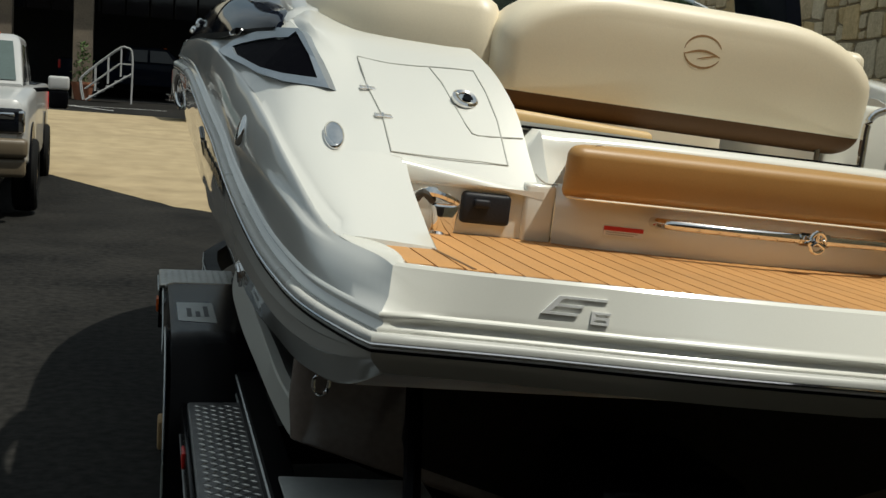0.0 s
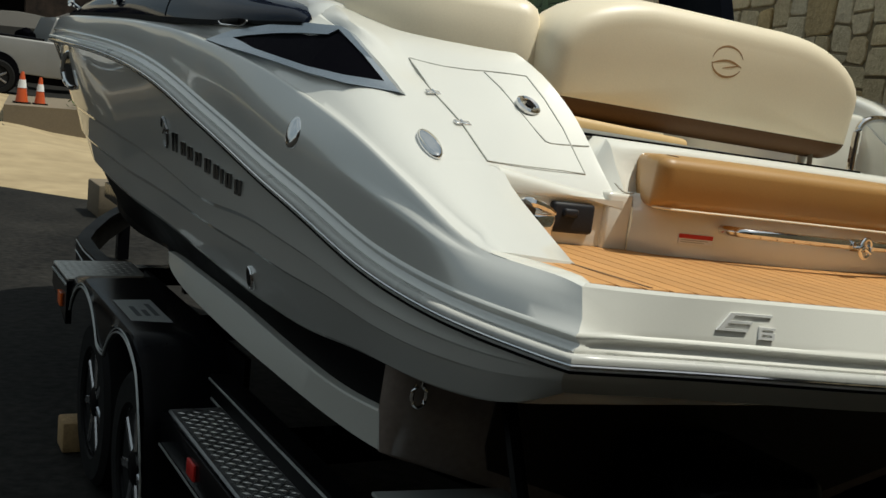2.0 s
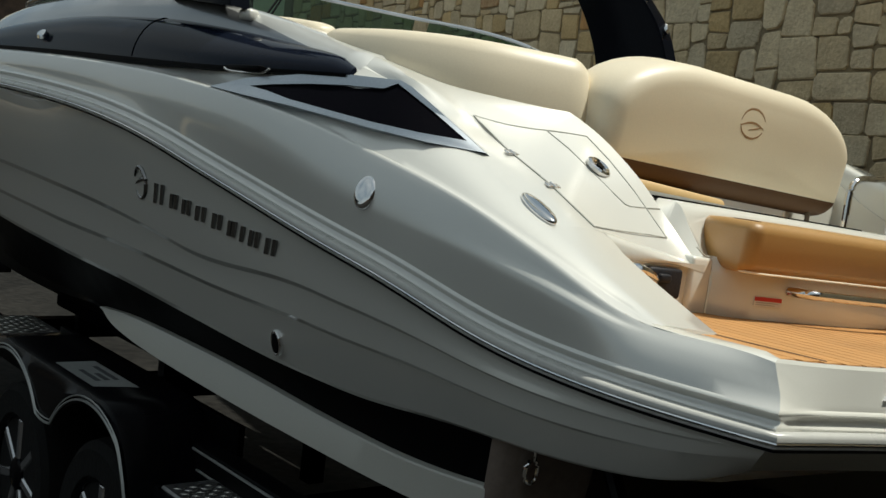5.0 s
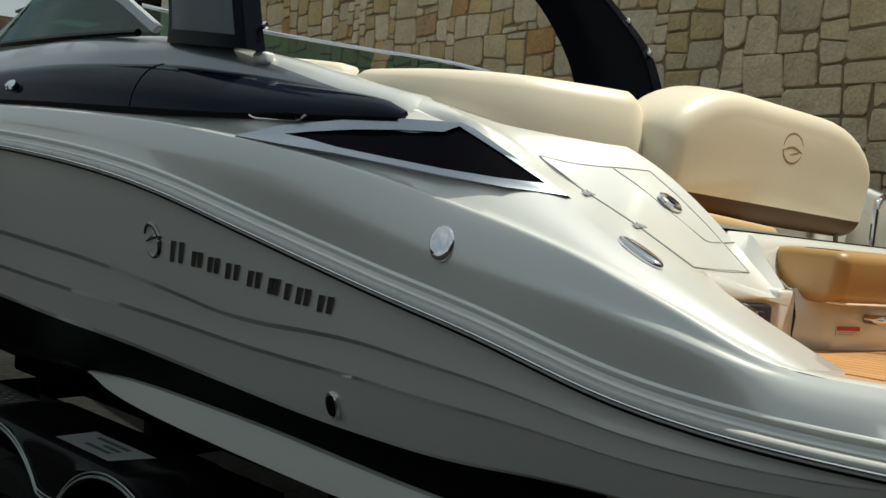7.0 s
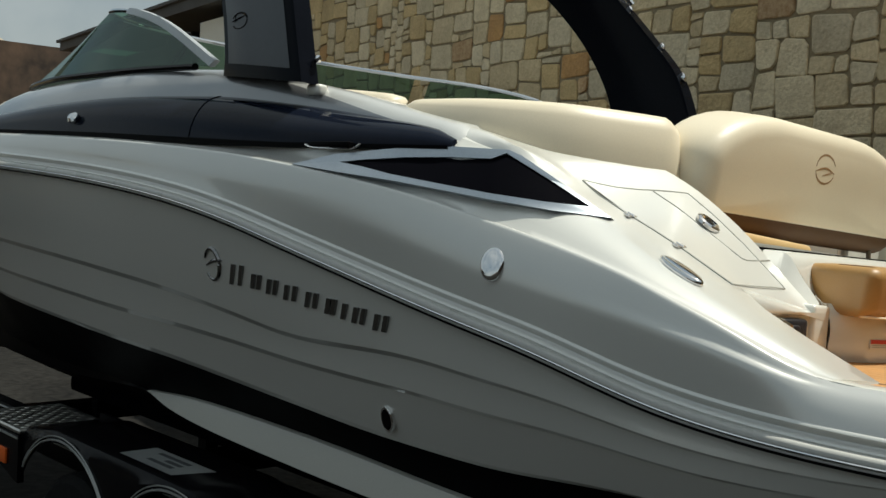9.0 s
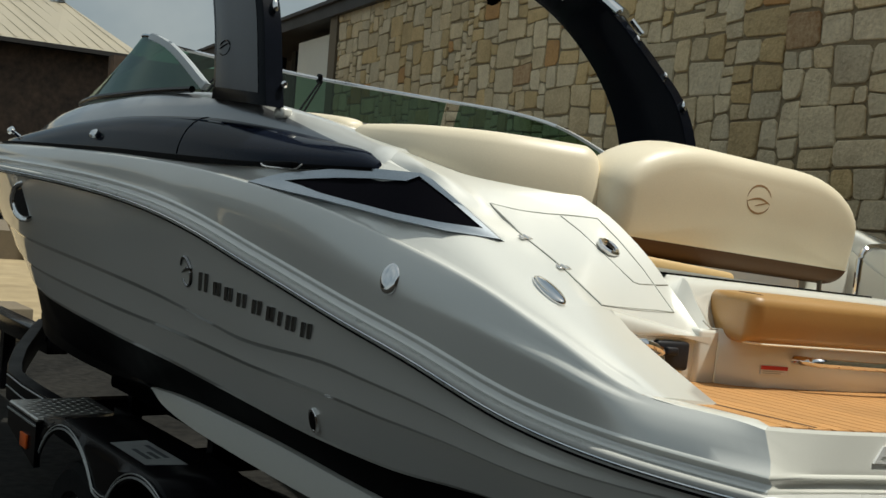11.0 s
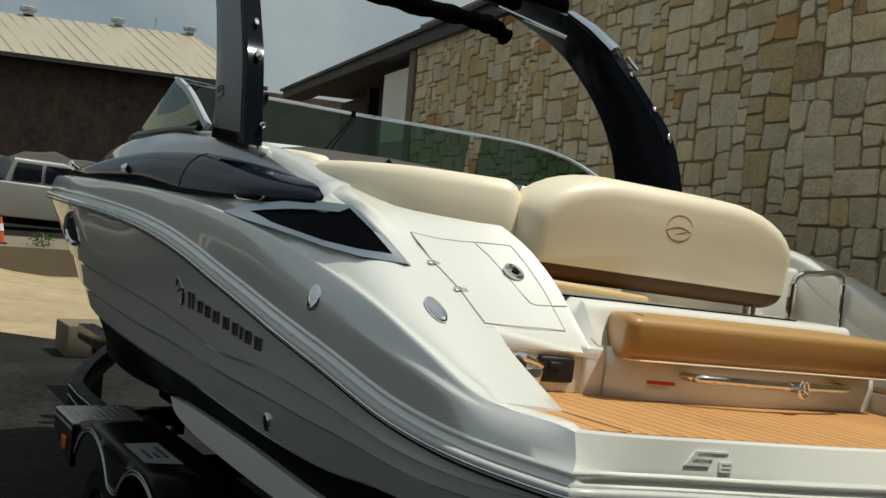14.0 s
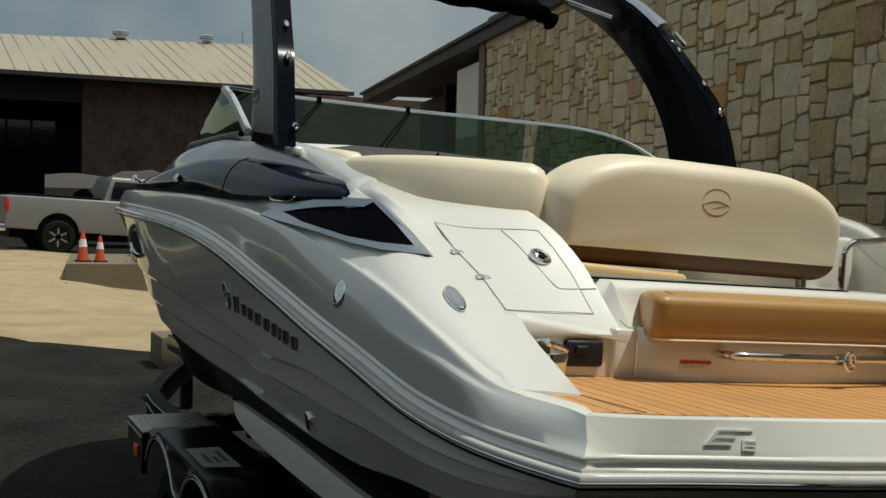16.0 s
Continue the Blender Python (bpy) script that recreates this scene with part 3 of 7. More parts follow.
LEDGE = spline([(0.385, 0.050), (0.5, 0.032), (0.65, 0.022), (0.8, 0.016), (1.1, 0.012), (1.25, 0.009), (1.4, 0.006)])


SAG = spline([(0.38, 0), (0.62, 0.018), (0.9, 0.020), (1.0, 0.018), (1.3, 0.006), (1.45, -0.004), (1.6, -0.026), (1.8, -0.022), (2.5, -0.004), (3.2, -0.003), (5.6, -0.003)])


def shoulder_line(y):
    """Section from the ridge: a narrow flat ledge, then over the rounded shoulder."""
    g, h = RIDGE(y), SH(y)
    w = float(LEDGE(y)[0])
    w = min(w, (g[0] - h[0]) * 0.6) if y > 0.45 else min(w, 0.016)
    b = (g[0] - w, g[1] + 0.003)
    sag = float(SAG(y)[0])
    out = [(g[0], g[1]), (g[0] - 0.15 * w, g[1] + 0.002), (b[0] + 0.15 * w, b[1])]
    # aft it climbs steeply from the ledge and rounds over; forward it passes behind the vent
    k = max(0.0, min(1.0, (1.08 - y) / 0.25)) * max(0.0, min(1.0, (y - 0.38) / 0.1))
    run, rise = b[0] - h[0], h[1] - b[1]
    p1, p2 = (b[0] - 0.14 * run, b[1] + 0.42 * rise), (h[0] + 0.55 * run, h[1] - 0.02 * rise)
    for q in (0.08, 0.19, 0.3, 0.42, 0.55, 0.68, 0.8, 0.9):
        u = sag * math.sin(math.pi * q)
        w = ((1 - q) ** 3, 3 * q * (1 - q) ** 2, 3 * q * q * (1 - q), q**3)
        over = [w[0] * b[i] + w[1] * p1[i] + w[2] * p2[i] + w[3] * h[i] for i in (0, 1)]
        flat = (b[0] + (h[0] - b[0]) * q + u, b[1] + (h[1] - b[1]) * q + u * 0.7)
        out.append(tuple(flat[i] + (over[i] - flat[i]) * k for i in (0, 1)))
    return out + [(h[0], h[1])]


def bend(y):
    """Radius by which the ridge is rounded."""
    return 0.005 * max(0.0, min(1.0, (y - 0.40) / 0.15)) * max(0.0, min(1.0, (5.4 - y) / 0.4))


def along(line, d):
    """The point a distance d along a section."""
    for a, b in zip(line, line[1:]):
        l = math.hypot(b[0] - a[0], b[1] - a[1])
        if d <= l and l > 0:
            return (a[0] + (b[0] - a[0]) * d / l, a[1] + (b[1] - a[1]) * d / l)
        d -= l
    return line[-1]


def shoulder(y):
    """The section past the rounded ridge."""
    line, d, run = shoulder_line(y), bend(y), 0.0
    out = []
    for k, p in enumerate(line):
        run += math.hypot(p[0] - line[k - 1][0], p[1] - line[k - 1][1]) if k else 0.0
        out.append(p if run > d + 0.0008 * k else along(line, d + 0.0008 * k))
    return out


def flank(y):
    r, k, g = RAIL(y), KN(y), RIDGE(y)
    out = [(r[0] - d, y, r[1] + h) for d, h in COVE]
    # the platform's edge runs on along the flank as a crease and fades out
    fade = max(0.0, min(1.0, (1.05 - y) / 0.5)) ** 1.5 * max(0.0, min(1.0, (y - 0.40) / 0.08))
    qc = 0.42 + 0.40 * max(0.0, min(1.0, (1.15 - y) / 0.75)) ** 1.2
    full = 0.015 * min(1.0, max(0.0, y - 0.108) * 8) * min(1.0, max(0.2, (2.6 - y)))
    for q, o in ((qc * 0.4, 0.0), (qc * 0.8, 0.5), (qc - 0.03, 0.9), (qc + 0.01, 0.8), (qc + 0.05, -0.1), (qc + (1 - qc) * 0.3, -0.5), (qc + (1 - qc) * 0.55, -0.3), (qc + (1 - qc) * 0.8, 0.0)):
        w = full * math.sin(math.pi * q) + 0.006 * fade * o
        out.append((k[0] - 0.008 + (g[0] - k[0] + 0.008) * q + w, y, k[1] + 0.004 + (g[1] - k[1] - 0.004) * q))
    crest = [(q[0], q[2]) for q in out[-8:]] + [(g[0], g[1])]
    back = along(list(reversed(crest)), bend(y))
    front = along(shoulder_line(y), bend(y)) if 0.385 < y < 5.6 else (g[0], g[1])
    out = [q for q in out[:-8]] + [(q[0], y, min(q[2], back[1])) if q[2] < back[1] else (back[0], y, back[1]) for q in out[-8:]]
    for q in (0.0, 0.25, 0.5, 0.75, 1.0):
        w = ((1 - q) ** 2, 2 * q * (1 - q), q * q)
        out.append((w[0] * back[0] + w[1] * g[0] + w[2] * front[0], y, w[0] * back[1] + w[1] * g[1] + w[2] * front[1]))
    # the stern corner leans forward on its way up
    lean = 0.041 * max(0.0, (0.3 - y) / 0.192)
    return [(max(p[0], 0), y + lean * max(0.0, min(1.0, (p[2] - k[1]) / (g[1] - k[1]))), p[2]) for p in out]


def stern_panel(x):
    y0, y1 = float(STERN_RAIL(abs(x))[0]), float(STERN_TEAK(min(abs(x) * 0.94, 0.89))[0])
    xs = x * 0.967
    out = [(x * (1 - 0.8 * d), y0 + d, 1.262 + h) for d, h in COVE]
    for q in (0.08, 0.16, 0.24, 0.32, 0.4, 0.5, 0.6, 0.7, 0.8, 0.87, 0.94, 0.98, 1.0):
        yy = y0 + 0.010 + (y1 - 0.006 - y0 - 0.010) * q
        out.append((x + (xs - x) * q, yy, 1.315 + (1.39 - 1.315) * q))
    return out


port, star = side_rows(flank, -1), side_rows(flank, 1)
mid = [stern_panel(-0.947 + 1.894 * i / 28) for i in range(1, 28)]
for side in (port, star):
    v, f = grid(side)
    mesh_ob("deck_flank", v, f, M["pearl"], boat, "glossy pearl deck moulding above the rub rail", auto=42)
v, f = grid([port[0]] + mid + [star[0]])
mesh_ob("stern_panel", v, f, M["deck"], boat, "white stern panel below the platform's edge", auto=42)

# rim of the platform between flank and planks
rim = []
for i in range(29):
    x = -0.947 + 1.894 * i / 28
    if i == 0 or i == 28:
        s = -1 if i == 0 else 1
        a = (s * RIDGE(0.108)[0], 0.149, RIDGE(0.108)[1])
    else:
        a = stern_panel(x)[-1]
    c = Vector(a)
    inn = Vector((0, 0.4, 1.398)) - c
    inn.z = 0
    inn.normalize()
    rim.append([a, tuple(c + inn * 0.008 + Vector((0, 0, 0.006))), tuple(c + inn * 0.022 + Vector((0, 0, 0.006))), tuple(c + inn * 0.03 + Vector((0, 0, -0.004)))])
sidep = []
for y in [0.40, 0.33, 0.26, 0.2, 0.155]:
    g = RIDGE(y)
    y += 0.041 * max(0.0, (0.3 - y) / 0.192)
    w = 0.075 if y > 0.3 else 0.03 + 0.045 * max(0, (y - 0.155)) / 0.15
    sidep.append([(-g[0], y, g[1]), (-g[0] + 0.012, y, g[1] + 0.003), (-g[0] + w - 0.01, y, 1.404), (-g[0] + w, y, 1.394)])
v, f = grid(sidep + rim + [[mirror(p) for p in row] for row in reversed(sidep)])
mesh_ob("platform_rim", v, f, M["deck"], boat, auto=25)
# platform sub-floor in dark caulk; the planks lie on it
v = [(-0.89, 0.16, 1.391), (-0.89, 0.42, 1.391), (-0.76, 0.75, 1.391), (0.9, 0.75, 1.391), (0.89, 0.16, 1.391)] + [(x, float(STERN_TEAK(abs(x))[0]) + 0.003, 1.391) for x in [0.7 - 0.14 * i for i in range(11)]]
mesh_ob("platform_floor", v, [tuple(range(len(v)))], M["caulk"], boat, smooth=False)


# port and starboard wings from the platform up to the coaming: ridge to the locker plane
def locker_z(x, y):
    """Twisted slope of the aft deck: steeper inboard than outboard, rounding off past the door."""
    x = abs(x)
    zi, zo, q = 1.56 + 0.7725 * (y - 0.764), 1.566 + 0.465 * (y - 0.723), (x - 0.55) / 0.29
    if q <= 1:
        return zi + (zo - zi) * q
    return zo + (zo - zi) * (q - 1) * 0.3 - 0.6 * (x - 0.84) ** 2


IN = spline([(0.385, 0.785, 1.400), (0.5, 0.787, 1.448), (0.6, 0.79, 1.492), (0.66, 0.79, 1.520), (0.715, 0.79, 1.555)])
def blend(a, b, n, lift):
    """Points after a up to b, slightly arched."""
    return [(a[0] + (b[0] - a[0]) * q, a[1] + (b[1] - a[1]) * q + lift * math.sin(math.pi * q)) for q in [(k + 1) / n for k in range(n)]]


wy = [0.385, 0.42, 0.46, 0.5, 0.55, 0.6, 0.66, 0.715]
for s in (-1, 1):
    rows = []
    for y in wy:
        n = IN(y)
        k = min(1.0, (y - 0.385) / 0.2)
        h = SH(y)
        lin = h[1] + (n[1] - h[1]) * (h[0] - 0.85) / (h[0] - n[0])
        end = SH(0.715)[1] + (1.555 - SH(0.715)[1]) * (SH(0.715)[0] - 0.85) / (SH(0.715)[0] - 0.79)
        mid = (0.85, lin + ((y - 0.385) / 0.33) ** 2 * (locker_z(0.85, 0.715) - end))
        row = shoulder(y) + blend(h, mid, 5, 0.002 * k) + [(n[0], n[1])]
        row += [(n[0] - 0.006, n[1] - 0.02 * k - 0.003), (n[0] - 0.012, 1.392)]
        rows.append([(s * p[0], y, p[1]) for p in row])
    rows.insert(0, [(p[0], 0.380, 1.388) for p in rows[0]])
    v, f = grid(rows)
    mesh_ob("deck_wing", v, f, M["pearlwhite"], boat, "white deck wing sweeping down to the platform", auto=40)

# aft deck above the platform: locker slope between wing and inner edge
EDGE_IN = spline([(0.71, 0.458), (0.75, 0.464), (0.9, 0.472), (1.03, 0.505), (1.11, 0.545), (1.2, 0.60), (1.3, 0.70)])
CR = faired([(1.3, 0.985, 1.875), (1.45, 0.955, 1.905), (1.7, 0.925, 1.955), (2.0, 0.954, 2.012), (2.4, 1.002, 2.075), (2.65, 1.017, 2.1), (3.2, 1.022, 2.115), (3.8, 1.002, 2.105), (4.4, 0.932, 2.09), (5.0, 0.772, 2.045), (5.6, 0.582, 1.97)], 0.06)


def eased(z, top=1.868, soft=0.015):
    """A height that levels off softly below a limit."""
    return top - soft * math.log1p(math.exp((top - z) / soft)) if z > top - 8 * soft else z


def resampled(line, n):
    """n points evenly along a section."""
    d = [0.0]
    for p, q in zip(line, line[1:]):
        d.append(d[-1] + math.hypot(q[0] - p[0], q[1] - p[1]))
    at = np.linspace(0, d[-1], n)
    return list(zip(np.interp(at, d, [p[0] for p in line]), np.interp(at, d, [p[1] for p in line])))


def aft_section(y, xi):
    """From the shoulder to the inner edge: the locker slope, turning into the coaming further forward."""
    h = SH(y)
    xo = 0.85
    y1 = min(y, 1.42)
    slope = [(h[0], h[1])] + blend(h, (xo, eased(locker_z(xo, y1))), 5, 0.002 * max(0.0, min(1.0, (1.0 - y) / 0.2)))
    for q in (0.1, 0.3, 0.5, 0.7, 0.85, 0.97, 1.0):
        x = xo + (xi - xo) * q
        slope.append((x, eased(locker_z(x, y1))))
    k = max(0.0, min(1.0, (y - 1.10) / 0.36))
    k = k * k * (3 - 2 * k)
    slope = resampled(slope, 22)
    if k == 0:
        return slope
    c = CR(y)
    sink = 0.05 * max(0.0, min(1.0, (y - 1.54) / 0.08))
    crest = [(h[0] - sink, h[1] - 0.004 - sink), ((h[0] + c[0]) / 2 + 0.004 - sink, (h[1] + c[1]) / 2 + 0.006 - sink), (c[0], c[1] - 0.002 - sink * 0.2), (c[0] - 0.06, min(c[1], 1.93) - 0.006 - sink * 0.2), (xi, min(c[1], 1.885) - 0.010)]
    return [(p[0] + (q[0] - p[0]) * k, p[1] + (q[1] - p[1]) * k) for p, q in zip(slope, resampled(crest, 22))]


ly = [0.715 + 0.0285 * i for i in range(39)]
for s in (-1, 1):
    rows = []
    for y in ly:
        xi = float(EDGE_IN(min(y, 1.3))[0]) if s < 0 else 0.835
        row = [(q[0] - (0.0 if y < 1.31 else 0.02), q[1] - (0.0 if y < 1.31 else 0.02)) for q in shoulder(y)[:-1]] + aft_section(y, xi)
        last = row[-1]
        row.append((xi, last[1] - 0.008))
        row.append((xi - 0.002, (1.5 if y < 0.9 else 1.62) if s < 0 else 1.44))
        rows.append([(s * p[0], y, p[1]) for p in row])
    v, f = grid(rows)
    mesh_ob("locker_deck", v, f, M["pearlwhite"], boat, "white sloping aft deck with a locker", auto=40)
    # wall below the locker with the shallow recess
    if s > 0:
        continue
    bm = bmesh.new()
    for lo, hi in (((0.424, 0.699, 1.39), (0.500, 0.78, 1.531)), ((0.49, 0.713, 1.39), (0.82, 0.75, 1.52))):
        a, c = sorted((s * lo[0], s * hi[0]))
        bm_box((a, lo[1], lo[2]), (c, hi[1], hi[2]), 0.010, 3, bm=bm)
    part("recess_wall", bm, M["deck"], boat, auto=40)
    rows = []
    for k in range(13):
        x = 0.80 - 0.345 * k / 12
        z = locker_z(x, 0.715)
        rows.append([(s * x, 0.7215, z + 0.0035), (s * x, 0.7155, z + 0.0006), (s * x, 0.709, z - 0.0028), (s * x, 0.7025, z - 0.008), (s * x, 0.6985, z - 0.016), (s * x, 0.698, 1.512), (s * x, 0.6995, 1.507), (s * x, 0.704, 1.5035), (s * x, 0.715, 1.502)])
    v, f = grid(rows)
    mesh_ob("recess_lip", v, f, M["deck"], boat, auto=50)

# coaming: navy band, grey crest and foredeck
N0 = faired([(1.46, 1.035, 1.845), (1.6, 1.07, 1.843), (1.8, 1.105, 1.841), (2.0, 1.13, 1.84), (2.5, 1.155, 1.85), (3.2, 1.172, 1.868), (4.2, 1.185, 1.885), (4.8, 1.15, 1.895), (5.6, 0.98, 1.90)], 0.06)
N1 = faired([(1.46, 1.018, 1.866), (1.5, 1.002, 1.885), (1.62, 0.99, 1.908), (1.82, 0.988, 1.932), (2.15, 1.01, 1.970), (2.6, 1.055, 2.003), (3.2, 1.095, 2.010), (3.8, 1.095, 1.995), (4.4, 1.06, 1.965), (5.0, 0.97, 1.935), (5.6, 0.82, 1.91)], 0.05)
cy = [1.49 + 0.06 * i for i in range(69)]
for s in (-1, 1):
    rows = []
    for y in [1.46] + [q for q in cy if q >= 1.5]:
        n0, n1 = N0(y), N1(y)
        row = []
        for q in (0, 0.15, 0.3, 0.45, 0.6, 0.75, 0.9, 1.0):
            row.append((s * (n0[0] + (n1[0] - n0[0]) * q ** 1.7), y, n0[1] + (n1[1] - n0[1]) * (1 - (1 - q) ** 1.7)))
        row.insert(0, (s * (n0[0] - 0.03), y, n0[1] - 0.004))
        rows.append(row)
    v, f = grid(rows)
    f.append(tuple(range(9)))
    band = mesh_ob("coaming_band", v, f, M["navy"], boat, "glossy navy blue coaming band")
    # black strip painted in for the shadow below the band's overhang
    gap = [[(s * (N0(y)[0] + d), y, N0(y)[1] + h) for d, h in ((-0.02, 0.004), (0.002, 0.003), (0.003, -0.006 - 0.012 * min(1.0, max(0.0, (y - 1.6) / 0.9))), (-0.03, -0.012))] for y in [1.47 + 0.06 * i for i in range(66)]]
    v, f = grid(gap)
    mesh_ob("band_gasket", v, f, M["stripe"], band, "black strip for the shadowed gap under the band")
    ye = 2.58
    n0, n1 = N0(ye), N1(ye)
    joint = [(s * (n0[0] + (n1[0] - n0[0]) * q ** 1.7 + 0.0008), ye - 0.012 * q, n0[1] + (n1[1] - n0[1]) * (1 - (1 - q) ** 1.7)) for q in (0.02, 0.15, 0.3, 0.45, 0.6, 0.75, 0.9, 0.98)]
    part("band_joint", bm_tube(joint, 0.0016, 5), M["stripe"], band)
    part("band_screw", bm_lathe([(0.006, -0.004), (0.006, 0.002), (0.003, 0.003)], 10, Matrix.Translation((s * 1.026, 1.492, 1.862)) @ Euler((0, radians(s * 70), 0)).to_matrix().to_4x4()), M["chrome"], band)
    # painted end block between the band and the locker slope
    blk = [(1.03, 1.475, 1.846), (0.985, 1.36, 1.846), (0.955, 1.32, 1.852), (0.93, 1.40, 1.885), (0.965, 1.475, 1.892), (1.005, 1.48, 1.878)]
    v = [(s * q[0], q[1], q[2]) for q in blk] + [(s * (q[0] - 0.02), q[1] + 0.02, q[2] - 0.05) for q in blk]
    mesh_ob("band_end", v, [tuple(range(6))] + [(j, (j + 1) % 6, 6 + (j + 1) % 6, 6 + j) for j in range(6)], M["deck"], boat, "pale end block of the coaming band", smooth=False)
    scoop = part("deck_scoop", bm_box((s * 1.109 - 0.018, 1.775, 1.829), (s * 1.109 + 0.006, 1.965, 1.848), 0.005, 2), M["stripe"], boat, "dark opening under the band")
    part("scoop_lip", bm_tube(smooth_path([(s * 1.108, 1.748, 1.842), (s * 1.114, 1.768, 1.829), (s * 1.119, 1.80, 1.827), (s * 1.127, 1.93, 1.829), (s * 1.130, 1.97, 1.838)], 5), 0.0028, 6), M["fitting"], scoop, "bright narrow lip")
    # white crest aft, running out into the silver-grey foredeck
    white, strip, fore_rows = [], [], []
    for k, y in enumerate(cy):
        n1, c = N1(y), CR(y)
        a = (n1[0] + 0.004, n1[1] - 0.003)
        inner = max(c[0] - 0.10, 0.05) if y < 3.0 else max(c[0] - 0.15, 0.02)
        qb = min(max((y - 1.72) / 0.79, 0.0), 0.999)

        def crest(q):
            return (s * (a[0] + (c[0] - a[0]) * q ** 1.6), y, a[1] + (c[1] - a[1]) * (1 - (1 - q) ** 1.6))

        row = [(s * (c[0] - 0.04), y, c[1] + 0.004), (s * inner, y, c[1] - 0.005), (s * (inner - 0.01), y, c[1] - 0.06)]
        if y >= 3.1:
            row[-1] = (s * inner * 0.5, y, c[1] + 0.02)
            row.append((0, y, c[1] + 0.03))
        else:
            row.append((s * (inner - 0.02), y, 1.2))
        if k <= 17:
            white.append([crest(qb + (1 - qb) * q) for q in (0, 0.25, 0.6, 0.85, 1.0)] + row)
        if 4 <= k <= 17:
            strip.append([crest(qb * q) for q in (0, 0.25, 0.5, 0.75, 1.0)])
        if k >= 17:
            fore_rows.append([crest(q) for q in (0, 0.25, 0.5, 0.75, 1.0)] + row)
    white.insert(0, [(q[0], 1.455, q[2] - 0.022) for q in white[0]])
    v, f = grid(white)
    mesh_ob("coaming", v, f, M["pearl"], boat, "pearl white coaming crest", auto=45)
    v, f = grid(strip)
    mesh_ob("crest_strip", v, f, M["silver"], boat, "silver-grey strip above the band", auto=45)
    v, f = grid(fore_rows)
    mesh_ob("foredeck", v, f, M["silver"], boat, "silver-grey foredeck", auto=45)
    # side deck between ridge and band
    v, f = grid([[(s * p[0], y, p[1]) for p in shoulder(y)] for y in [1.28 + 0.05 * i for i in range(87)] if y <= 5.6])
    mesh_ob("side_deck", v, f, M["pearl"], boat, auto=40)
SC = spline([(0.42, 1.45), (0.5, 1.50), (0.74, 1.675), (0.9, 1.754), (1.05, 1.823), (1.16, 1.856), (1.242, 1.884), (1.41, 1.92), (1.6, 1.95)])
rows = []
for y in [0.42 + 0.03 * i for i in range(39)]:
    z, g = float(SC(y)[0]), RIDGE(y)
    rows.append([(0.842, y, 1.44), (0.846, y, max(z - 0.03, 1.445)), (0.850, y, z - 0.012), (0.857, y, z - 0.004), (0.868, y, z), (0.92, y, z + 0.002), (0.985, y, z - 0.002), (1.0, y, z - 0.007), (1.01, y, z - 0.02), (g[0] - 0.01, y, g[1])])
v, f = grid(rows)
mesh_ob("starboard_coaming", v, f, M["deck"], boat, "white coaming sloping down beside the gate", auto=50)
# bow deck and cockpit floor
rows = []
for y in [5.6 + 0.1 * i for i in range(14)] + [6.96]:
    g = RIDGE(y)
    rows.append([(-g[0], y, g[1]), (-g[0] * 0.8, y, g[1] + 0.02), (0, y, g[1] + 0.03), (g[0] * 0.8, y, g[1] + 0.02), (g[0], y, g[1])])
v, f = grid(rows)
mesh_ob("bow_deck", v, f, M["deck"], boat)
part("cockpit_floor", bm_box((-0.95, 0.75, 1.10), (0.95, 3.2, 1.16)), M["tan"], boat)
part("helm_bulkhead", bm_box((-0.9, 3.1, 1.12), (0.9, 3.2, 2.06), 0.02), M["deck"], boat)
part("helm_seat", bm_box((0.25, 2.1, 1.16), (0.75, 2.6, 1.9), 0.08, 3), M["cream"], boat)

# vent grilles on the flanks
VO = [(1.150, 1.985, 1.775), (1.112, 1.838, 1.809), (1.06, 1.61, 1.835), (1.022, 1.457, 1.843), (0.983, 1.294, 1.840), (0.973, 1.256, 1.827), (0.950, 1.133, 1.763), (0.927, 0.996, 1.690), (1.03, 1.087, 1.694), (1.083, 1.244, 1.709), (1.103, 1.408, 1.726), (1.128, 1.569, 1.742), (1.146, 1.78, 1.758)]
VI = [(1.114, 1.807, 1.786), (1.092, 1.725, 1.796), (1.054, 1.60, 1.808), (1.022, 1.46, 1.814), (0.998, 1.335, 1.814), (0.984, 1.296, 1.830), (0.962, 1.175, 1.771), (0.955, 1.05, 1.716), (1.025, 1.125, 1.718), (1.072, 1.253, 1.727), (1.094, 1.42, 1.744), (1.115, 1.584, 1.762), (1.118, 1.70, 1.775)]
VI = [tuple(a + (b - a) * (0.22 if k in (6, 7, 8, 9, 10, 11) else 0.0) for a, b in zip(p, q)) for k, (p, q) in enumerate(zip(VI, VO))]
vn = Vector((0.94, 0.18, 0.29)).normalized()
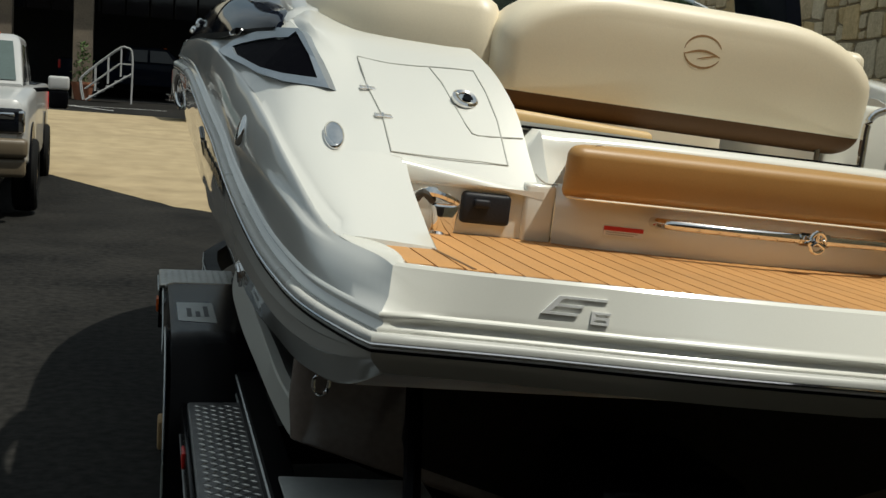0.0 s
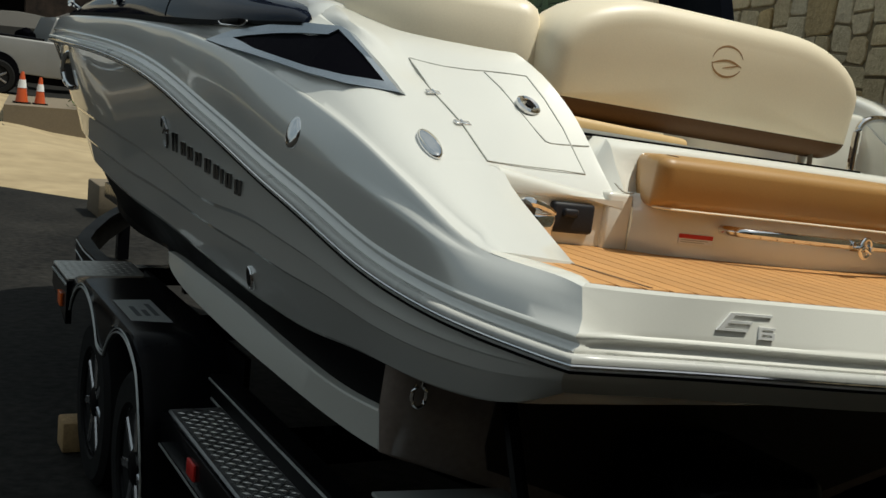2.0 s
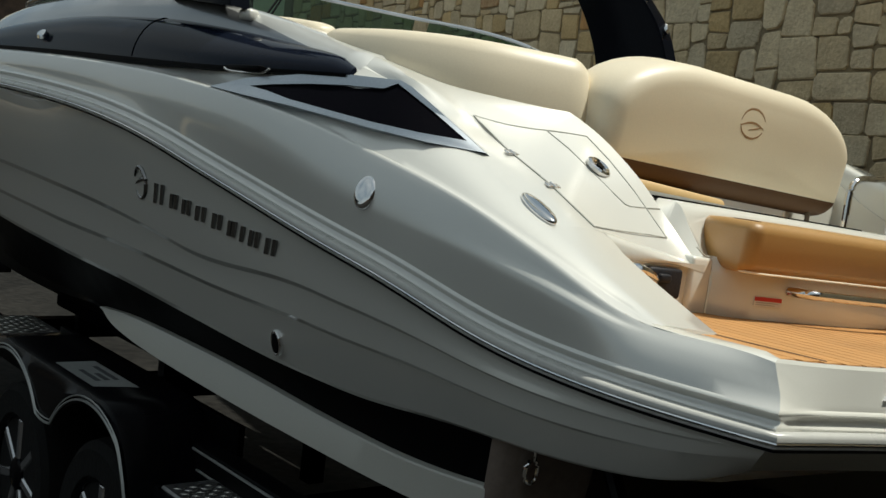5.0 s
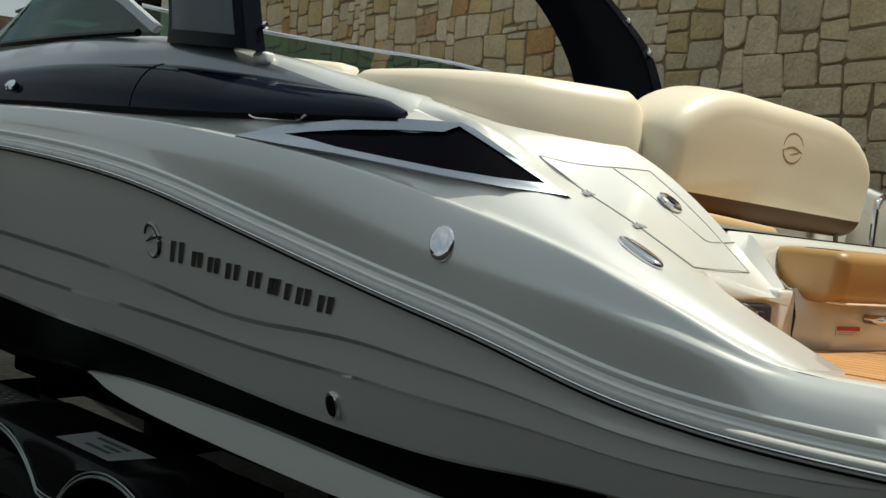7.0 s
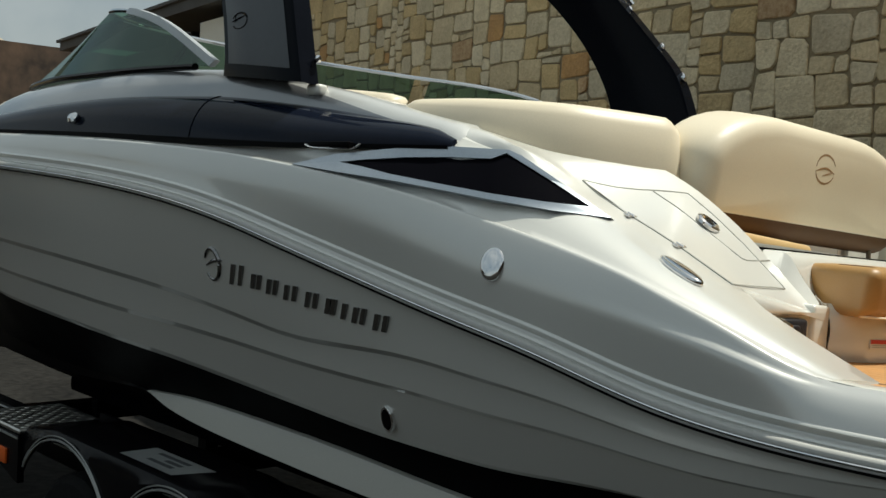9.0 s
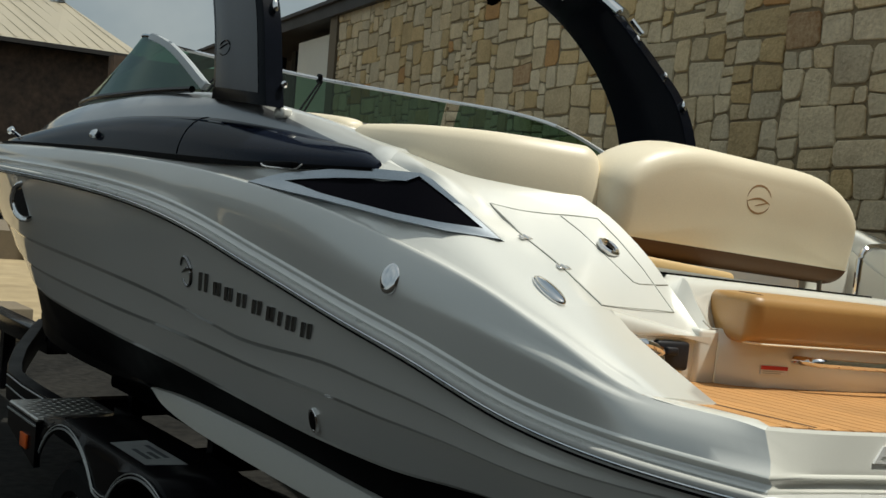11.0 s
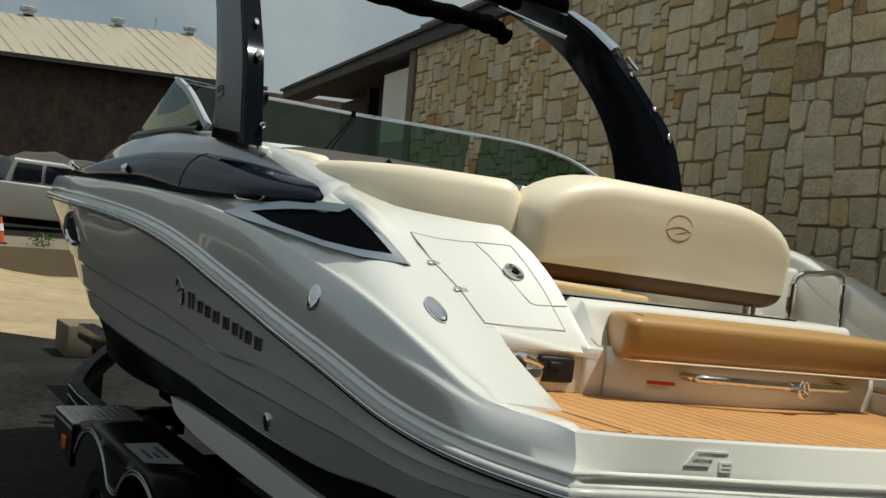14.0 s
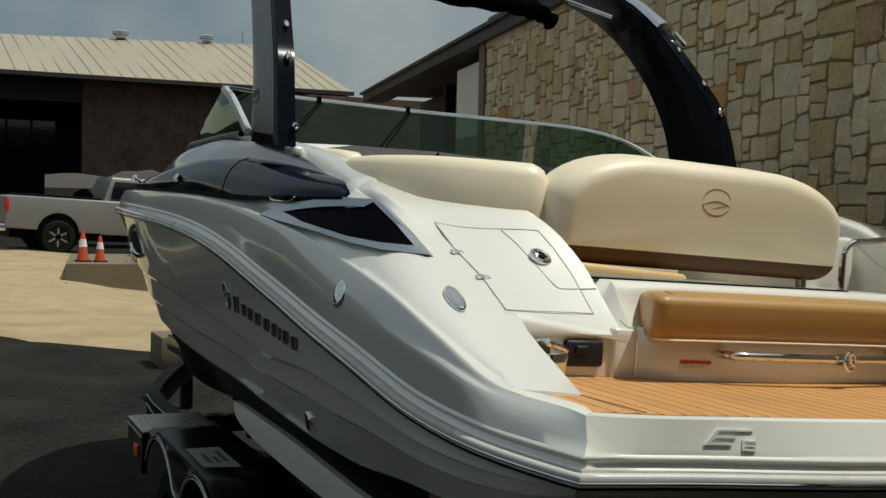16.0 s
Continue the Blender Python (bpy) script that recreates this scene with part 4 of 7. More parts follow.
for s in (-1, 1):
    lift = lambda p, d: tuple(Vector((s * (p[0] + vn.x * d), p[1] - vn.y * d, p[2] + vn.z * d)))
    n = len(VO)
    v = [lift(p, -0.028) for p in VO] + [lift(p, 0.012) for p in VO] + [lift(p, 0.016) for p in VI] + [lift(p, 0.006) for p in VI]
    f = []
    for a in range(3):
        for j in range(n):
            f.append((a * n + j, a * n + (j + 1) % n, (a + 1) * n + (j + 1) % n, (a + 1) * n + j))
    frame_ob = mesh_ob("vent_frame", v, f, M["brushed"], boat, "brushed aluminium frame of the side vent", auto=30)
    up, low = VI[0:8], [VI[k] for k in (0, 12, 11, 10, 9, 9, 8, 7)]
    v, f = grid([[lift(p, 0.009) for p in up], [lift([(a + b) / 2 for a, b in zip(p, q)], 0.012) for p, q in zip(up, low)], [lift(p, 0.009) for p in low]])
    mesh_ob("vent_grille", v, f, M["grille"], frame_ob, "black mesh grille")


# ---- fittings ----
def hull_at(y, z):
    """Half breadth of the hull side at a height."""
    r, e = RAIL(y), EDGE(y)
    q = (r[1] - z) / (r[1] - e[1])
    return r[0] + (e[0] - r[0]) * q + 0.014 * math.sin(math.pi * q) + 0.003


def oval(name, p, nrm, along, a, b, depth, label, mat="chrome", hollow=False):
    """A domed oval fitting."""
    n, t = Vector(nrm).normalized(), Vector(along)
    t = (t - n * t.dot(n)).normalized()
    u = n.cross(t)
    m = Matrix((t, u, n)).transposed().to_4x4()
    m.translation = Vector(p)
    m = m @ Matrix.Diagonal((a, b, depth, 1))
    dome = [(0.96, -0.6), (1.0, 0.2), (0.98, 0.7), (0.90, 0.98), (0.75, 1.12), (0.5, 1.22), (0.25, 1.27), (0.03, 1.28)]
    if hollow:
        dome = [(0.96, -0.6), (1.0, 0.3), (0.93, 0.6), (0.8, 0.62), (0.70, 0.3), (0.66, -0.3)]
    ob = part(name, bm_lathe(dome, 32, m), M[mat], boat, label, auto=50)
    return ob


flush = oval("flush_fitting", (-1.114, 1.184, 1.558), (-1, -0.1, 0.25), (0, 0.2, 1), 0.043, 0.036, 0.016, "chrome oval fitting on the flank")
fill = oval("filler_cap", (-0.948, 0.777, 1.585), (-0.06, -0.40, 0.91), (0.05, 0.82, 0.5), 0.066, 0.024, 0.010, "chrome oval filler cap")
part("cap_rim", bm_tube([Vector((-0.948, 0.777, 1.585)) + Vector((0.021 * math.cos(a), 0.055 * math.sin(a) * 0.9, 0.055 * math.sin(a) * 0.42 - 0.002)) + Vector((-0.0005, -0.003, 0.010)) for a in [2 * math.pi * i / 24 for i in range(24)]], 0.0018, 5, closed=True), M["seam"], fill)
oval("flush_fitting", (1.114, 1.184, 1.558), (1, -0.1, 0.25), (0, 0.2, 1), 0.043, 0.036, 0.016, "chrome oval fitting on the flank")
th = oval("through_hull", (-1.056, 1.585, 1.117), (-1, 0, -0.2), (0, 0.25, 1), 0.036, 0.024, 0.012, "chrome drain fitting in the hull", hollow=True)
part("drain_hole", bm_lathe([(0.017, -0.004), (0.017, 0.0045), (0.004, 0.0046)], 20, Matrix.Translation((-1.060, 1.585, 1.117)) @ Euler((0, radians(-100), 0)).to_matrix().to_4x4() @ Matrix.Diagonal((1.5, 1.0, 1, 1))), M["black"], th)
eye_ob = part("stern_eye", bm_tube([(-0.93, 0.688 - 0.03 * math.sin(a) * 0, 1.045 + 0.035 * math.cos(a)) for a in [0]] + [(-0.93 + 0.018 * math.sin(a), 0.69, 1.03 + 0.026 * math.cos(a)) for a in [2 * math.pi * i / 16 for i in range(1, 16)]], 0.005, 8), M["chrome"], boat, "chrome stern eye")
for s in (-1, 1):
    ring = Matrix.Translation((s * (hull_at(4.16, 1.61) - 0.004), 4.16, 1.61)) @ Euler((0, radians(s * 97), radians(-s * 12))).to_matrix().to_4x4() @ Matrix.Diagonal((1.15, 1.7, 1, 1))
    pl = part("portlight", bm_lathe([(0.080, -0.01), (0.082, 0.010), (0.076, 0.014), (0.066, 0.011), (0.062, 0.004)], 28, ring), M["chrome"], boat, "chrome-ringed oval portlight")
    part("pane", bm_lathe([(0.062, 0.004), (0.04, 0.006)], 28, ring), M["darkglass"], pl, "dark pane")
    for cy0, cx0, cz0 in ((3.406, 1.165, 1.918), (4.727, 1.15, 1.942)):
        part("cleat", bm_lathe([(0.008, -0.05), (0.010, 0.0), (0.020, 0.010), (0.022, 0.022), (0.012, 0.030)], 16, Matrix.Translation((s * cx0, cy0, cz0)) @ Euler((0, radians(s * 62), 0)).to_matrix().to_4x4() @ Matrix.Diagonal((1, 1.7, 1, 1))), M["chrome"], boat, "chrome pop-up cleat")

# chrome script on the hull side, drawn as plain slanted bars
sb = Vector((-1.183, 2.344, 1.46))
se = Vector((-1.127, 1.50, 1.372))


def hull_bar(parent, s, q):
    vs = [(s * (hull_at(yy, zz) + d), yy, zz) for d in (0.0, 0.006) for yy, zz in q]
    return mesh_ob("emblem_bar", vs, [(0, 1, 5, 4), (1, 2, 6, 5), (2, 3, 7, 6), (3, 0, 4, 7), (4, 5, 6, 7)], M["darkchrome"], parent, smooth=False)


for s in (-1, 1):
    pts = [(2.352 + 0.042 * math.cos(a), 1.462 + 0.048 * math.sin(a)) for a in [radians(20 + 16 * i) for i in range(20)]]
    em = part("hull_emblem", bm_tube([(s * (hull_at(y, z) + 0.002), y, z) for y, z in pts], [0.003 + 0.005 * math.sin(math.pi * i / 19) for i in range(20)], 6), M["darkchrome"], boat, "smoked chrome open ring followed by slanted bars")
    part("swoosh", bm_tube([(s * (hull_at(2.387 - 0.018 * i, 1.456) + 0.003), 2.387 - 0.018 * i, 1.456 + 0.010 * i - 0.0012 * i * i) for i in range(6)], [0.002, 0.005, 0.007, 0.007, 0.005, 0.002], 6), M["darkchrome"], em)
    y = 2.262
    for k, w in enumerate((0.100, 0.066, 0.072, 0.086, 0.076, 0.056, 0.034, 0.074, 0.080)):
        z0 = 1.440 - (2.262 - y) * 0.098
        hh = 0.044 if k else 0.062
        lean = 0.36 * hh
        ends = (0.0, 0.45 * w) if w > 0.04 else (0.0,)
        for a in ends:
            hull_bar(em, s, [(y - a, z0 - hh / 2), (y - a - 0.019, z0 - hh / 2), (y - a - 0.019 - lean, z0 + hh / 2), (y - a - lean, z0 + hh / 2)])
        y -= w + 0.013


def stern_at(x, z):
    """y of the stern panel."""
    y0, y1 = float(STERN_RAIL(abs(x))[0]), float(STERN_TEAK(min(abs(x) * 0.94, 0.89))[0])
    q = (z - 1.314) / 0.076
    return y0 + 0.006 + (y1 - 0.012 - y0) * max(q, 0)


def stern_bar(bm, q, d=0.003):
    vs = [bm.verts.new((x, stern_at(x, z) - o, z)) for o in (-0.003, d) for x, z in q]
    n = len(q)
    for j in range(n):
        bm.faces.new((vs[j], vs[(j + 1) % n], vs[n + (j + 1) % n], vs[n + j]))
    bm.faces.new(vs[n:])


M["badge"] = material("polished chrome badge", (0.88, 0.88, 0.87), 0.2, metal=0.4, vary=0.1, scale=30)
bm = bmesh.new()
bx, bz = -0.655, 1.338
stern_bar(bm, [(bx, bz), (bx + 0.012, bz), (bx + 0.044, bz + 0.033), (bx + 0.032, bz + 0.033)], 0.0012)
for dz, x0, x1 in ((0.0, 0.010, 0.064), (0.0145, 0.026, 0.074), (0.029, 0.040, 0.118)):
    stern_bar(bm, [(bx + x0, bz + dz), (bx + x1, bz + dz), (bx + x1 + 0.004, bz + dz + 0.0045), (bx + x0 + 0.004, bz + dz + 0.0045)], 0.0013)
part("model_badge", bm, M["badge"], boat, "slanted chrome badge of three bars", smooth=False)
bm = bmesh.new()
cx, cz = -0.566, 1.327
for q in ([(0, 0), (0.006, 0), (0.009, 0.022), (0.003, 0.022)], [(0.006, 0.018), (0.036, 0.018), (0.037, 0.022), (0.006, 0.022)], [(0.006, 0.009), (0.034, 0.009), (0.035, 0.013), (0.006, 0.013)], [(0.004, 0), (0.032, 0), (0.033, 0.004), (0.004, 0.004)], [(0.028, 0.003), (0.033, 0.003), (0.034, 0.011), (0.029, 0.011)]):
    stern_bar(bm, [(cx + a, cz + b) for a, b in q], 0.0012)
part("model_badge", bm, M["badge"], boat, "small square chrome badge", smooth=False)
# ---- locker door, hinges, latch ----


def on_locker(x, y, d=0.0):
    z = locker_z(x, y)
    if y > 1.09:
        sec = aft_section(y, float(EDGE_IN(y)[0]))[::-1]
        z = float(np.interp(-x, [p[0] for p in sec], [p[1] for p in sec]))
    return (x, y - d * 0.55, z + 0.0008 + d * 0.8)


DL = [(-0.847, 1.168), (-0.837, 1.018), (-0.820, 0.881), (-0.822, 0.727)]
DR = [(-0.563, 1.053), (-0.544, 0.981), (-0.531, 0.894), (-0.530, 0.767)]
v, f = grid([[on_locker(a[0] + (b[0] - a[0]) * k / 6, a[1] + (b[1] - a[1]) * k / 6 - (0.014 * math.sin(math.pi * k / 6) if i == 0 else 0), 0.001) for k in range(7)] for i, (a, b) in enumerate(zip(DL, DR))])
door = mesh_ob("locker_door", v, f, M["pearlwhite"], boat, "white locker door set in the sloping deck")
DOOR = DL[:1] + [(-0.77, 1.124), (-0.707, 1.097)] + DR + [(-0.60, 0.762), (-0.672, 0.752), (-0.75, 0.740)] + DL[:0:-1]


def groove(pts, name, parent, r=0.0022, mat="graytrim"):
    return part(name, bm_tube(pts, r, 6), M[mat], parent)


ring = DOOR + DOOR[:1]
groove([on_locker(a[0] + (b[0] - a[0]) * k / 5, a[1] + (b[1] - a[1]) * k / 5, 0.001) for a, b in zip(ring, ring[1:]) for k in range(5)] + [on_locker(*ring[-1], 0.001)], "door_seam", door, 0.0020, "seam")
groove([on_locker(x, y, 0.001) for x, y in ((-0.672, 1.082), (-0.650, 1.02), (-0.636, 0.954), (-0.615, 0.875), (-0.604, 0.848), (-0.590, 0.843), (-0.53, 0.846), (-0.475, 0.850))], "door_crease", door, 0.0018, "seam")
for hx, hy in ((-0.838, 1.016), (-0.819, 0.881)):
    mm = Matrix.Translation(on_locker(hx, hy, 0.004)) @ Euler((radians(25), 0, radians(8))).to_matrix().to_4x4()
    bm = bm_box((-0.022, -0.009, -0.004), (-0.003, 0.009, 0.001), 0.0015, m=mm)
    bm_box((0.003, -0.009, -0.004), (0.022, 0.009, 0.001), 0.0015, m=mm, bm=bm)
    bm_tube([mm @ Vector((0, -0.010, 0.0)), mm @ Vector((0, 0.010, 0.0))], 0.0035, 8, bm=bm)
    part("hinge", bm, M["fitting"], door, "chrome hinge")
mm = Matrix.Translation(on_locker(-0.603, 0.957, 0.004)) @ Euler((radians(37), 0, radians(10))).to_matrix().to_4x4()
la = part("latch", bm_lathe([(0.034, -0.004), (0.034, 0.004), (0.028, 0.008), (0.020, 0.006), (0.018, 0.002)], 24, mm), M["chrome"], door, "round chrome flush latch")
part("latch_hole", bm_lathe([(0.011, 0.003), (0.012, 0.006)], 16, mm @ Matrix.Translation((0.005, 0, 0))), M["black"], la)

# recess fittings
bm = bm_box((-0.650, 0.694, 1.424), (-0.532, 0.73, 1.496), 0.010, 3)
sw = part("shower_box", bm, M["box"], boat, "charcoal plastic box set in the recess")
part("box_lever", bm_box((-0.625, 0.682, 1.462), (-0.585, 0.700, 1.482), 0.006, 3), M["box"], sw)
bm = bm_box((-0.735, 0.645, 1.394), (-0.664, 0.695, 1.470), 0.014, 3)
for q in bm.verts:
    q.co.x += 0.012 * (1.47 - q.co.z) / 0.076 * (1 if q.co.x < -0.7 else -1)
lk = part("ski_tow_bracket", bm, M["chrome"], boat, "polished steel bracket in the recess", auto=50)
part("bracket_clamp", bm_tube(smooth_path([(-0.77, 0.68, 1.478), (-0.74, 0.655, 1.490), (-0.70, 0.65, 1.482), (-0.67, 0.655, 1.470)], 5), [0.008, 0.009, 0.011, 0.012, 0.012, 0.012, 0.012, 0.011, 0.010, 0.010, 0.010, 0.009, 0.008, 0.007, 0.006, 0.005], 8), M["chrome"], lk)
part("bracket_strap", bm_tube(smooth_path([(-0.765, 0.675, 1.470), (-0.755, 0.65, 1.488), (-0.73, 0.655, 1.470)], 4), 0.009, 8), M["cover"], lk)
part("bracket_base", bm_lathe([(0.020, 0), (0.020, 0.004), (0.014, 0.010)], 16, Matrix.Translation((-0.71, 0.66, 1.395))), M["chrome"], lk)

# transom wall under the seat, with label and bar
def base_y(x):
    return 0.618 + 0.13 * abs(x - 0.05) ** 1.5 + 0.038 * max(0.0, (-0.345 - x) / 0.08) ** 1.5


rows = []
for i in range(31):
    x = -0.425 + 1.08 * i / 30
    yb = base_y(x)
    rows.append([(x, yb + 0.010, 1.388), (x, yb, 1.397), (x, yb, 1.43), (x, yb - 0.004, 1.47), (x, yb + 0.004, 1.51), (x, yb + 0.03, 1.535)])
v, f = grid(rows)
mesh_ob("seat_base", v, f, M["deck"], boat, "white moulded seat base", auto=45)
lab = part("warning_label", bm_box((-0.048, -0.0012, 0.0), (0.048, 0.0012, 0.022)), M["signwhite"], boat, "small white warning label with a red bar", smooth=False)
lab.matrix_basis = pose(-0.272, base_y(-0.272) - 0.0035, 1.432, 0, 0, -6.0)
part("red_bar", bm_box((-0.048, -0.0022, 0.0125), (0.048, -0.0013, 0.0225)), M["red"], lab, "red bar", smooth=False)
for k in range(2):
    part("print_line", bm_box((-0.042, -0.0019, 0.0075 - 0.005 * k), (0.036 - 0.01 * k, -0.0013, 0.0095 - 0.005 * k)), M["seam"], lab, smooth=False)
bar = part("grab_bar", bm_tube(smooth_path([(-0.205, 0.630, 1.475), (-0.195, 0.592, 1.476), (-0.155, 0.562, 1.477), (0.1, 0.528, 1.478), (0.38, 0.562, 1.478), (0.42, 0.592, 1.478), (0.43, 0.645, 1.478)], 6), 0.0125, 12), M["chrome"], boat, "polished steel grab bar")
part("tow_ring", bm_tube([(0.155 + 0.024 * math.cos(a), 0.508 + 0.006 * math.cos(a), 1.474 + 0.024 * math.sin(a)) for a in [2 * math.pi * i / 20 for i in range(20)]], 0.005, 8, closed=True), M["chrome"], bar, "steel tow ring")
for k in range(3):
    a = radians(90 + 120 * k)
    part("ring_spoke", bm_tube([(0.155, 0.510, 1.474), (0.155 + 0.024 * math.cos(a), 0.508, 1.474 + 0.024 * math.sin(a))], 0.004, 6), M["chrome"], bar)
part("ring_mount", bm_tube([(0.115, 0.529, 1.478), (0.195, 0.531, 1.478)], 0.016, 10), M["chrome"], bar)

# ---- cushions ----


def cushion(name, mat, w, h, d, r, puff, edge, at, label, rot=(0, 0, 0)):
    bm = rounded_slab(w, h, d, r, puff, edge=edge)
    bm.transform(pose(*at, *rot))
    return part(name, bm, M[mat], boat, label, auto=60)


bm = rounded_slab(1.095, 0.29, 0.122, 0.04, 0.006, edge=0.026)
bm.transform(pose(0.0975, 0.72, 1.571, -90))
for q in bm.verts:
    # the port end is cut on the slant, the foot is drawn in
    q.co.x += 0.45 * max(0.0, q.co.y - 0.60) * max(0.0, min(1.0, (-0.2 - q.co.x) / 0.22))
    q.co.y += 0.016 * max(0.0, (1.576 - q.co.z) / 0.056) ** 2 * max(0.0, (0.72 - q.co.y) / 0.14)
seat = part("aft_cushion", bm, M["tan"], boat, "tan vinyl aft bench cushion", auto=60)
part("piping", bm_tube(smooth_path([(-0.34, 0.78, 1.519), (-0.415, 0.645, 1.516), (-0.430, 0.612, 1.514), (-0.395, 0.590, 1.513), (-0.3, 0.587, 1.513), (0.03, 0.587, 1.513), (0.55, 0.587, 1.513), (0.612, 0.595, 1.514), (0.632, 0.63, 1.515), (0.634, 0.75, 1.516)], 6), 0.0032, 6), M["cream"], seat, "pale piping")
part("end_seam", bm_tube(smooth_path([(-0.392, 0.592, 1.55), (-0.388, 0.592, 1.605), (-0.380, 0.612, 1.630), (-0.355, 0.66, 1.634), (-0.31, 0.75, 1.634)], 6), 0.0016, 5), M["brown"], seat, "stitched end seam")
# shelf behind the bench; its port end falls to the recess post in a hollow facet
SHELF = [(-0.44, (0.712, 1.50), (0.724, 1.534), (0.775, 1.592), (0.812, 1.640), (0.842, 1.655)),
         (-0.40, (0.72, 1.50), (0.745, 1.530), (0.785, 1.578), (0.808, 1.634), (0.835, 1.655)), (-0.33, (0.76, 1.50), (0.775, 1.535), (0.796, 1.585), (0.803, 1.636), (0.825, 1.655))
         ] + [(x, (0.795, 1.50), (0.796, 1.54), (0.797, 1.59), (0.799, 1.638), (0.82, 1.655)) for x in (-0.22, 0.1, 0.655)]
rows = [[(r[0], p.y, p.z) for p in smooth_path([(0, *q) for q in r[1:]], 4)] for r in SHELF]
rows = [row + [(row[0][0], 1.03, 1.6555), (row[0][0], 1.22, 1.656), (row[0][0], 1.22, 1.50)] for row in rows]
n = len(rows[0])
rim = []
for k in range(n - 3):
    y = 0.712 + 0.125 * k / (n - 4)
    x = float(EDGE_IN(y)[0])
    rim.append((-x - 0.003, y, min(locker_z(x, y) - 0.005, 1.655)))
rim[0] = (rim[0][0], 0.712, 1.50)
rows.insert(0, rim + [(-0.515, 1.03, 1.6555), (-0.63, 1.22, 1.656), (-0.63, 1.22, 1.50)])
v, f = grid(rows)
f.append(tuple(range(len(v) - len(rows[0]), len(v))))
mesh_ob("seat_shelf", v, f, M["deck"], boat, "white moulded shelf behind the bench", auto=50)
part("post_seam", bm_tube(smooth_path([(-0.476, 0.716, 1.552), (-0.466, 0.708, 1.541), (-0.45, 0.706, 1.5335), (-0.42, 0.712, 1.5325)], 5), 0.0022, 6), M["seam"], boat)
part("shelf_gap", bm_box((-0.47, 0.890, 1.6535), (0.50, 0.905, 1.6605), 0.002), M["black"], boat, "dark gap strip in the shelf")
v = [(-0.49, 0.906, 1.65), (0.12, 0.906, 1.65), (0.12, 0.906, 1.659), (-0.49, 0.906, 1.671), (-0.49, 1.25, 1.65), (0.12, 1.25, 1.65), (0.12, 1.25, 1.659), (-0.49, 1.25, 1.671)]
mesh_ob("shelf_ramp", v, [(0, 1, 2, 3), (4, 5, 6, 7), (1, 5, 6, 2), (3, 2, 6, 7), (0, 3, 7, 4)], M["deck"], boat, "white ramp of the shelf", smooth=False)
bm = bm_box((-0.48, 0.955, 1.662), (-0.08, 1.25, 1.699), 0.016, 4)
for q in bm.verts:
    q.co.z -= 0.018 * (q.co.x + 0.47) / 0.37
part("sun_pad", bm, M["padtan"], boat, "pale tan sun pad edge")

M["thread"] = material("brown thread", (0.30, 0.17, 0.07), 0.7)
M["seamtan"] = material("tan thread", (0.45, 0.36, 0.22), 0.7)
# backrest with a darker underside and a stitched ring


BACK = pose(0.054, 1.138, 1.866, 8, 0.8, 0)


def backrest_slab(upper):
    """The pad, cut along the welt between its cream face and brown foot."""
    b = rounded_slab(1.115, 0.345, 0.22, 0.165, 0.008, edge=0.058, low=0.066, rx=0.34, lx=0.09)
    bmesh.ops.bisect_plane(b, geom=b.verts[:] + b.edges[:] + b.faces[:], plane_co=(0, 0, -0.112), plane_no=(0, 0, -1 if upper else 1), clear_outer=True)
    b.transform(BACK)
    return b


back = part("backrest", backrest_slab(True), M["cream"], boat, "cream vinyl backrest with a stitched ring", auto=60)
part("backrest_foot", backrest_slab(False), M["brown"], back, "brown vinyl lower edge", auto=60)
part("top_seam", bm_tube([BACK @ Vector(q) for q in smooth_path([(-0.505, -0.055, 0.06), (-0.46, -0.062, 0.10), (-0.38, -0.062, 0.135), (-0.27, -0.058, 0.157), (0.0, -0.055, 0.1685), (0.27, -0.058, 0.157), (0.38, -0.062, 0.135)], 6)], 0.0016, 5), M["seamtan"], back, "stitched top seam")


def face_y(z):
    """Depth of the pad's face at a height above its middle."""
    f = abs(z) / 0.1145
    return -0.11 - 0.008 * (1 - min(f, 1.0) ** 3)


def stitched(pts, w):
    """A flat thread ribbon on the pad's face; it swells in the middle and runs out at its ends."""
    rows = []
    for i, (x, z) in enumerate(pts):
        a, b = pts[max(i - 1, 0)], pts[min(i + 1, len(pts) - 1)]
        n = Vector((-(b[1] - a[1]), b[0] - a[0])).normalized() * w * (0.25 + 0.75 * math.sin(math.pi * (i + 0.5) / len(pts)))
        rows.append([BACK @ Vector((x + n.x * q - 0.037, face_y(z + n.y * q) - (0.0005 if abs(q) < 1 else -0.001), z + n.y * q)) for q in (-1, -0.7, 0.7, 1)])
    v, f = grid(rows)
    return mesh_ob("stitched_ring", v, f, M["thread"], back, "brown stitched swoosh")


def oval_arc(a0, a1, n=16):
    return [(0.034 + 0.055 * math.cos(a), 0.060 + 0.042 * math.sin(a)) for a in [radians(a0 + (a1 - a0) * k / n) for k in range(n + 1)]]


stitched(oval_arc(20, 175), 0.0038)
stitched(oval_arc(190, 335), 0.0042)
stitched([(-0.018 + 0.0115 * i, 0.050 + 0.013 * math.sin(0.34 * i)) for i in range(10)], 0.0042)
stitched([(0.020 + 0.0085 * i, 0.040 + 0.0022 * i) for i in range(8)], 0.0028)
part("backrest_bracket", bm_tube([(0.475, 1.07, 1.645), (0.487, 1.085, 1.76)], 0.008, 8), M["graytrim"], back, "bronze bracket")
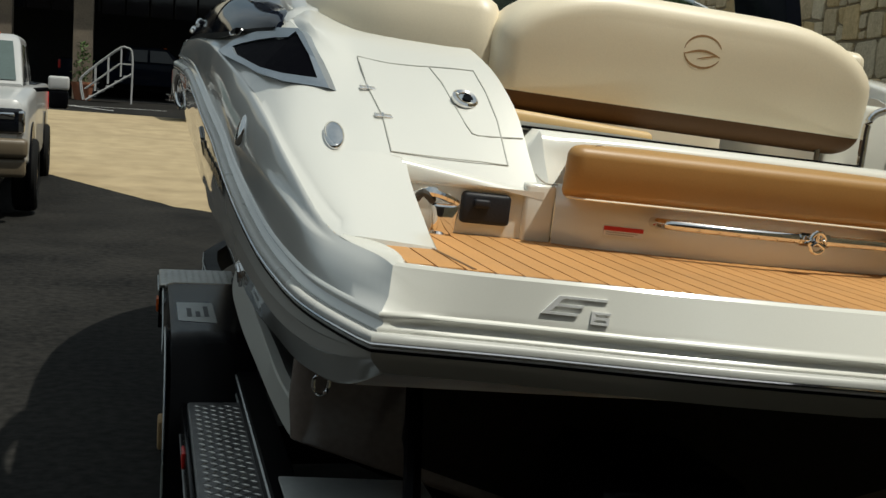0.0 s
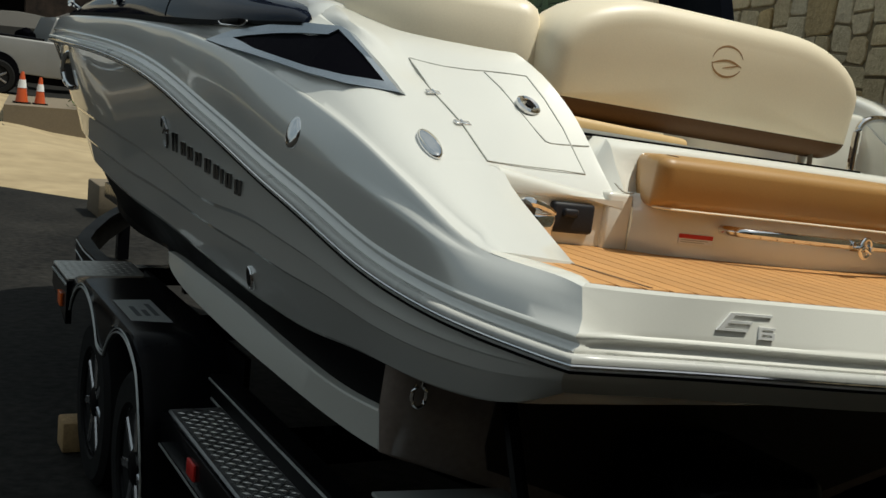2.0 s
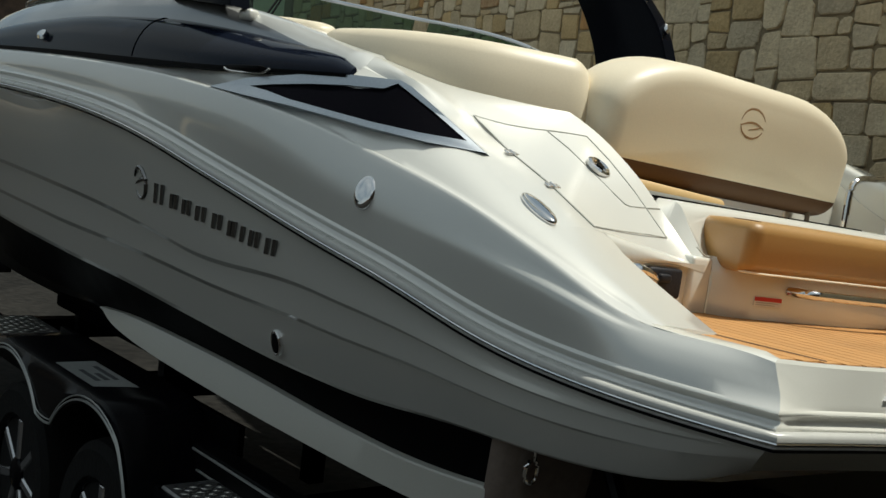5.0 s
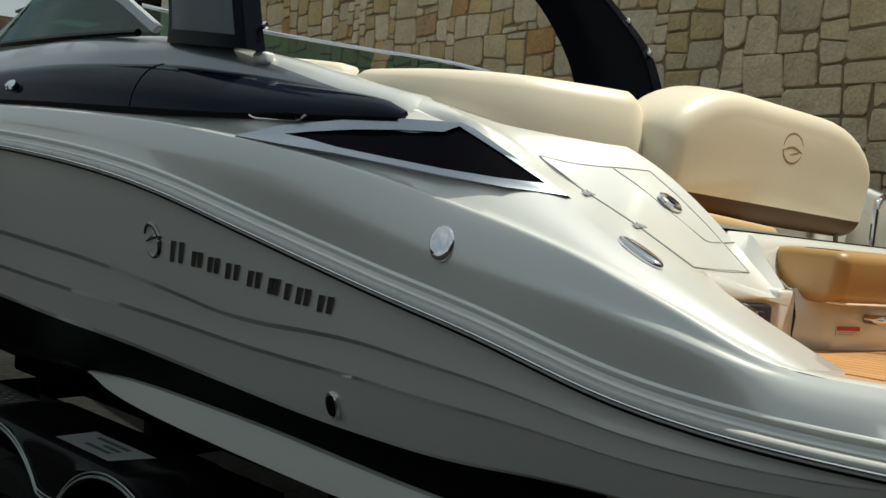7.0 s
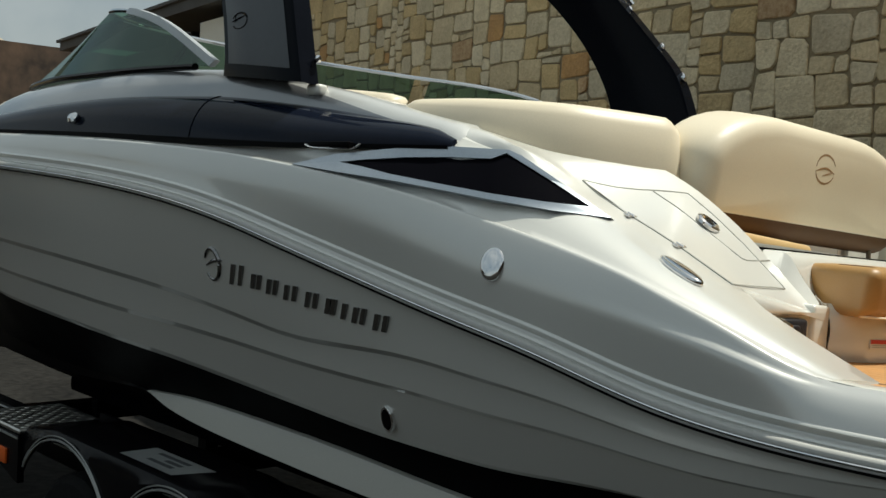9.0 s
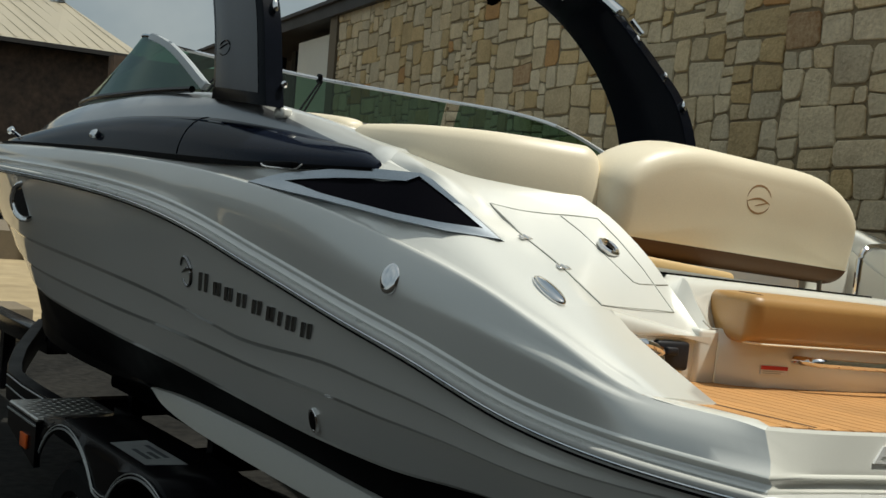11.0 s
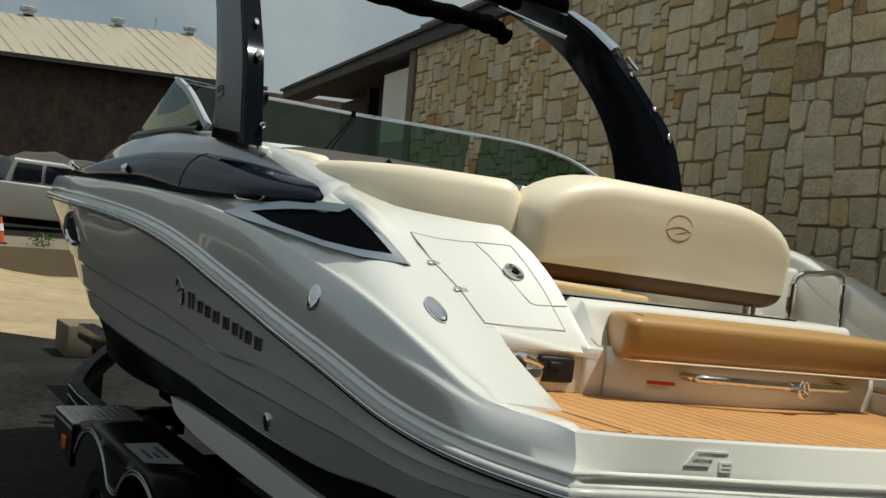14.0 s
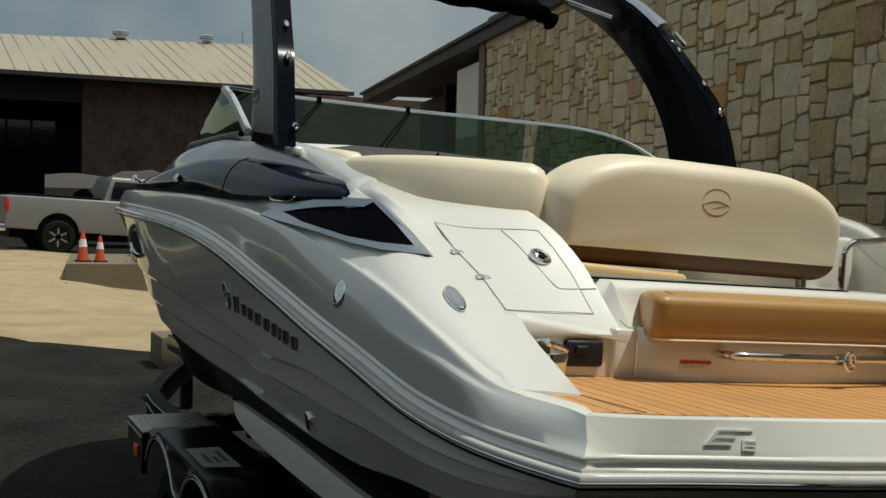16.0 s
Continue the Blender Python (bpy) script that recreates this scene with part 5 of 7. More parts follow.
# corner bolster on the port coaming and a short one ahead of it


def bolster(name, path, hh, th, label, mat="cream"):
    """A padded band that follows the coaming."""
    pts = smooth_path(path, 8)
    rows = []
    n = len(pts)
    for i, p in enumerate(pts):
        a, c = pts[max(i - 1, 0)], pts[min(i + 1, n - 1)]
        d = (c - a)
        d.z = 0
        d.normalize()
        o = Vector((-d.y, d.x, 0))
        endf = min(1.0, 0.6 + 0.4 * math.sqrt(min(1.0, min(i, n - 1 - i) / 3)))
        ring = []
        for j in range(16):
            q = 2 * math.pi * j / 16
            cx2, sz = math.cos(q), math.sin(q)
            ex = math.copysign(abs(cx2) ** 0.55, cx2) * th / 2 * endf
            ez = math.copysign(abs(sz) ** 0.55, sz) * hh(i / (n - 1)) / 2 * endf
            ring.append(tuple(p + o * (ex - 0.02 * sz) + Vector((0, 0, ez))))
        rows.append(ring)
    v, f = grid(rows, close_u=True)
    f.append(tuple(range(16)))
    f.append(tuple(range(len(v) - 16, len(v))))
    return mesh_ob(name, v, f, M[mat], boat, label, auto=60)


bolster("coaming_bolster", [(-0.475, 1.175, 1.877), (-0.62, 1.235, 1.883), (-0.76, 1.33, 1.895), (-0.85, 1.48, 1.911), (-0.875, 1.66, 1.932), (-0.865, 1.81, 1.956)], lambda q: 0.225 - 0.145 * q * q, 0.13, "cream vinyl corner bolster")
bolster("coaming_bolster", [(0.86, 1.60, 1.93), (0.875, 1.66, 1.965), (0.865, 1.80, 1.985)], lambda q: 0.165 - 0.085 * q * q, 0.13, "cream vinyl corner bolster")
bolster("short_bolster", [(-0.865, 1.89, 1.984), (-0.86, 2.1, 2.004), (-0.86, 2.32, 2.018)], lambda q: 0.07, 0.08, "short cream bolster")

# starboard step-through: teak step, riser and grab arch
part("step_riser", bm_box((0.655, 0.60, 1.38), (0.84, 1.0, 1.46), 0.012, 3), M["deck"], boat, "white step-through riser")
part("step_plank", bm_box((0.672, 0.63, 1.459), (0.815, 0.96, 1.466), 0.003), M["teak"], boat)
part("gate_panel", bm_box((0.57, 1.20, 1.46), (0.82, 1.24, 1.84), 0.02, 3), M["deck"], boat, "white gate panel")
arch = part("gate_arch", bm_tube(smooth_path([(0.575, 1.0, 1.50), (0.572, 1.0, 1.70), (0.578, 1.0, 1.785), (0.62, 1.0, 1.818), (0.70, 1.0, 1.828), (0.785, 1.0, 1.835), (0.822, 1.0, 1.80), (0.83, 1.0, 1.65), (0.832, 1.0, 1.50)], 5), 0.011, 10), M["chrome"], boat, "chrome grab arch at the gate")

# ---- windshield ----
WT = [(-1.056, 2.63, 2.113), (-1.032, 3.03, 2.278), (-0.986, 3.41, 2.366), (-0.86, 3.85, 2.42), (-0.6, 4.15, 2.45), (-0.3, 4.28, 2.46), (0, 4.32, 2.465), (0.3, 4.28, 2.46), (0.6, 4.15, 2.45), (0.86, 3.85, 2.42), (0.986, 3.41, 2.366), (1.032, 3.03, 2.278), (1.056, 2.63, 2.113)]
WB = [(-1.056, 2.60, 2.105), (-1.04, 3.10, 2.118), (-1.02, 3.6, 2.122), (-0.985, 4.10, 2.122), (-0.86, 4.58, 2.11), (-0.45, 4.95, 2.10), (0, 5.05, 2.10), (0.45, 4.95, 2.10), (0.86, 4.58, 2.11), (0.985, 4.10, 2.122), (1.02, 3.6, 2.122), (1.04, 3.10, 2.118), (1.056, 2.60, 2.105)]
top = smooth_path(WT, 5)
bot = smooth_path(WB, 5)
ws = part("windshield_frame", bm_tube(top[10:-6], 0.0075, 8, flat=1.3), M["chrome"], boat, "polished windshield top frame")
part("windshield_sill", bm_tube(bot[2:-2], 0.013, 8), M["black"], ws, "black windshield gasket")
# broad aft posts
for s in (0, 1):
    seq = top[:11] if s == 0 else top[-7:]
    wide = 1.0 if s == 0 else 0.45
    rows = []
    for q in seq:
        sgn = -1 if s == 0 else 1
        rows.append([(q.x + sgn * a, q.y + b * 0.62 * wide, q.z + c - b * 0.35 * wide) for a, b, c in ((0.002, -0.032, 0), (0.012, -0.026, 0), (0.012, 0.026, 0), (0.002, 0.032, 0), (-0.010, 0.026, 0), (-0.010, -0.026, 0))])
    v, f = grid(rows, close_u=True)
    f += [tuple(range(6)), tuple(range(len(v) - 6, len(v)))]
    mesh_ob("windshield_post", v, f, M["satin"], ws, "broad flat aluminium post", auto=30)
for a, b2 in ((1, 14), (15, 25), (25, 35), (35, 45), (46, 59)):
    v, f = grid([[tuple(t) for t in top[a : b2 + 1]], [tuple(t) for t in bot[a : b2 + 1]]])
    pn = mesh_ob("pane", v, f, M["pane"], ws, "green-tinted pane")
    pn.visible_shadow = False
for xt in (-0.22, 0.33):
    tz = min(top, key=lambda q: (q - Vector((xt, 4.3, 2.46))).length)
    part("frame_joint", bm_tube([tz + Vector((-0.012, 0, 0)), tz + Vector((0.012, 0, 0))], 0.017, 8, flat=1.5), M["black"], ws)
    for dx in (0.0, 0.035):
        part("strut", bm_tube([tz + Vector((dx * 0.4, -0.01, -0.015)), Vector((xt - 0.36 + dx, 3.95, 2.135))], 0.006, 6), M["black"], ws, "thin dark windshield strut")

# ---- tower ----
LR = [(2.10, 2.03), (2.13, 2.12), (2.230, 2.366), (2.398, 2.559), (2.645, 2.80), (2.92, 2.985), (3.2, 3.085)]
LF = [(2.58, 2.07), (2.585, 2.16), (2.66, 2.357), (2.83, 2.593), (3.09, 2.83), (3.38, 3.01), (3.55, 3.10)]
LX = [1.01, 1.01, 1.0, 0.975, 0.93, 0.85, 0.76]
for s in (-1, 1):
    rr, rf = smooth_path([(0, *p) for p in LR], 5), smooth_path([(0, *p) for p in LF], 5)
    rx = smooth_path([(x, 0, 0) for x in LX], 5)
    rows = []
    for a, c, x in zip(rr, rf, rx):
        th = 0.035
        ring = []
        for q, o in ((0.0, -0.9), (0.0, 0.9), (0.03, 1.0), (0.3, 1.05), (0.7, 1.0), (0.97, 0.5), (1.0, 0.0), (0.97, -0.5), (0.7, -1.0), (0.03, -1.0)):
            p = a.lerp(c, q)
            ring.append((s * (x.x + o * th) - 0.03, p.y, p.z))
        rows.append(ring)
    v, f = grid(rows, close_u=True)
    f += [tuple(range(10)), tuple(range(len(v) - 10, len(v)))]
    leg = mesh_ob("tower_leg", v, f, M["tower"], boat, "glossy navy wake tower leg", auto=25)
    rows = []
    for k in range(3, 27):
        row = []
        for q in (0.10, 0.2, 0.3, 0.45, 0.6, 0.7, 0.8, 0.90):
            o = np.interp(q, [0.03, 0.3, 0.7, 0.97], [1.0, 1.05, 1.0, 0.5])
            c = rr[k].lerp(rf[k], q)
            row.append((s * (rx[k].x + o * 0.035 + 0.002) - 0.03, c.y, c.z))
        rows.append(row)
    v, f = grid(rows)
    panel = mesh_ob("leg_panel", v, f, M["smoke"], leg, "smoke-grey panel with a ring mark")
    cy0, cz0 = 2.47, 2.24
    ring = [(s * 1.043 - 0.03, cy0 + 0.045 * math.cos(a), cz0 + 0.026 * math.sin(a)) for a in [radians(20 + 16 * i) for i in range(20)]]
    part("panel_mark", bm_tube(ring, [0.0015 + 0.0025 * math.sin(math.pi * i / 19) for i in range(20)], 6), M["black"], panel)
    part("panel_mark", bm_tube([(s * 1.043 - 0.03, cy0 + 0.045 - 0.02 * i, cz0 + 0.004 * i) for i in range(5)], [0.0015, 0.003, 0.0035, 0.003, 0.0015], 6), M["black"], panel)
    part("tower_foot", bm_box((s * 0.985 - 0.035, 2.085, 2.0), (s * 0.985 + 0.005, 2.15, 2.034), 0.010, 3), M["deck"], boat, "white tower foot")
    part("leg_light", bm_lathe([(0.013, -0.01), (0.014, 0.012), (0.006, 0.018)], 14, Matrix.Translation((s * 0.995 - 0.03, 2.226, 2.372)) @ Euler((radians(70), 0, 0)).to_matrix().to_4x4() @ Matrix.Diagonal((0.8, 1.7, 1, 1))), M["chrome"], leg, "chrome leg fitting")
    for by, bz2, bx2 in ((2.335, 2.51, 0.98), (2.51, 2.68, 0.955)):
        part("leg_light", bm_lathe([(0.011, -0.01), (0.012, 0.008), (0.005, 0.012)], 12, Matrix.Translation((s * bx2 - 0.03, by, bz2)) @ Euler((radians(50), 0, 0)).to_matrix().to_4x4() @ Matrix.Diagonal((0.8, 1.5, 1, 1))), M["chrome"], leg)
    part("leg_ball", bm_lathe([(0.006, -0.02), (0.007, 0.010), (0.011, 0.015), (0.012, 0.023), (0.006, 0.029)], 14, Matrix.Translation((s * 0.985 - 0.03, 2.125, 2.105)) @ Euler((radians(80), 0, 0)).to_matrix().to_4x4()), M["chrome"], leg, "chrome ball stud")
    part("leg_joint", bm_tube([(s * 0.955 - 0.03, 2.63, 2.80), (s * 0.92 - 0.03, 2.80, 2.92), (s * 0.87 - 0.03, 2.95, 3.01)], [0.052, 0.046, 0.030], 12, flat=0.6), M["chrome"], leg, "chrome folding joint")
    part("joint_plate", bm_tube([(s * 0.985 - 0.03, 2.60, 2.74), (s * 0.955 - 0.03, 2.70, 2.85), (s * 0.90 - 0.03, 2.86, 2.96)], [0.016, 0.03, 0.018], 8, flat=0.7), M["darkchrome"], leg)
    part("joint_knob", bm_tube([(s * 0.99 - 0.03, 2.60, 2.78), (s * 1.03 - 0.03, 2.56, 2.72)], 0.014, 8), M["chrome"], leg)
bar_t = part("tower_bar", bm_tube(smooth_path([(-0.80, 3.37, 3.09), (-0.5, 3.40, 3.13), (0, 3.42, 3.14), (0.5, 3.40, 3.13), (0.75, 3.37, 3.09)], 6), 0.045, 10), M["tower"], boat, "navy tower cross bar")


def roll(path, r, label):
    pts = smooth_path(path, 8)
    rad = [r * (1 + 0.13 * math.sin(i * 1.7) + 0.08 * math.sin(i * 0.6 + 2)) * (0.75 if i in (0, len(pts) - 1) else 1) for i in range(len(pts))]
    return part("canvas_roll", bm_tube(pts, rad, 12), M["canvas"], boat, label, auto=60)


roll([(-0.83, 3.28, 3.11), (-0.5, 3.30, 3.20), (-0.1, 3.32, 3.20), (0.35, 3.32, 3.15), (0.75, 3.30, 3.125), (1.0, 3.25, 3.10)], 0.075, "rolled black canvas top")
roll([(-0.78, 3.25, 3.03), (-0.45, 3.24, 2.955), (-0.1, 3.24, 2.935), (0.35, 3.24, 2.93), (0.55, 3.24, 2.92), (0.66, 3.24, 2.87)], 0.045, "rolled black canvas lower bow")
for s in (-1, 1):
    part("top_strut", bm_tube([(s * 0.60 - 0.03, 3.22, 3.02), (s * 0.84 - 0.03, 2.92, 2.88)], 0.011, 8), M["chrome"], bar_t, "polished strut")
part("antenna_cap", bm_lathe([(0.022, 0), (0.022, 0.02), (0.030, 0.024), (0.030, 0.05), (0.016, 0.06)], 16, Matrix.Translation((0.30, 3.32, 3.205))), M["black"], bar_t, "small black all-round light")

# ---- teak planks on the platform ----
teak = root("platform_decking", "orange-brown teak-look planks with dark seams", "", Matrix())
teak.parent = boat
xk = -0.89
while xk < 0.89:
    w = 0.052
    xa, xb = xk + 0.0011, min(xk + w - 0.0011, 0.885)
    ya = max(float(STERN_TEAK(min(abs(xa), 0.885))[0]), float(STERN_TEAK(min(abs(xb), 0.885))[0])) + 0.006

    def fore(x):
        if x < -0.78:
            return 0.385
        if x < -0.50:
            return 0.40 + (x + 0.78) * 1.05
        if x > 0.78:
            return 0.40
        return base_y(x) + 0.006

    yb1, yb2 = fore(xa), fore(xb)
    if -0.80 < xa < -0.46:
        yb1 = yb2 = 0.715 if xa > -0.79 else 0.40
    z0, z1 = 1.390, 1.3965
    v = [(xa, ya, z0), (xb, ya, z0), (xb, yb2, z0), (xa, yb1, z0), (xa + 0.001, ya + 0.001, z1), (xb - 0.001, ya + 0.001, z1), (xb - 0.001, yb2 - 0.001, z1), (xa + 0.001, yb1 - 0.001, z1)]
    mesh_ob("plank", v, [(4, 5, 6, 7), (0, 1, 5, 4), (1, 2, 6, 5), (2, 3, 7, 6), (3, 0, 4, 7)], M["teak"], teak, smooth=False)
    xk += w
part("hatch_seam", bm_tube([(-0.787, 0.385, 1.397), (-0.768, 0.145, 1.397)], 0.004, 6, flat=0.4), M["caulk"], teak, "dark seam of the swim ladder hatch")
# ---- ground ----


def ground_z(x, y):
    """Lot: falls towards the stone wall beside the trailer, rises gently beyond it."""
    dip = 0.035 * max(0.0, min(1.0, x / 1.3)) * max(0.0, min(1.0, (26.5 - y) / 4)) + 0.02 * max(0.0, min(1.0, x / 2.5)) * max(0.0, min(1.0, (y - 22.5) / 4))
    z = (0.05 - dip) * max(0.0, min(y, 27.0) - 14) + 0.01 * max(0.0, min(y, 60.0) - 27)
    side = max(0.0, min(x + 1.2, 3.0))
    return z - 0.045 * side * max(0.0, min(1.0, (11 - y) / 3))


gx = [-400, -120, -40, -15] + [-10 + 0.5 * k for k in range(37)] + [12, 30, 100, 400]
gy = [-300, -60, -15, -6, -3, -1.5, 0, 1.5, 3, 4.5, 6, 7.5, 9, 10, 11, 12] + [13 + k for k in range(20)] + [34, 36, 38, 48, 60, 120, 500]
v, f = grid([[(x, y, ground_z(x, y)) for x in gx] for y in gy])
tagged(mesh_ob("ground", v, f, M["asphalt"], None), "dark grey asphalt lot with faint patches", "ground", kind="structure")


def dense_line(pts, n):
    out = []
    for a, b in zip(pts, pts[1:]):
        out += [(a[0] + (b[0] - a[0]) * k / n, a[1] + (b[1] - a[1]) * k / n) for k in range(n)]
    return out + [pts[-1]]


# concrete drive, proud of the asphalt, with shallow brushed ribs
near = [(-40, 46), (-8, 21.5), (-3.07, 16.6), (-1.5, 14.25), (0.07, 12.4), (2.2, 10.6), (3.2, 10.2)]
far = [(-40, 70), (-8, 31), (-4.2, 30.2), (-0.9, 29.5), (1.6, 27.8), (4.2, 25.0), (6.0, 23.0)]
rows = []
for k in range(25):
    q = k / 24
    row = []
    for a, b in zip(dense_line(near, 4), dense_line(far, 4)):
        x, y = a[0] + (b[0] - a[0]) * q, a[1] + (b[1] - a[1]) * q
        row.append((x, y, ground_z(x, y) + (0.022 if 0 < k < 24 else -0.02) + (0.016 if k in (7, 8, 15) else 0.0)))
    rows.append(row)
v, f = grid(rows)
tagged(mesh_ob("drive", v, f, M["concrete"], None, smooth=False), "sunlit tan concrete drive with faint ribs", "driveway", kind="structure")
for (x0, y0), (x1, y1) in (((-9, 33.0), (-1.0, 33.6)), ((-6, 36.5), (-2.5, 31.5))):
    d = Vector((x1 - x0, y1 - y0, 0)).normalized()
    n = Vector((-d.y, d.x, 0)) * 0.06
    pts = [Vector((x0, y0, 0)) + n, Vector((x0, y0, 0)) - n, Vector((x1, y1, 0)) - n, Vector((x1, y1, 0)) + n]
    tagged(mesh_ob("parking_line", [(p.x, p.y, ground_z(p.x, p.y) + 0.008) for p in pts], [(0, 1, 2, 3)], M["signwhite"], None, smooth=False), "worn white painted parking line", "line", kind="structure")

# ---- stone-clad building to starboard ----
WD = Vector((0.183, 1.0, 0)).normalized()
WN = Vector((-WD.y, WD.x, 0))
W0 = Vector((1.582, 0, 0))


def wall_pt(u, z, d=0.0):
    """u along the wall from y = 0, z up, d proud of it."""
    p = W0 + WD * u + WN * d
    return (p.x, p.y, z)


def wall_box(name, u0, u1, z0, z1, d0, d1, mat, label="", category="", parent=None):
    v = [wall_pt(u, z, d) for d in (d0, d1) for u, z in ((u0, z0), (u1, z0), (u1, z1), (u0, z1))]
    ob = mesh_ob(name, v, [(0, 1, 2, 3), (4, 5, 6, 7), (0, 1, 5, 4), (1, 2, 6, 5), (2, 3, 7, 6), (3, 0, 4, 7)], mat, parent, smooth=False)
    if category:
        tagged(ob, label, category, kind="structure")
    elif label:
        ob["label"] = label
    return ob


UE = 9.62
wall = wall_box("wall_stone", -6.0, UE, -0.3, 4.0, -0.25, 0.0, M["mortar"], "wall clad in irregular cream and rust limestone", "wall")
EAVE = 3.73
wall_box("eave", -6.5, 17.3, EAVE, EAVE + 0.13, -0.3, 0.08, M["fascia"], "dark fascia under the roof edge", "eave")
wall_box("roof_edge", -6.5, 17.4, EAVE + 0.13, EAVE + 0.17, -3.0, 0.12, M["fascia"], "thin dark roof edge", "roof")
wall_box("wall_return", UE, UE + 0.22, -0.3, EAVE, -0.3, 0.03, M["kerb"], "grey-brown corner pilaster", "wall")
wall_box("sign_panel", UE + 0.22, UE + 1.7, 1.2, EAVE - 0.12, -0.5, -0.1, M["render"], "pale stucco panel beside the entrance", "wall")
wall_box("sign_band", UE + 0.24, UE + 1.68, 2.25, 2.75, -0.12, -0.09, M["decal"], "grey-blue band with worn print", "sign")
wall_box("entrance_wall", UE + 1.7, 17.0, -0.2, EAVE, -1.2, -0.9, M["fascia"], "dark recessed entrance wall", "wall")
for k, (a, c) in enumerate(((UE + 1.9, UE + 2.2), (UE + 2.5, UE + 3.1), (UE + 3.4, UE + 4.0), (UE + 4.3, UE + 4.9))):
    wall_box("entrance_post", a, a + 0.16, -0.2, EAVE, -0.75, -0.6, M["shade"], "dark timber post", "post")

# ---- long workshop across the lot ----
BY = 40.0
bz = ground_z(0, BY)
ez = 6.25


def face_box(name, x0, x1, z0, z1, y0, y1, mat, label, category, parent=None):
    ob = part(name, bm_box((x0, y0, z0), (x1, y1, z1)), M[mat], parent, smooth=False)
    if category:
        tagged(ob, label, category, kind="structure")
    return ob


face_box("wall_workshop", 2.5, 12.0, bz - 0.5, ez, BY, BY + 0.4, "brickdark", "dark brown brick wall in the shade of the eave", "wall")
face_box("wall_workshop_back", -40, 12.0, bz - 0.5, ez, BY + 6, BY + 6.3, "shade", "back wall of the open bays, shade painted near-black", "wall")
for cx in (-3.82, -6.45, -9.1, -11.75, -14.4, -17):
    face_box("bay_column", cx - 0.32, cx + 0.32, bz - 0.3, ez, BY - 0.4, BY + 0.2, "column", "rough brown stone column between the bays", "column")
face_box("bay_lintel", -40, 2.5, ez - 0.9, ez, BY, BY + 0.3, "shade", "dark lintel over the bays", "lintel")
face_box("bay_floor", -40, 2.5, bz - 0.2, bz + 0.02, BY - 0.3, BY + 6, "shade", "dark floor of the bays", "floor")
for wx in [-39 + 0.85 * k for k in range(48)]:
    if wx < 1.6:
        w = face_box("window_pane", wx, wx + 0.78, 3.85, 4.75, BY + 1.6, BY + 1.65, "darkglass", "", "")
        tagged(w, "dark workshop window pane", "window", kind="structure")
def ridge_y(x):
    """The ridge runs slightly askew to the eave."""
    return BY + 7 + 0.26 * (11.6 - x)


rx = [-60, -40, -25, -15, -8, -4, 0, 3, 6, 9, 12.2]
v, f = grid([[(x, BY - 1.0, ez), (min(x, 11.6), ridge_y(min(x, 11.6)), 8.9)] for x in rx])
v.append((16.5, BY + 15, ez))
f.append((len(v) - 3, len(v) - 1, len(v) - 2))
roof = mesh_ob("roof_workshop", v, f, M["roof"], None, smooth=False)
tagged(roof, "tan standing-seam metal hip roof", "roof", kind="structure")
bm = bmesh.new()
for k in range(96):
    x = 11.7 - 0.5 * k
    bm_tube([(x, BY - 1.0, ez + 0.03), (min(x, 11.55), ridge_y(min(x, 11.55)), 8.93)], 0.013, 4, bm=bm, caps=False)
part("roof_seam", bm, M["roof"], roof, "raised roof seams")
roof.children[0]["kind"] = "stuff"
face_box("gutter", -60, 12.25, ez - 0.16, ez - 0.01, BY - 1.08, BY - 0.9, "fascia", "dark gutter along the eave", "gutter")
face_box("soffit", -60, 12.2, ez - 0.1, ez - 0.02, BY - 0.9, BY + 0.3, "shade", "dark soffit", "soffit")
M["galv"] = material("galvanised steel", (0.52, 0.53, 0.53), 0.35, metal=0.7, vary=0.1)
vent = root("roof_vent", "round galvanised roof ventilator on the ridge", "vent", pose(5.0, ridge_y(5.0) - 0.2, 8.98) @ Matrix.Scale(0.85, 4), group="roof vents")
part("vent_cap", bm_lathe([(0.30, 0.06), (0.40, 0.09), (0.42, 0.24), (0.30, 0.31), (0.1, 0.33)], 18), M["galv"], vent)
part("vent_neck", bm_lathe([(0.26, -0.1), (0.26, 0.1)], 14), M["galv"], vent)
for x in (8.5, 11.4):
    copy_thing(vent, pose(x, ridge_y(x) - 0.2, 8.98) @ Matrix.Scale(0.85, 4))
part("flue", bm_tube([(9.75, BY + 6.2, 8.8), (9.75, BY + 6.2, 9.25)], 0.05, 8), M["galv"], None)
tagged(scene.collection.objects[-1], "thin steel flue pipe on the roof", "flue", kind="structure")

# ---- entrance end wall; unseen walls added to block sky light ----
face_box("entrance_end_wall", 4.5, 9.5, -0.2, 4.1, 19.9, 20.2, "brickdark", "dark brown wall at the end of the entrance", "wall")
# added behind the camera, out of view, to keep the stern darker
face_box("wall_behind", -24, 14, -0.6, 7.5, -8.4, -8.0, "brickdark", "unseen plain dark wall added to block light from behind", "wall")

# added low wall, never in view: takes low sky off the hull side
face_box("wall_port", -24.4, -24.0, -0.6, 3.2, -8.4, 9, "brickdark", "unseen plain dark wall added to block low sky to port", "wall")

# ---- raised island with kerb, cones and a plant ----
isl = [(0.05, 21.0), (1.3, 20.9), (4.0, 20.6), (8.0, 20.5), (8.0, 25.0), (0.6, 25.5)]
zt = 0.66
v = [(x, y, ground_z(x, y) - 0.1) for x, y in isl] + [(x, y, zt) for x, y in isl]
n = len(isl)
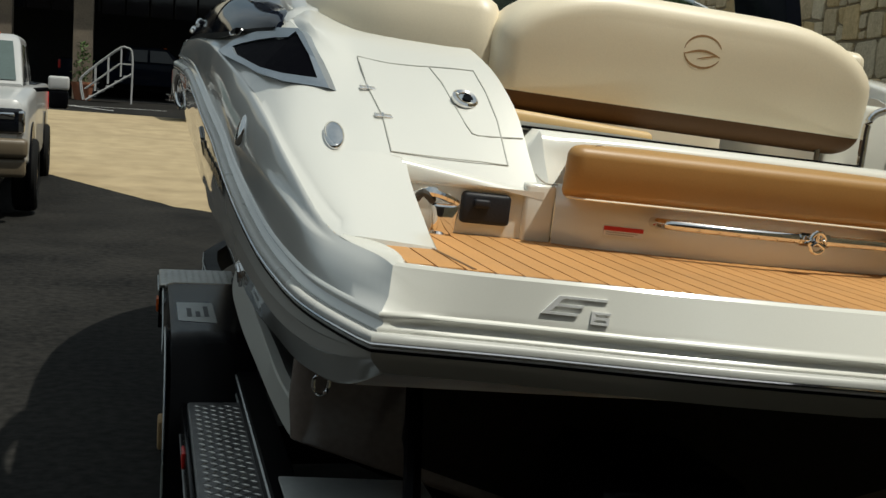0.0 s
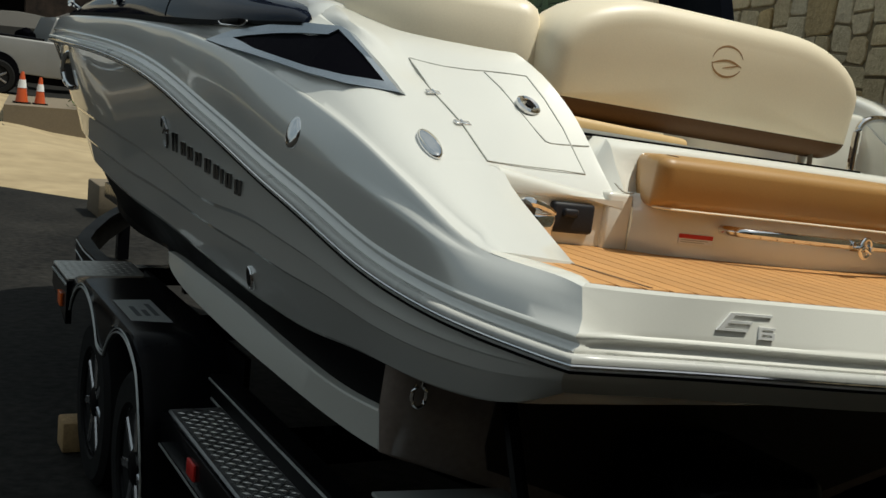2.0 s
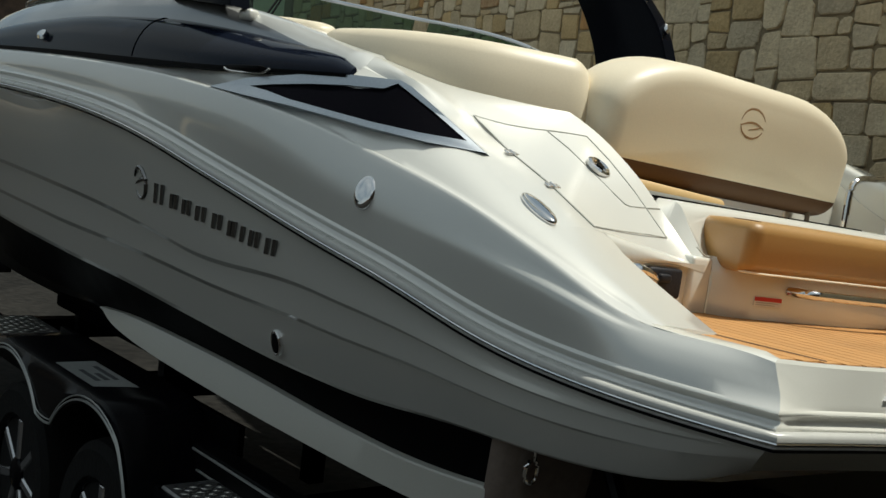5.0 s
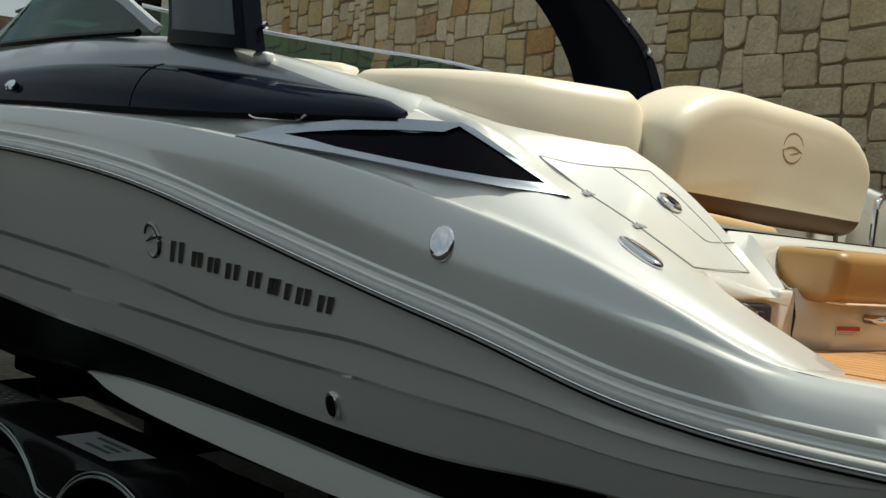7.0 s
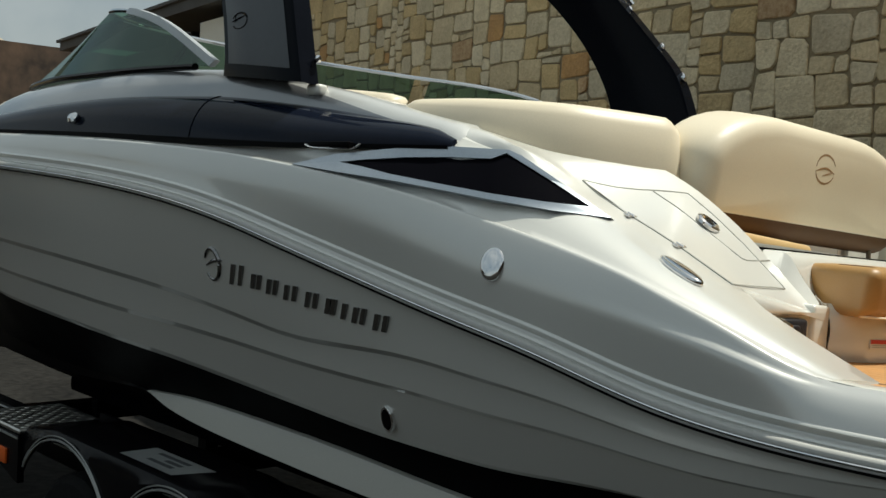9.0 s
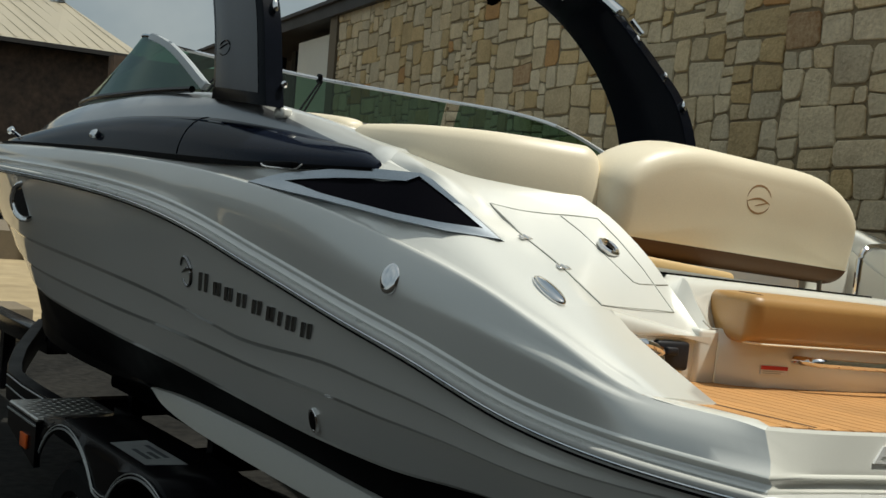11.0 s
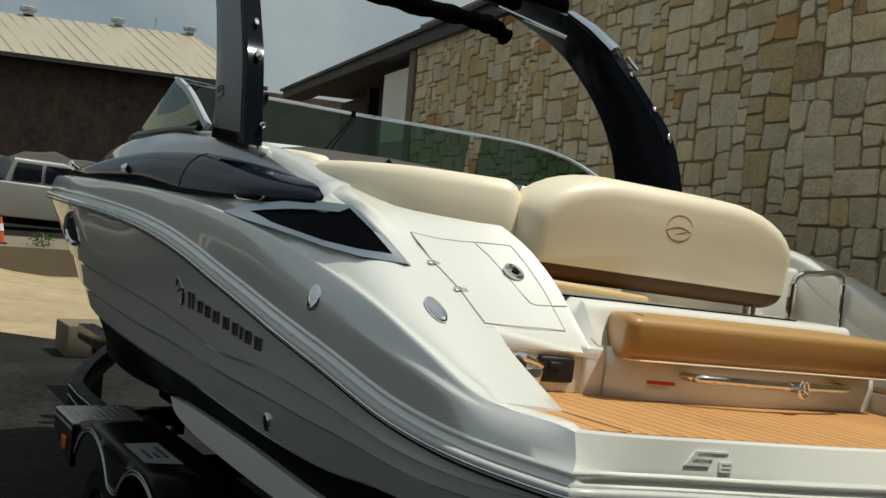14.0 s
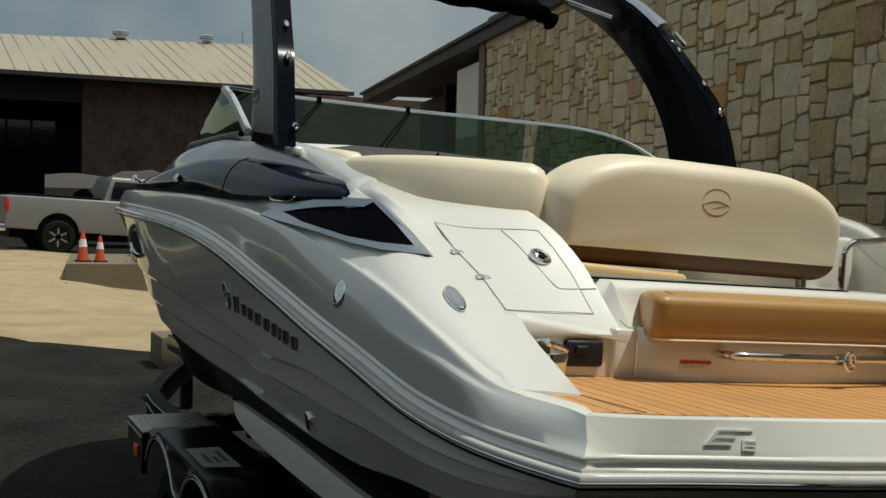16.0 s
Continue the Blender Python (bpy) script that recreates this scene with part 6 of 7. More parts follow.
tagged(mesh_ob("island", v, [tuple(range(n, 2 * n))] + [(j, (j + 1) % n, n + (j + 1) % n, n + j) for j in range(n)], M["kerb"], None, smooth=False), "raised tan concrete island", "kerb", kind="structure")


def cone(m):
    c = root("traffic_cone", "orange traffic cone with a white collar on the island", "cone", m, group="traffic cones")
    part("cone_base", bm_box((-0.18, -0.18, 0), (0.18, 0.18, 0.035), 0.008), M["black"], c)
    part("cone_body", bm_lathe([(0.145, 0.03), (0.128, 0.10), (0.045, 0.66), (0.03, 0.71), (0.02, 0.71)], 20), M["orange"], c)
    part("collar", bm_lathe([(0.098, 0.345), (0.1, 0.345), (0.072, 0.53), (0.070, 0.53)], 20), M["signwhite"], c, "white reflective collar")
    return c


c1 = cone(pose(0.46, 21.9, zt) @ Matrix.Scale(0.86, 4))
copy_thing(c1, pose(0.79, 21.85, zt) @ Matrix.Scale(0.86, 4))
tagged(c1, "orange traffic cone on the island")
rnd = random.Random(4)
bm = bmesh.new()
for k in range(150):
    a, r = rnd.uniform(0, 6.3), rnd.uniform(0, 0.28)
    p = Vector((1.5 + r * math.cos(a), 21.5 + r * math.sin(a), zt + rnd.uniform(0, 0.26) * (1 - r)))
    d = Vector((rnd.uniform(-1, 1), rnd.uniform(-1, 1), rnd.uniform(0.1, 1))).normalized() * rnd.uniform(0.05, 0.10)
    s = d.cross(Vector((0.3, 0.2, 1))).normalized() * 0.018
    q = [bm.verts.new(p), bm.verts.new(p + d * 0.5 + s), bm.verts.new(p + d), bm.verts.new(p + d * 0.5 - s)]
    bm.faces.new(q)
tagged(part("shrub", bm, M["leaf"], None, smooth=False), "small green shrub on the island", "plant", kind="stuff")
part("concrete_block", bm_box((0.06, 11.0, 0.0), (0.75, 11.7, 0.36), 0.02), M["kerb"], None)
tagged(scene.collection.objects[-1], "square weathered concrete block on the asphalt", "block")


# ---- pick-up trucks ----
def wheel(parent, at, r, w, side, spokes=8, rim_mat="rim"):
    """A wheel with its axle along x."""
    m = Matrix.Translation(at) @ Euler((0, radians(90 * side), 0)).to_matrix().to_4x4()
    t = part("tyre", bm_lathe([(r * 0.62, -w / 2), (r * 0.9, -w / 2), (r * 0.98, -w * 0.4), (r, -w * 0.2), (r, w * 0.2), (r * 0.98, w * 0.4), (r * 0.9, w / 2), (r * 0.66, w / 2), (r * 0.62, w * 0.4)], 36, m), M["rubber"], parent)
    bm = bm_lathe([(r * 0.63, w * 0.1), (r * 0.65, w * 0.46), (r * 0.61, w * 0.44), (r * 0.57, w * 0.2), (r * 0.3, w * 0.12)], 30, m)
    part("rim", bm, M["black"], t, "dark rim barrel")
    for k in range(spokes):
        a = 2 * math.pi * k / spokes
        mm = m @ Euler((0, 0, a)).to_matrix().to_4x4()
        sp = bm_box((r * 0.14, -r * 0.07, w * 0.2), (r * 0.615, r * 0.07, w * 0.43), 0.012, 1, mm)
        part("spoke", sp, M[rim_mat], t, smooth=False)
    part("hub", bm_lathe([(r * 0.19, w * 0.2), (r * 0.19, w * 0.42), (r * 0.13, w * 0.47)], 16, m), M["black"], t)
    return t


def body_loft(sections):
    """Rounded-rectangle sections (y, half width, z low, z high, corner) joined."""
    rows = []
    for y, hw, z0, z1, r in sections:
        ring = []
        for cx, cz, a0 in ((hw - r, z1 - r, 0), (-hw + r, z1 - r, 90), (-hw + r * 0.4, z0 + r * 0.4, 180), (hw - r * 0.4, z0 + r * 0.4, 270)):
            rr = r if a0 < 180 else r * 0.4
            for j in range(5):
                a = radians(a0 + 22.5 * j)
                ring.append((cx + rr * math.cos(a), y, cz + rr * math.sin(a)))
        rows.append(ring)
    v, f = grid(rows, close_u=True)
    n = len(rows[0])
    f += [tuple(range(n)), tuple(range(len(v) - n, len(v)))]
    return v, f


def pickup(m, label, gold=True):
    """Crew-cab pick-up, nose towards -y, origin between the wheels on the ground."""
    t = root("pickup_truck", label, "truck", m)
    v, f = body_loft([(-2.95, 0.88, 0.72, 1.18, 0.10), (-2.88, 0.94, 0.62, 1.26, 0.12), (-2.5, 0.98, 0.55, 1.31, 0.12), (-1.55, 1.0, 0.52, 1.36, 0.10), (-1.45, 1.0, 0.52, 1.37, 0.08), (0.72, 1.0, 0.52, 1.37, 0.06), (0.74, 0.99, 0.54, 1.37, 0.05), (3.0, 0.99, 0.58, 1.37, 0.05), (3.05, 0.96, 0.62, 1.34, 0.05)])
    mesh_ob("body", v, f, M["white"], t, "white painted body", auto=40)
    v, f = body_loft([(-1.5, 0.86, 1.30, 1.40, 0.04), (-0.95, 0.80, 1.30, 1.90, 0.06), (-0.7, 0.78, 1.30, 1.98, 0.09), (0.52, 0.78, 1.30, 1.98, 0.09), (0.70, 0.82, 1.30, 1.45, 0.06)])
    cab = mesh_ob("cab", v, f, M["white"], t, auto=40)
    mesh_ob("windscreen", [(-0.78, -1.47, 1.445), (0.78, -1.47, 1.445), (0.71, -0.99, 1.895), (-0.71, -0.99, 1.895)], [(0, 1, 2, 3)], M["carglass"], cab, "dark windscreen", smooth=False)
    for s in (-1, 1):
        mesh_ob("side_window", [(s * 0.852, -1.2, 1.42), (s * 0.852, -0.25, 1.42), (s * 0.802, -0.25, 1.86), (s * 0.808, -0.86, 1.86)], [(0, 1, 2, 3)], M["darkglass"], cab, smooth=False)
        mesh_ob("side_window", [(s * 0.852, -0.15, 1.42), (s * 0.852, 0.55, 1.42), (s * 0.802, 0.46, 1.86), (s * 0.802, -0.15, 1.86)], [(0, 1, 2, 3)], M["darkglass"], cab, smooth=False)
        hl = part("headlight", bm_box((s * 0.80 - 0.16, -2.985, 0.90), (s * 0.80 + 0.14, -2.82, 1.17), 0.04, 3), M["darkglass"], t, "headlight in a dark bezel")
        part("indicator", bm_box((s * 0.92 - 0.03, -2.99, 0.92), (s * 0.92 + 0.035, -2.84, 1.15), 0.02, 2), M["chrome"], hl, "bright lamp edge")
        part("reflector_bowl", bm_box((s * 0.76 - 0.10, -2.992, 1.05), (s * 0.76 + 0.10, -2.90, 1.13), 0.02, 2), M["chrome"], hl)
        mr = part("mirror", bm_box((s * 1.12, -1.30, 1.36), (s * 1.36, -1.18, 1.52), 0.03, 3) if s > 0 else bm_box((-1.36, -1.30, 1.36), (-1.12, -1.18, 1.52), 0.03, 3), M["white"], t, "white towing mirror cap")
        part("mirror_glass", bm_box((min(s * 1.13, s * 1.35), -1.29, 1.14), (max(s * 1.13, s * 1.35), -1.19, 1.36), 0.03, 3), M["black"], mr)
        part("mirror_arm", bm_tube([(s * 0.95, -1.22, 1.34), (s * 1.15, -1.23, 1.36)], 0.025, 8), M["black"], mr)
        for y in (-2.0, 1.82):
            part("wheel_arch", bm_lathe([(0.50, -0.02), (0.50, 0.012), (0.2, 0.014), (0.05, 0.014)], 30, Matrix.Translation((s * 0.99, y, 0.50)) @ Euler((0, radians(90 * s), 0)).to_matrix().to_4x4()), M["black"], t)
            wheel(t, (s * 0.93, y, 0.41), 0.41, 0.26, s, 6)
        part("tail_light", bm_box((min(s * 0.90, s * 1.0), 2.98, 0.98), (max(s * 0.90, s * 1.0), 3.065, 1.30), 0.015, 2), M["red"], t, "red tail light")
        part("fog_light", bm_lathe([(0.06, 0), (0.06, 0.03), (0.04, 0.035)], 14, Matrix.Translation((s * 0.62, -3.08, 0.66)) @ Euler((radians(90), 0, 0)).to_matrix().to_4x4()), M["darkglass"], t)
    part("grille", bm_box((-0.60, -3.01, 0.86), (0.60, -2.9, 1.20), 0.03, 3), M["black"], t, "dark slatted grille")
    for k in range(3):
        part("grille_bar", bm_box((-0.62, -3.03, 0.90 + 0.10 * k), (0.62, -2.99, 0.945 + 0.10 * k), 0.012, 2), M["chrome"], t, "chrome grille bar")
    part("grille_surround", bm_box((-0.66, -3.0, 1.19), (0.66, -2.93, 1.24), 0.015, 2), M["white"], t)
    part("bumper", bm_box((-0.99, -3.10, 0.66), (0.99, -2.85, 0.86), 0.05, 3), M["graytrim"], t, "bronze-tinted front bumper")
    part("bumper_lower", bm_box((-0.97, -3.06, 0.46), (0.97, -2.85, 0.66), 0.04, 3), M["graytrim"], t)
    part("undercarriage", bm_box((-0.7, -2.8, 0.35), (0.7, 2.9, 0.6)), M["black"], t)
    part("rear_bumper", bm_box((-0.95, 3.02, 0.50), (0.95, 3.2, 0.68), 0.03, 2), M["chrome"], t)
    part("tailgate", bm_box((-0.86, 3.03, 0.72), (0.86, 3.075, 1.33), 0.02, 2), M["white"], t)
    part("bed_cover", bm_box((-0.90, 0.78, 1.355), (0.90, 3.0, 1.385), 0.02, 2), M["black"], t)
    for x in (-0.5, 0, 0.5):
        part("roof_marker", bm_box((x - 0.06, -0.9, 1.965), (x + 0.06, -0.8, 2.0), 0.012, 2), M["amber"], t, "amber roof marker")
    return t


def ground_pose(x, y, rz, dx=0):
    return pose(x, y, ground_z(x, y), 0, 0, rz)


front_truck = pickup(ground_pose(-3.99, 14.7, 3) @ Matrix.Scale(1.07, 4), "white heavy pick-up seen from the front, parked on the asphalt")
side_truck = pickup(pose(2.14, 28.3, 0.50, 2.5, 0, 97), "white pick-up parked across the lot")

# the far truck swaps its white for the copy with shade in it
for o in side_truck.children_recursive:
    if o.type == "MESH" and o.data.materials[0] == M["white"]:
        o.data.materials[0] = M["dim_white"]
load = part("bed_load", bm_tube([(-0.55, 1.0, 1.45), (-0.2, 1.05, 1.5), (0.3, 1.1, 1.46)], [0.10, 0.16, 0.12], 10), M["canvas"], side_truck, "dark rolled load in the bed")
part("bed_rail", bm_tube([(-0.93, 0.8, 1.40), (-0.93, 3.0, 1.40)], 0.025, 8), M["black"], side_truck, "black bed rail")

# ---- covered boat behind the parked truck, stairs, planter ----
cb = root("covered_boat", "boat on a trailer under a grey cover", "boat", pose(4.0, 34.5, ground_z(4.0, 34.5) + 0.3, 0, 0, -95))
rows = []
for k in range(15):
    y = -3.2 + 6.4 * k / 14
    w = 1.15 * (1 - max(0, (y - 0.5) / 3.0) ** 2.5)
    top = 1.9 + 0.25 * math.sin(k * 0.9) * 0.3 + (0.25 if 4 < k < 8 else 0)
    rows.append([(-w, y, 1.2), (-w * 1.02, y, 1.5), (-w * 0.6, y, top - 0.08), (0, y, top), (w * 0.6, y, top - 0.08), (w * 1.02, y, 1.5), (w, y, 1.2)])
v, f = grid(rows)
mesh_ob("cover", v, f, M["cover"], cb, "slack grey canvas cover")
rows = [[(-1.1 * q, y, 1.25), (-0.8 * q, y, 0.8), (0, y, 0.6), (0.8 * q, y, 0.8), (1.1 * q, y, 1.25)] for y, q in ((-3.2, 1), (0.5, 1), (2.2, 0.7), (3.1, 0.15))]
v, f = grid(rows)
mesh_ob("hull", v, f, M["navy"], cb, "dark hull")
for s in (-1, 1):
    for y in (-1.0, -0.2):
        wheel(cb, (s * 1.0, y, 0.33), 0.33, 0.2, s, 5)
    part("cradle", bm_box((s * 0.7 - 0.04, -3, 0.4), (s * 0.7 + 0.04, 3, 0.6)), M["black"], cb)

stairs = root("boarding_stairs", "white tubular steel boarding stairs with handrails", "stairs", pose(-2.45, 38.0, ground_z(-3, 38)) @ Matrix.Scale(0.9, 4))
for s in (0, 1):
    y = -0.45 + 0.9 * s
    part("handrail", bm_tube(smooth_path([(-1.35, y, 0.05), (-1.45, y, 0.6), (-1.35, y, 0.95), (-0.2, y, 1.95), (0.15, y, 2.05), (0.35, y, 1.75), (0.35, y, 0.0)], 5), 0.028, 8), M["white"], stairs, "bent white handrail")
    part("mid_rail", bm_tube([(-1.3, y, 0.45), (-0.1, y, 1.45), (0.35, y, 1.45)], 0.022, 8), M["white"], stairs)
    part("stringer", bm_tube([(-1.25, y, 0.05), (0.35, y, 1.1)], 0.035, 8), M["white"], stairs)
    for k in range(3):
        x = -0.95 + 0.45 * k
        part("baluster", bm_tube([(x, y, 0.2 + (x + 1.25) * 0.65), (x, y, 1.3 + (x + 0.95) * 0.87)], 0.02, 6), M["white"], stairs)
for k in range(5):
    part("tread", bm_box((-1.15 + 0.3 * k, -0.45, 0.18 + 0.2 * k), (-0.90 + 0.3 * k, 0.45, 0.225 + 0.2 * k)), M["white"], stairs, smooth=False)
pot = root("planter", "terracotta pot with a leafy plant", "planter", pose(-3.75, 38.9, ground_z(-3.75, 38.9)))
part("pot", bm_lathe([(0.26, 0), (0.36, 0.5), (0.38, 0.5), (0.38, 0.6), (0.33, 0.6), (0.30, 0.45)], 20), M["terracotta"], pot)
bm = bmesh.new()
for k in range(220):
    a, r, h = rnd.uniform(0, 6.3), rnd.uniform(0, 0.45), rnd.uniform(0.55, 1.9)
    p = Vector((r * math.cos(a) * (0.5 + 0.4 * math.sin(h * 2)), r * math.sin(a), h))
    d = Vector((rnd.uniform(-1, 1), rnd.uniform(-1, 1), rnd.uniform(-0.4, 1))).normalized() * rnd.uniform(0.1, 0.22)
    s2 = d.cross(Vector((0.3, 0.2, 1))).normalized() * 0.035
    bm.faces.new([bm.verts.new(p), bm.verts.new(p + d * 0.5 + s2), bm.verts.new(p + d), bm.verts.new(p + d * 0.5 - s2)])
pl = part("foliage", bm, M["leaf"], pot, smooth=False)
dark = pickup(ground_pose(-1.9, 44.2, 95), "dark pick-up inside the shaded bay")
for o in dark.children_recursive:
    if o.type == "MESH" and o.data.materials and o.data.materials[0] == M["white"]:
        o.data.materials[0] = M["navy"]

# ---- trailer ----
trailer = root("boat_trailer", "glossy black tandem-axle boat trailer with tread-plate steps", "trailer", Matrix())
# main side frame: outer rail that turns inwards ahead of the wheels
for s in (-1, 1):
    zs = -0.0 if s < 0 else -0.10
    sx = lambda x: x if s < 0 else -x - 0.26
    path = [(sx(-1.09), 0.45, 0.68 + zs), (sx(-1.09), 3.0, 0.68 + zs), (sx(-1.10), 4.6, 0.68 + zs), (sx(-1.08), 4.95, 0.68 + zs), (sx(-1.0), 5.25, 0.68 + zs), (sx(-0.82), 5.8, 0.68 + zs), (sx(-0.45), 6.8, 0.66 + zs * 0.5), (sx(-0.16), 7.6, 0.62)]
    rows = []
    pv = [Vector(q) for q in path]
    for k2, q in enumerate(pv):
        d = (pv[min(k2 + 1, len(pv) - 1)] - pv[max(k2 - 1, 0)]).normalized()
        o = Vector((d.y, -d.x, 0)).normalized() * 0.035
        rows.append([tuple(q + o * a + Vector((0, 0, b))) for a, b in ((-1, -0.075), (1, -0.075), (1.15, -0.065), (1.15, 0.06), (1, 0.07), (-1, 0.07), (-1.15, 0.06), (-1.15, -0.065))])
    v, f = grid(rows, close_u=True)
    f += [tuple(range(8)), tuple(range(len(v) - 8, len(v)))]
    sr = mesh_ob("side_rail", v, f, M["frame"], trailer, "black box-section side rail", auto=30)
    for dz in (0.058, -0.0):
        part("pinstripe", bm_tube([q + Vector((-0.042 if s < 0 else 0.042, 0, dz)) for q in pv[:4]], 0.004, 5), M["decal"], sr, "silver pinstripe")
    # bunk under the hull
    part("bunk", bm_box((sx(-0.62) - 0.07, 0.8, 0.72 + zs * 0.6), (sx(-0.62) + 0.07, 4.6, 0.80 + zs * 0.6), 0.02, 2), M["canvas"], trailer, "carpeted bunk board")
    for y in (1.0, 2.2, 3.4, 4.4):
        part("bunk_post", bm_box((sx(-0.62) - 0.03, y - 0.03, 0.55 + zs), (sx(-0.62) + 0.03, y + 0.03, 0.74 + zs * 0.6)), M["black"], trailer, smooth=False)
for y in (0.6, 1.9, 3.6, 4.9):
    part("cross_member", bm_box((-1.05, y - 0.05, 0.50), (0.80, y + 0.05, 0.60)), M["black"], trailer, smooth=False)
part("tongue", bm_box((-0.21, 7.3, 0.46), (-0.05, 9.2, 0.60), 0.01), M["black"], trailer)
part("winch_post", bm_box((-0.19, 7.45, 0.5), (-0.07, 7.57, 1.45), 0.01), M["black"], trailer)
part("winch_roller", bm_tube([(-0.24, 7.25, 1.42), (-0.02, 7.25, 1.42)], 0.05, 10), M["rubber"], trailer)
part("jack_foot", bm_box((-0.18, 8.6, -0.02), (-0.08, 8.7, 0.5)), M["black"], trailer)


def fender(s):
    """Tandem fender with a wavy lower edge and pinstripe."""
    zs = 0.0 if s < 0 else -0.10
    sx = lambda x: x if s < 0 else -x - 0.26
    xo, xi = -1.365, -1.06

    def arch(y):
        """Lower edge of the side face."""
        z = 0.0
        for c in (2.35, 3.15):
            d = abs(y - c)
            if d < 0.40:
                z = max(z, 0.42 + 0.395 * math.sqrt(max(0, 1 - (d / 0.40) ** 2)) ** 0.9)
        mid = 0.655 + 0.155 * (abs(y - 2.75) / 0.32) ** 2 if 2.43 < y < 3.07 else 0
        return max(z, mid) if mid else z

    def topz(y):
        if y < 2.30:
            return 0.855 - 0.60 * max(0, (2.30 - y) / 0.40) ** 2.4
        if y > 3.25:
            return 0.855 - 0.05 * (y - 3.25) / 0.3
        return 0.855

    yy = [1.90 + 0.02 * i for i in range(83)]
    rows = []
    line = []
    for y in yy:
        zt2 = topz(y) + zs
        zl = min(max(arch(y), 0.27 if y < 2.0 else 0.40) + zs, zt2 - 0.012)
        if y > 3.5:
            zl = zt2 - 0.17
        rows.append([(sx(xo), y, zl), (sx(xo - 0.008), y, (zl + zt2) / 2), (sx(xo), y, zt2 - 0.03), (sx(xo + 0.012), y, zt2 - 0.008), (sx(xo + 0.04), y, zt2), (sx(xi), y, zt2), (sx(xi), y, zt2 - 0.05)])
        if y < 3.5:
            line.append((sx(xo - 0.008), y, zl + 0.012))
    v, f = grid(rows)
    ob = mesh_ob("fender", v, f, M["black"], trailer, "glossy black fender with a wavy edge", auto=30)
    part("pinstripe", bm_tube(line, 0.0042, 5), M["decal"], ob, "silver pinstripe along the wavy edge")
    part("pinstripe", bm_tube([(p[0], p[1], p[2] + 0.014) for p in line], 0.0025, 5), M["decal"], ob)
    part("fender_liner", bm_box((min(sx(xi), sx(xi + 0.02)), 1.95, 0.35 + zs), (max(sx(xi), sx(xi + 0.02)), 3.5, 0.84 + zs)), M["stripe"], ob, smooth=False)
    return ob


for s in (-1, 1):
    fd = fender(s)
    zs = 0.0 if s < 0 else -0.10
    sx = lambda x: x if s < 0 else -x - 0.26
    dp = mesh_ob("fender_decal", [(sx(-1.325), 2.80, 0.8565 + zs), (sx(-1.325), 2.40 + 0.05, 0.8565 + zs), (sx(-1.185), 2.36 + 0.05, 0.8565 + zs), (sx(-1.185), 2.80, 0.8565 + zs)], [(0, 1, 2, 3)], M["decal"], fd, "silver decal panel on the fender top", smooth=False)
    for k, w in enumerate((0.16, 0.10, 0.20)):
        part("print_bar", bm_box((min(sx(-1.29 + 0.032 * k), sx(-1.272 + 0.032 * k)), 2.52, 0.8568 + zs), (max(sx(-1.29 + 0.032 * k), sx(-1.272 + 0.032 * k)), 2.52 + w, 0.8575 + zs)), M["print"], dp, smooth=False)
    for y in (2.35, 3.15):
        wheel(trailer, (sx(-1.22), y, 0.35 + zs), 0.35, 0.215, s, 7)


def tread_plate(name, x0, x1, y0, y1, z, th, mat, label, pitch=0.032):
    """A step with raised lozenges in alternating directions."""
    st = part(name, bm_box((x0, y0, z - th), (x1, y1, z), 0.006, 1), M[mat], trailer, label, smooth=False)
    bm = bmesh.new()
    nx, ny = int((x1 - x0 - 0.03) / pitch), int((y1 - y0 - 0.03) / pitch)
    for i in range(nx):
        for j in range(ny):
            c = Vector((x0 + 0.03 + i * pitch, y0 + 0.03 + j * pitch, z))
            a = radians(35 if (i + j) % 2 else -35)
            d, p = Vector((math.cos(a), math.sin(a), 0)) * 0.014, Vector((-math.sin(a), math.cos(a), 0)) * 0.0038
            up = Vector((0, 0, 0.0025))
            q = [bm.verts.new(c - d), bm.verts.new(c + p), bm.verts.new(c + d), bm.verts.new(c - p), bm.verts.new(c + up)]
            for k in range(4):
                bm.faces.new((q[k], q[(k + 1) % 4], q[4]))
    lz = part("lozenge_pattern", bm, M["tread"], st, "raised bright lozenges", smooth=False)
    lz["kind"] = "stuff"
    return st


step = tread_plate("rear_step", -1.30, -1.075, 0.72, 1.95, 0.685, 0.03, "treadb", "dark tread-plate step along the trailer side", 0.025)
part("step_skirt", bm_box((-1.318, 0.70, 0.575), (-1.302, 1.96, 0.682), 0.004), M["black"], step)
part("step_edge", bm_box((-1.322, 0.70, 0.566), (-1.318, 1.96, 0.572)), M["decal"], step, "thin silver pinstripe", smooth=False)
part("side_marker", bm_box((-1.326, 1.52, 0.60), (-1.316, 1.60, 0.65), 0.004), M["red"], step, "red side marker light")
part("step_bracket", bm_box((-1.25, 1.0, 0.42), (-1.03, 1.1, 0.655)), M["black"], step, smooth=False)
part("inner_trim", bm_box((-1.074, 0.72, 0.66), (-1.05, 1.95, 0.70), 0.006), M["black"], step)
fs = tread_plate("front_step", -1.385, -1.03, 3.50, 3.92, 0.805, 0.02, "tread", "bright tread-plate front step")
v = [(-1.386, 3.50, 0.785), (-1.386, 3.92, 0.785), (-1.386, 3.92, 0.70), (-1.386, 3.50, 0.60), (-1.36, 3.50, 0.785), (-1.36, 3.92, 0.785), (-1.36, 3.92, 0.70), (-1.36, 3.50, 0.60)]
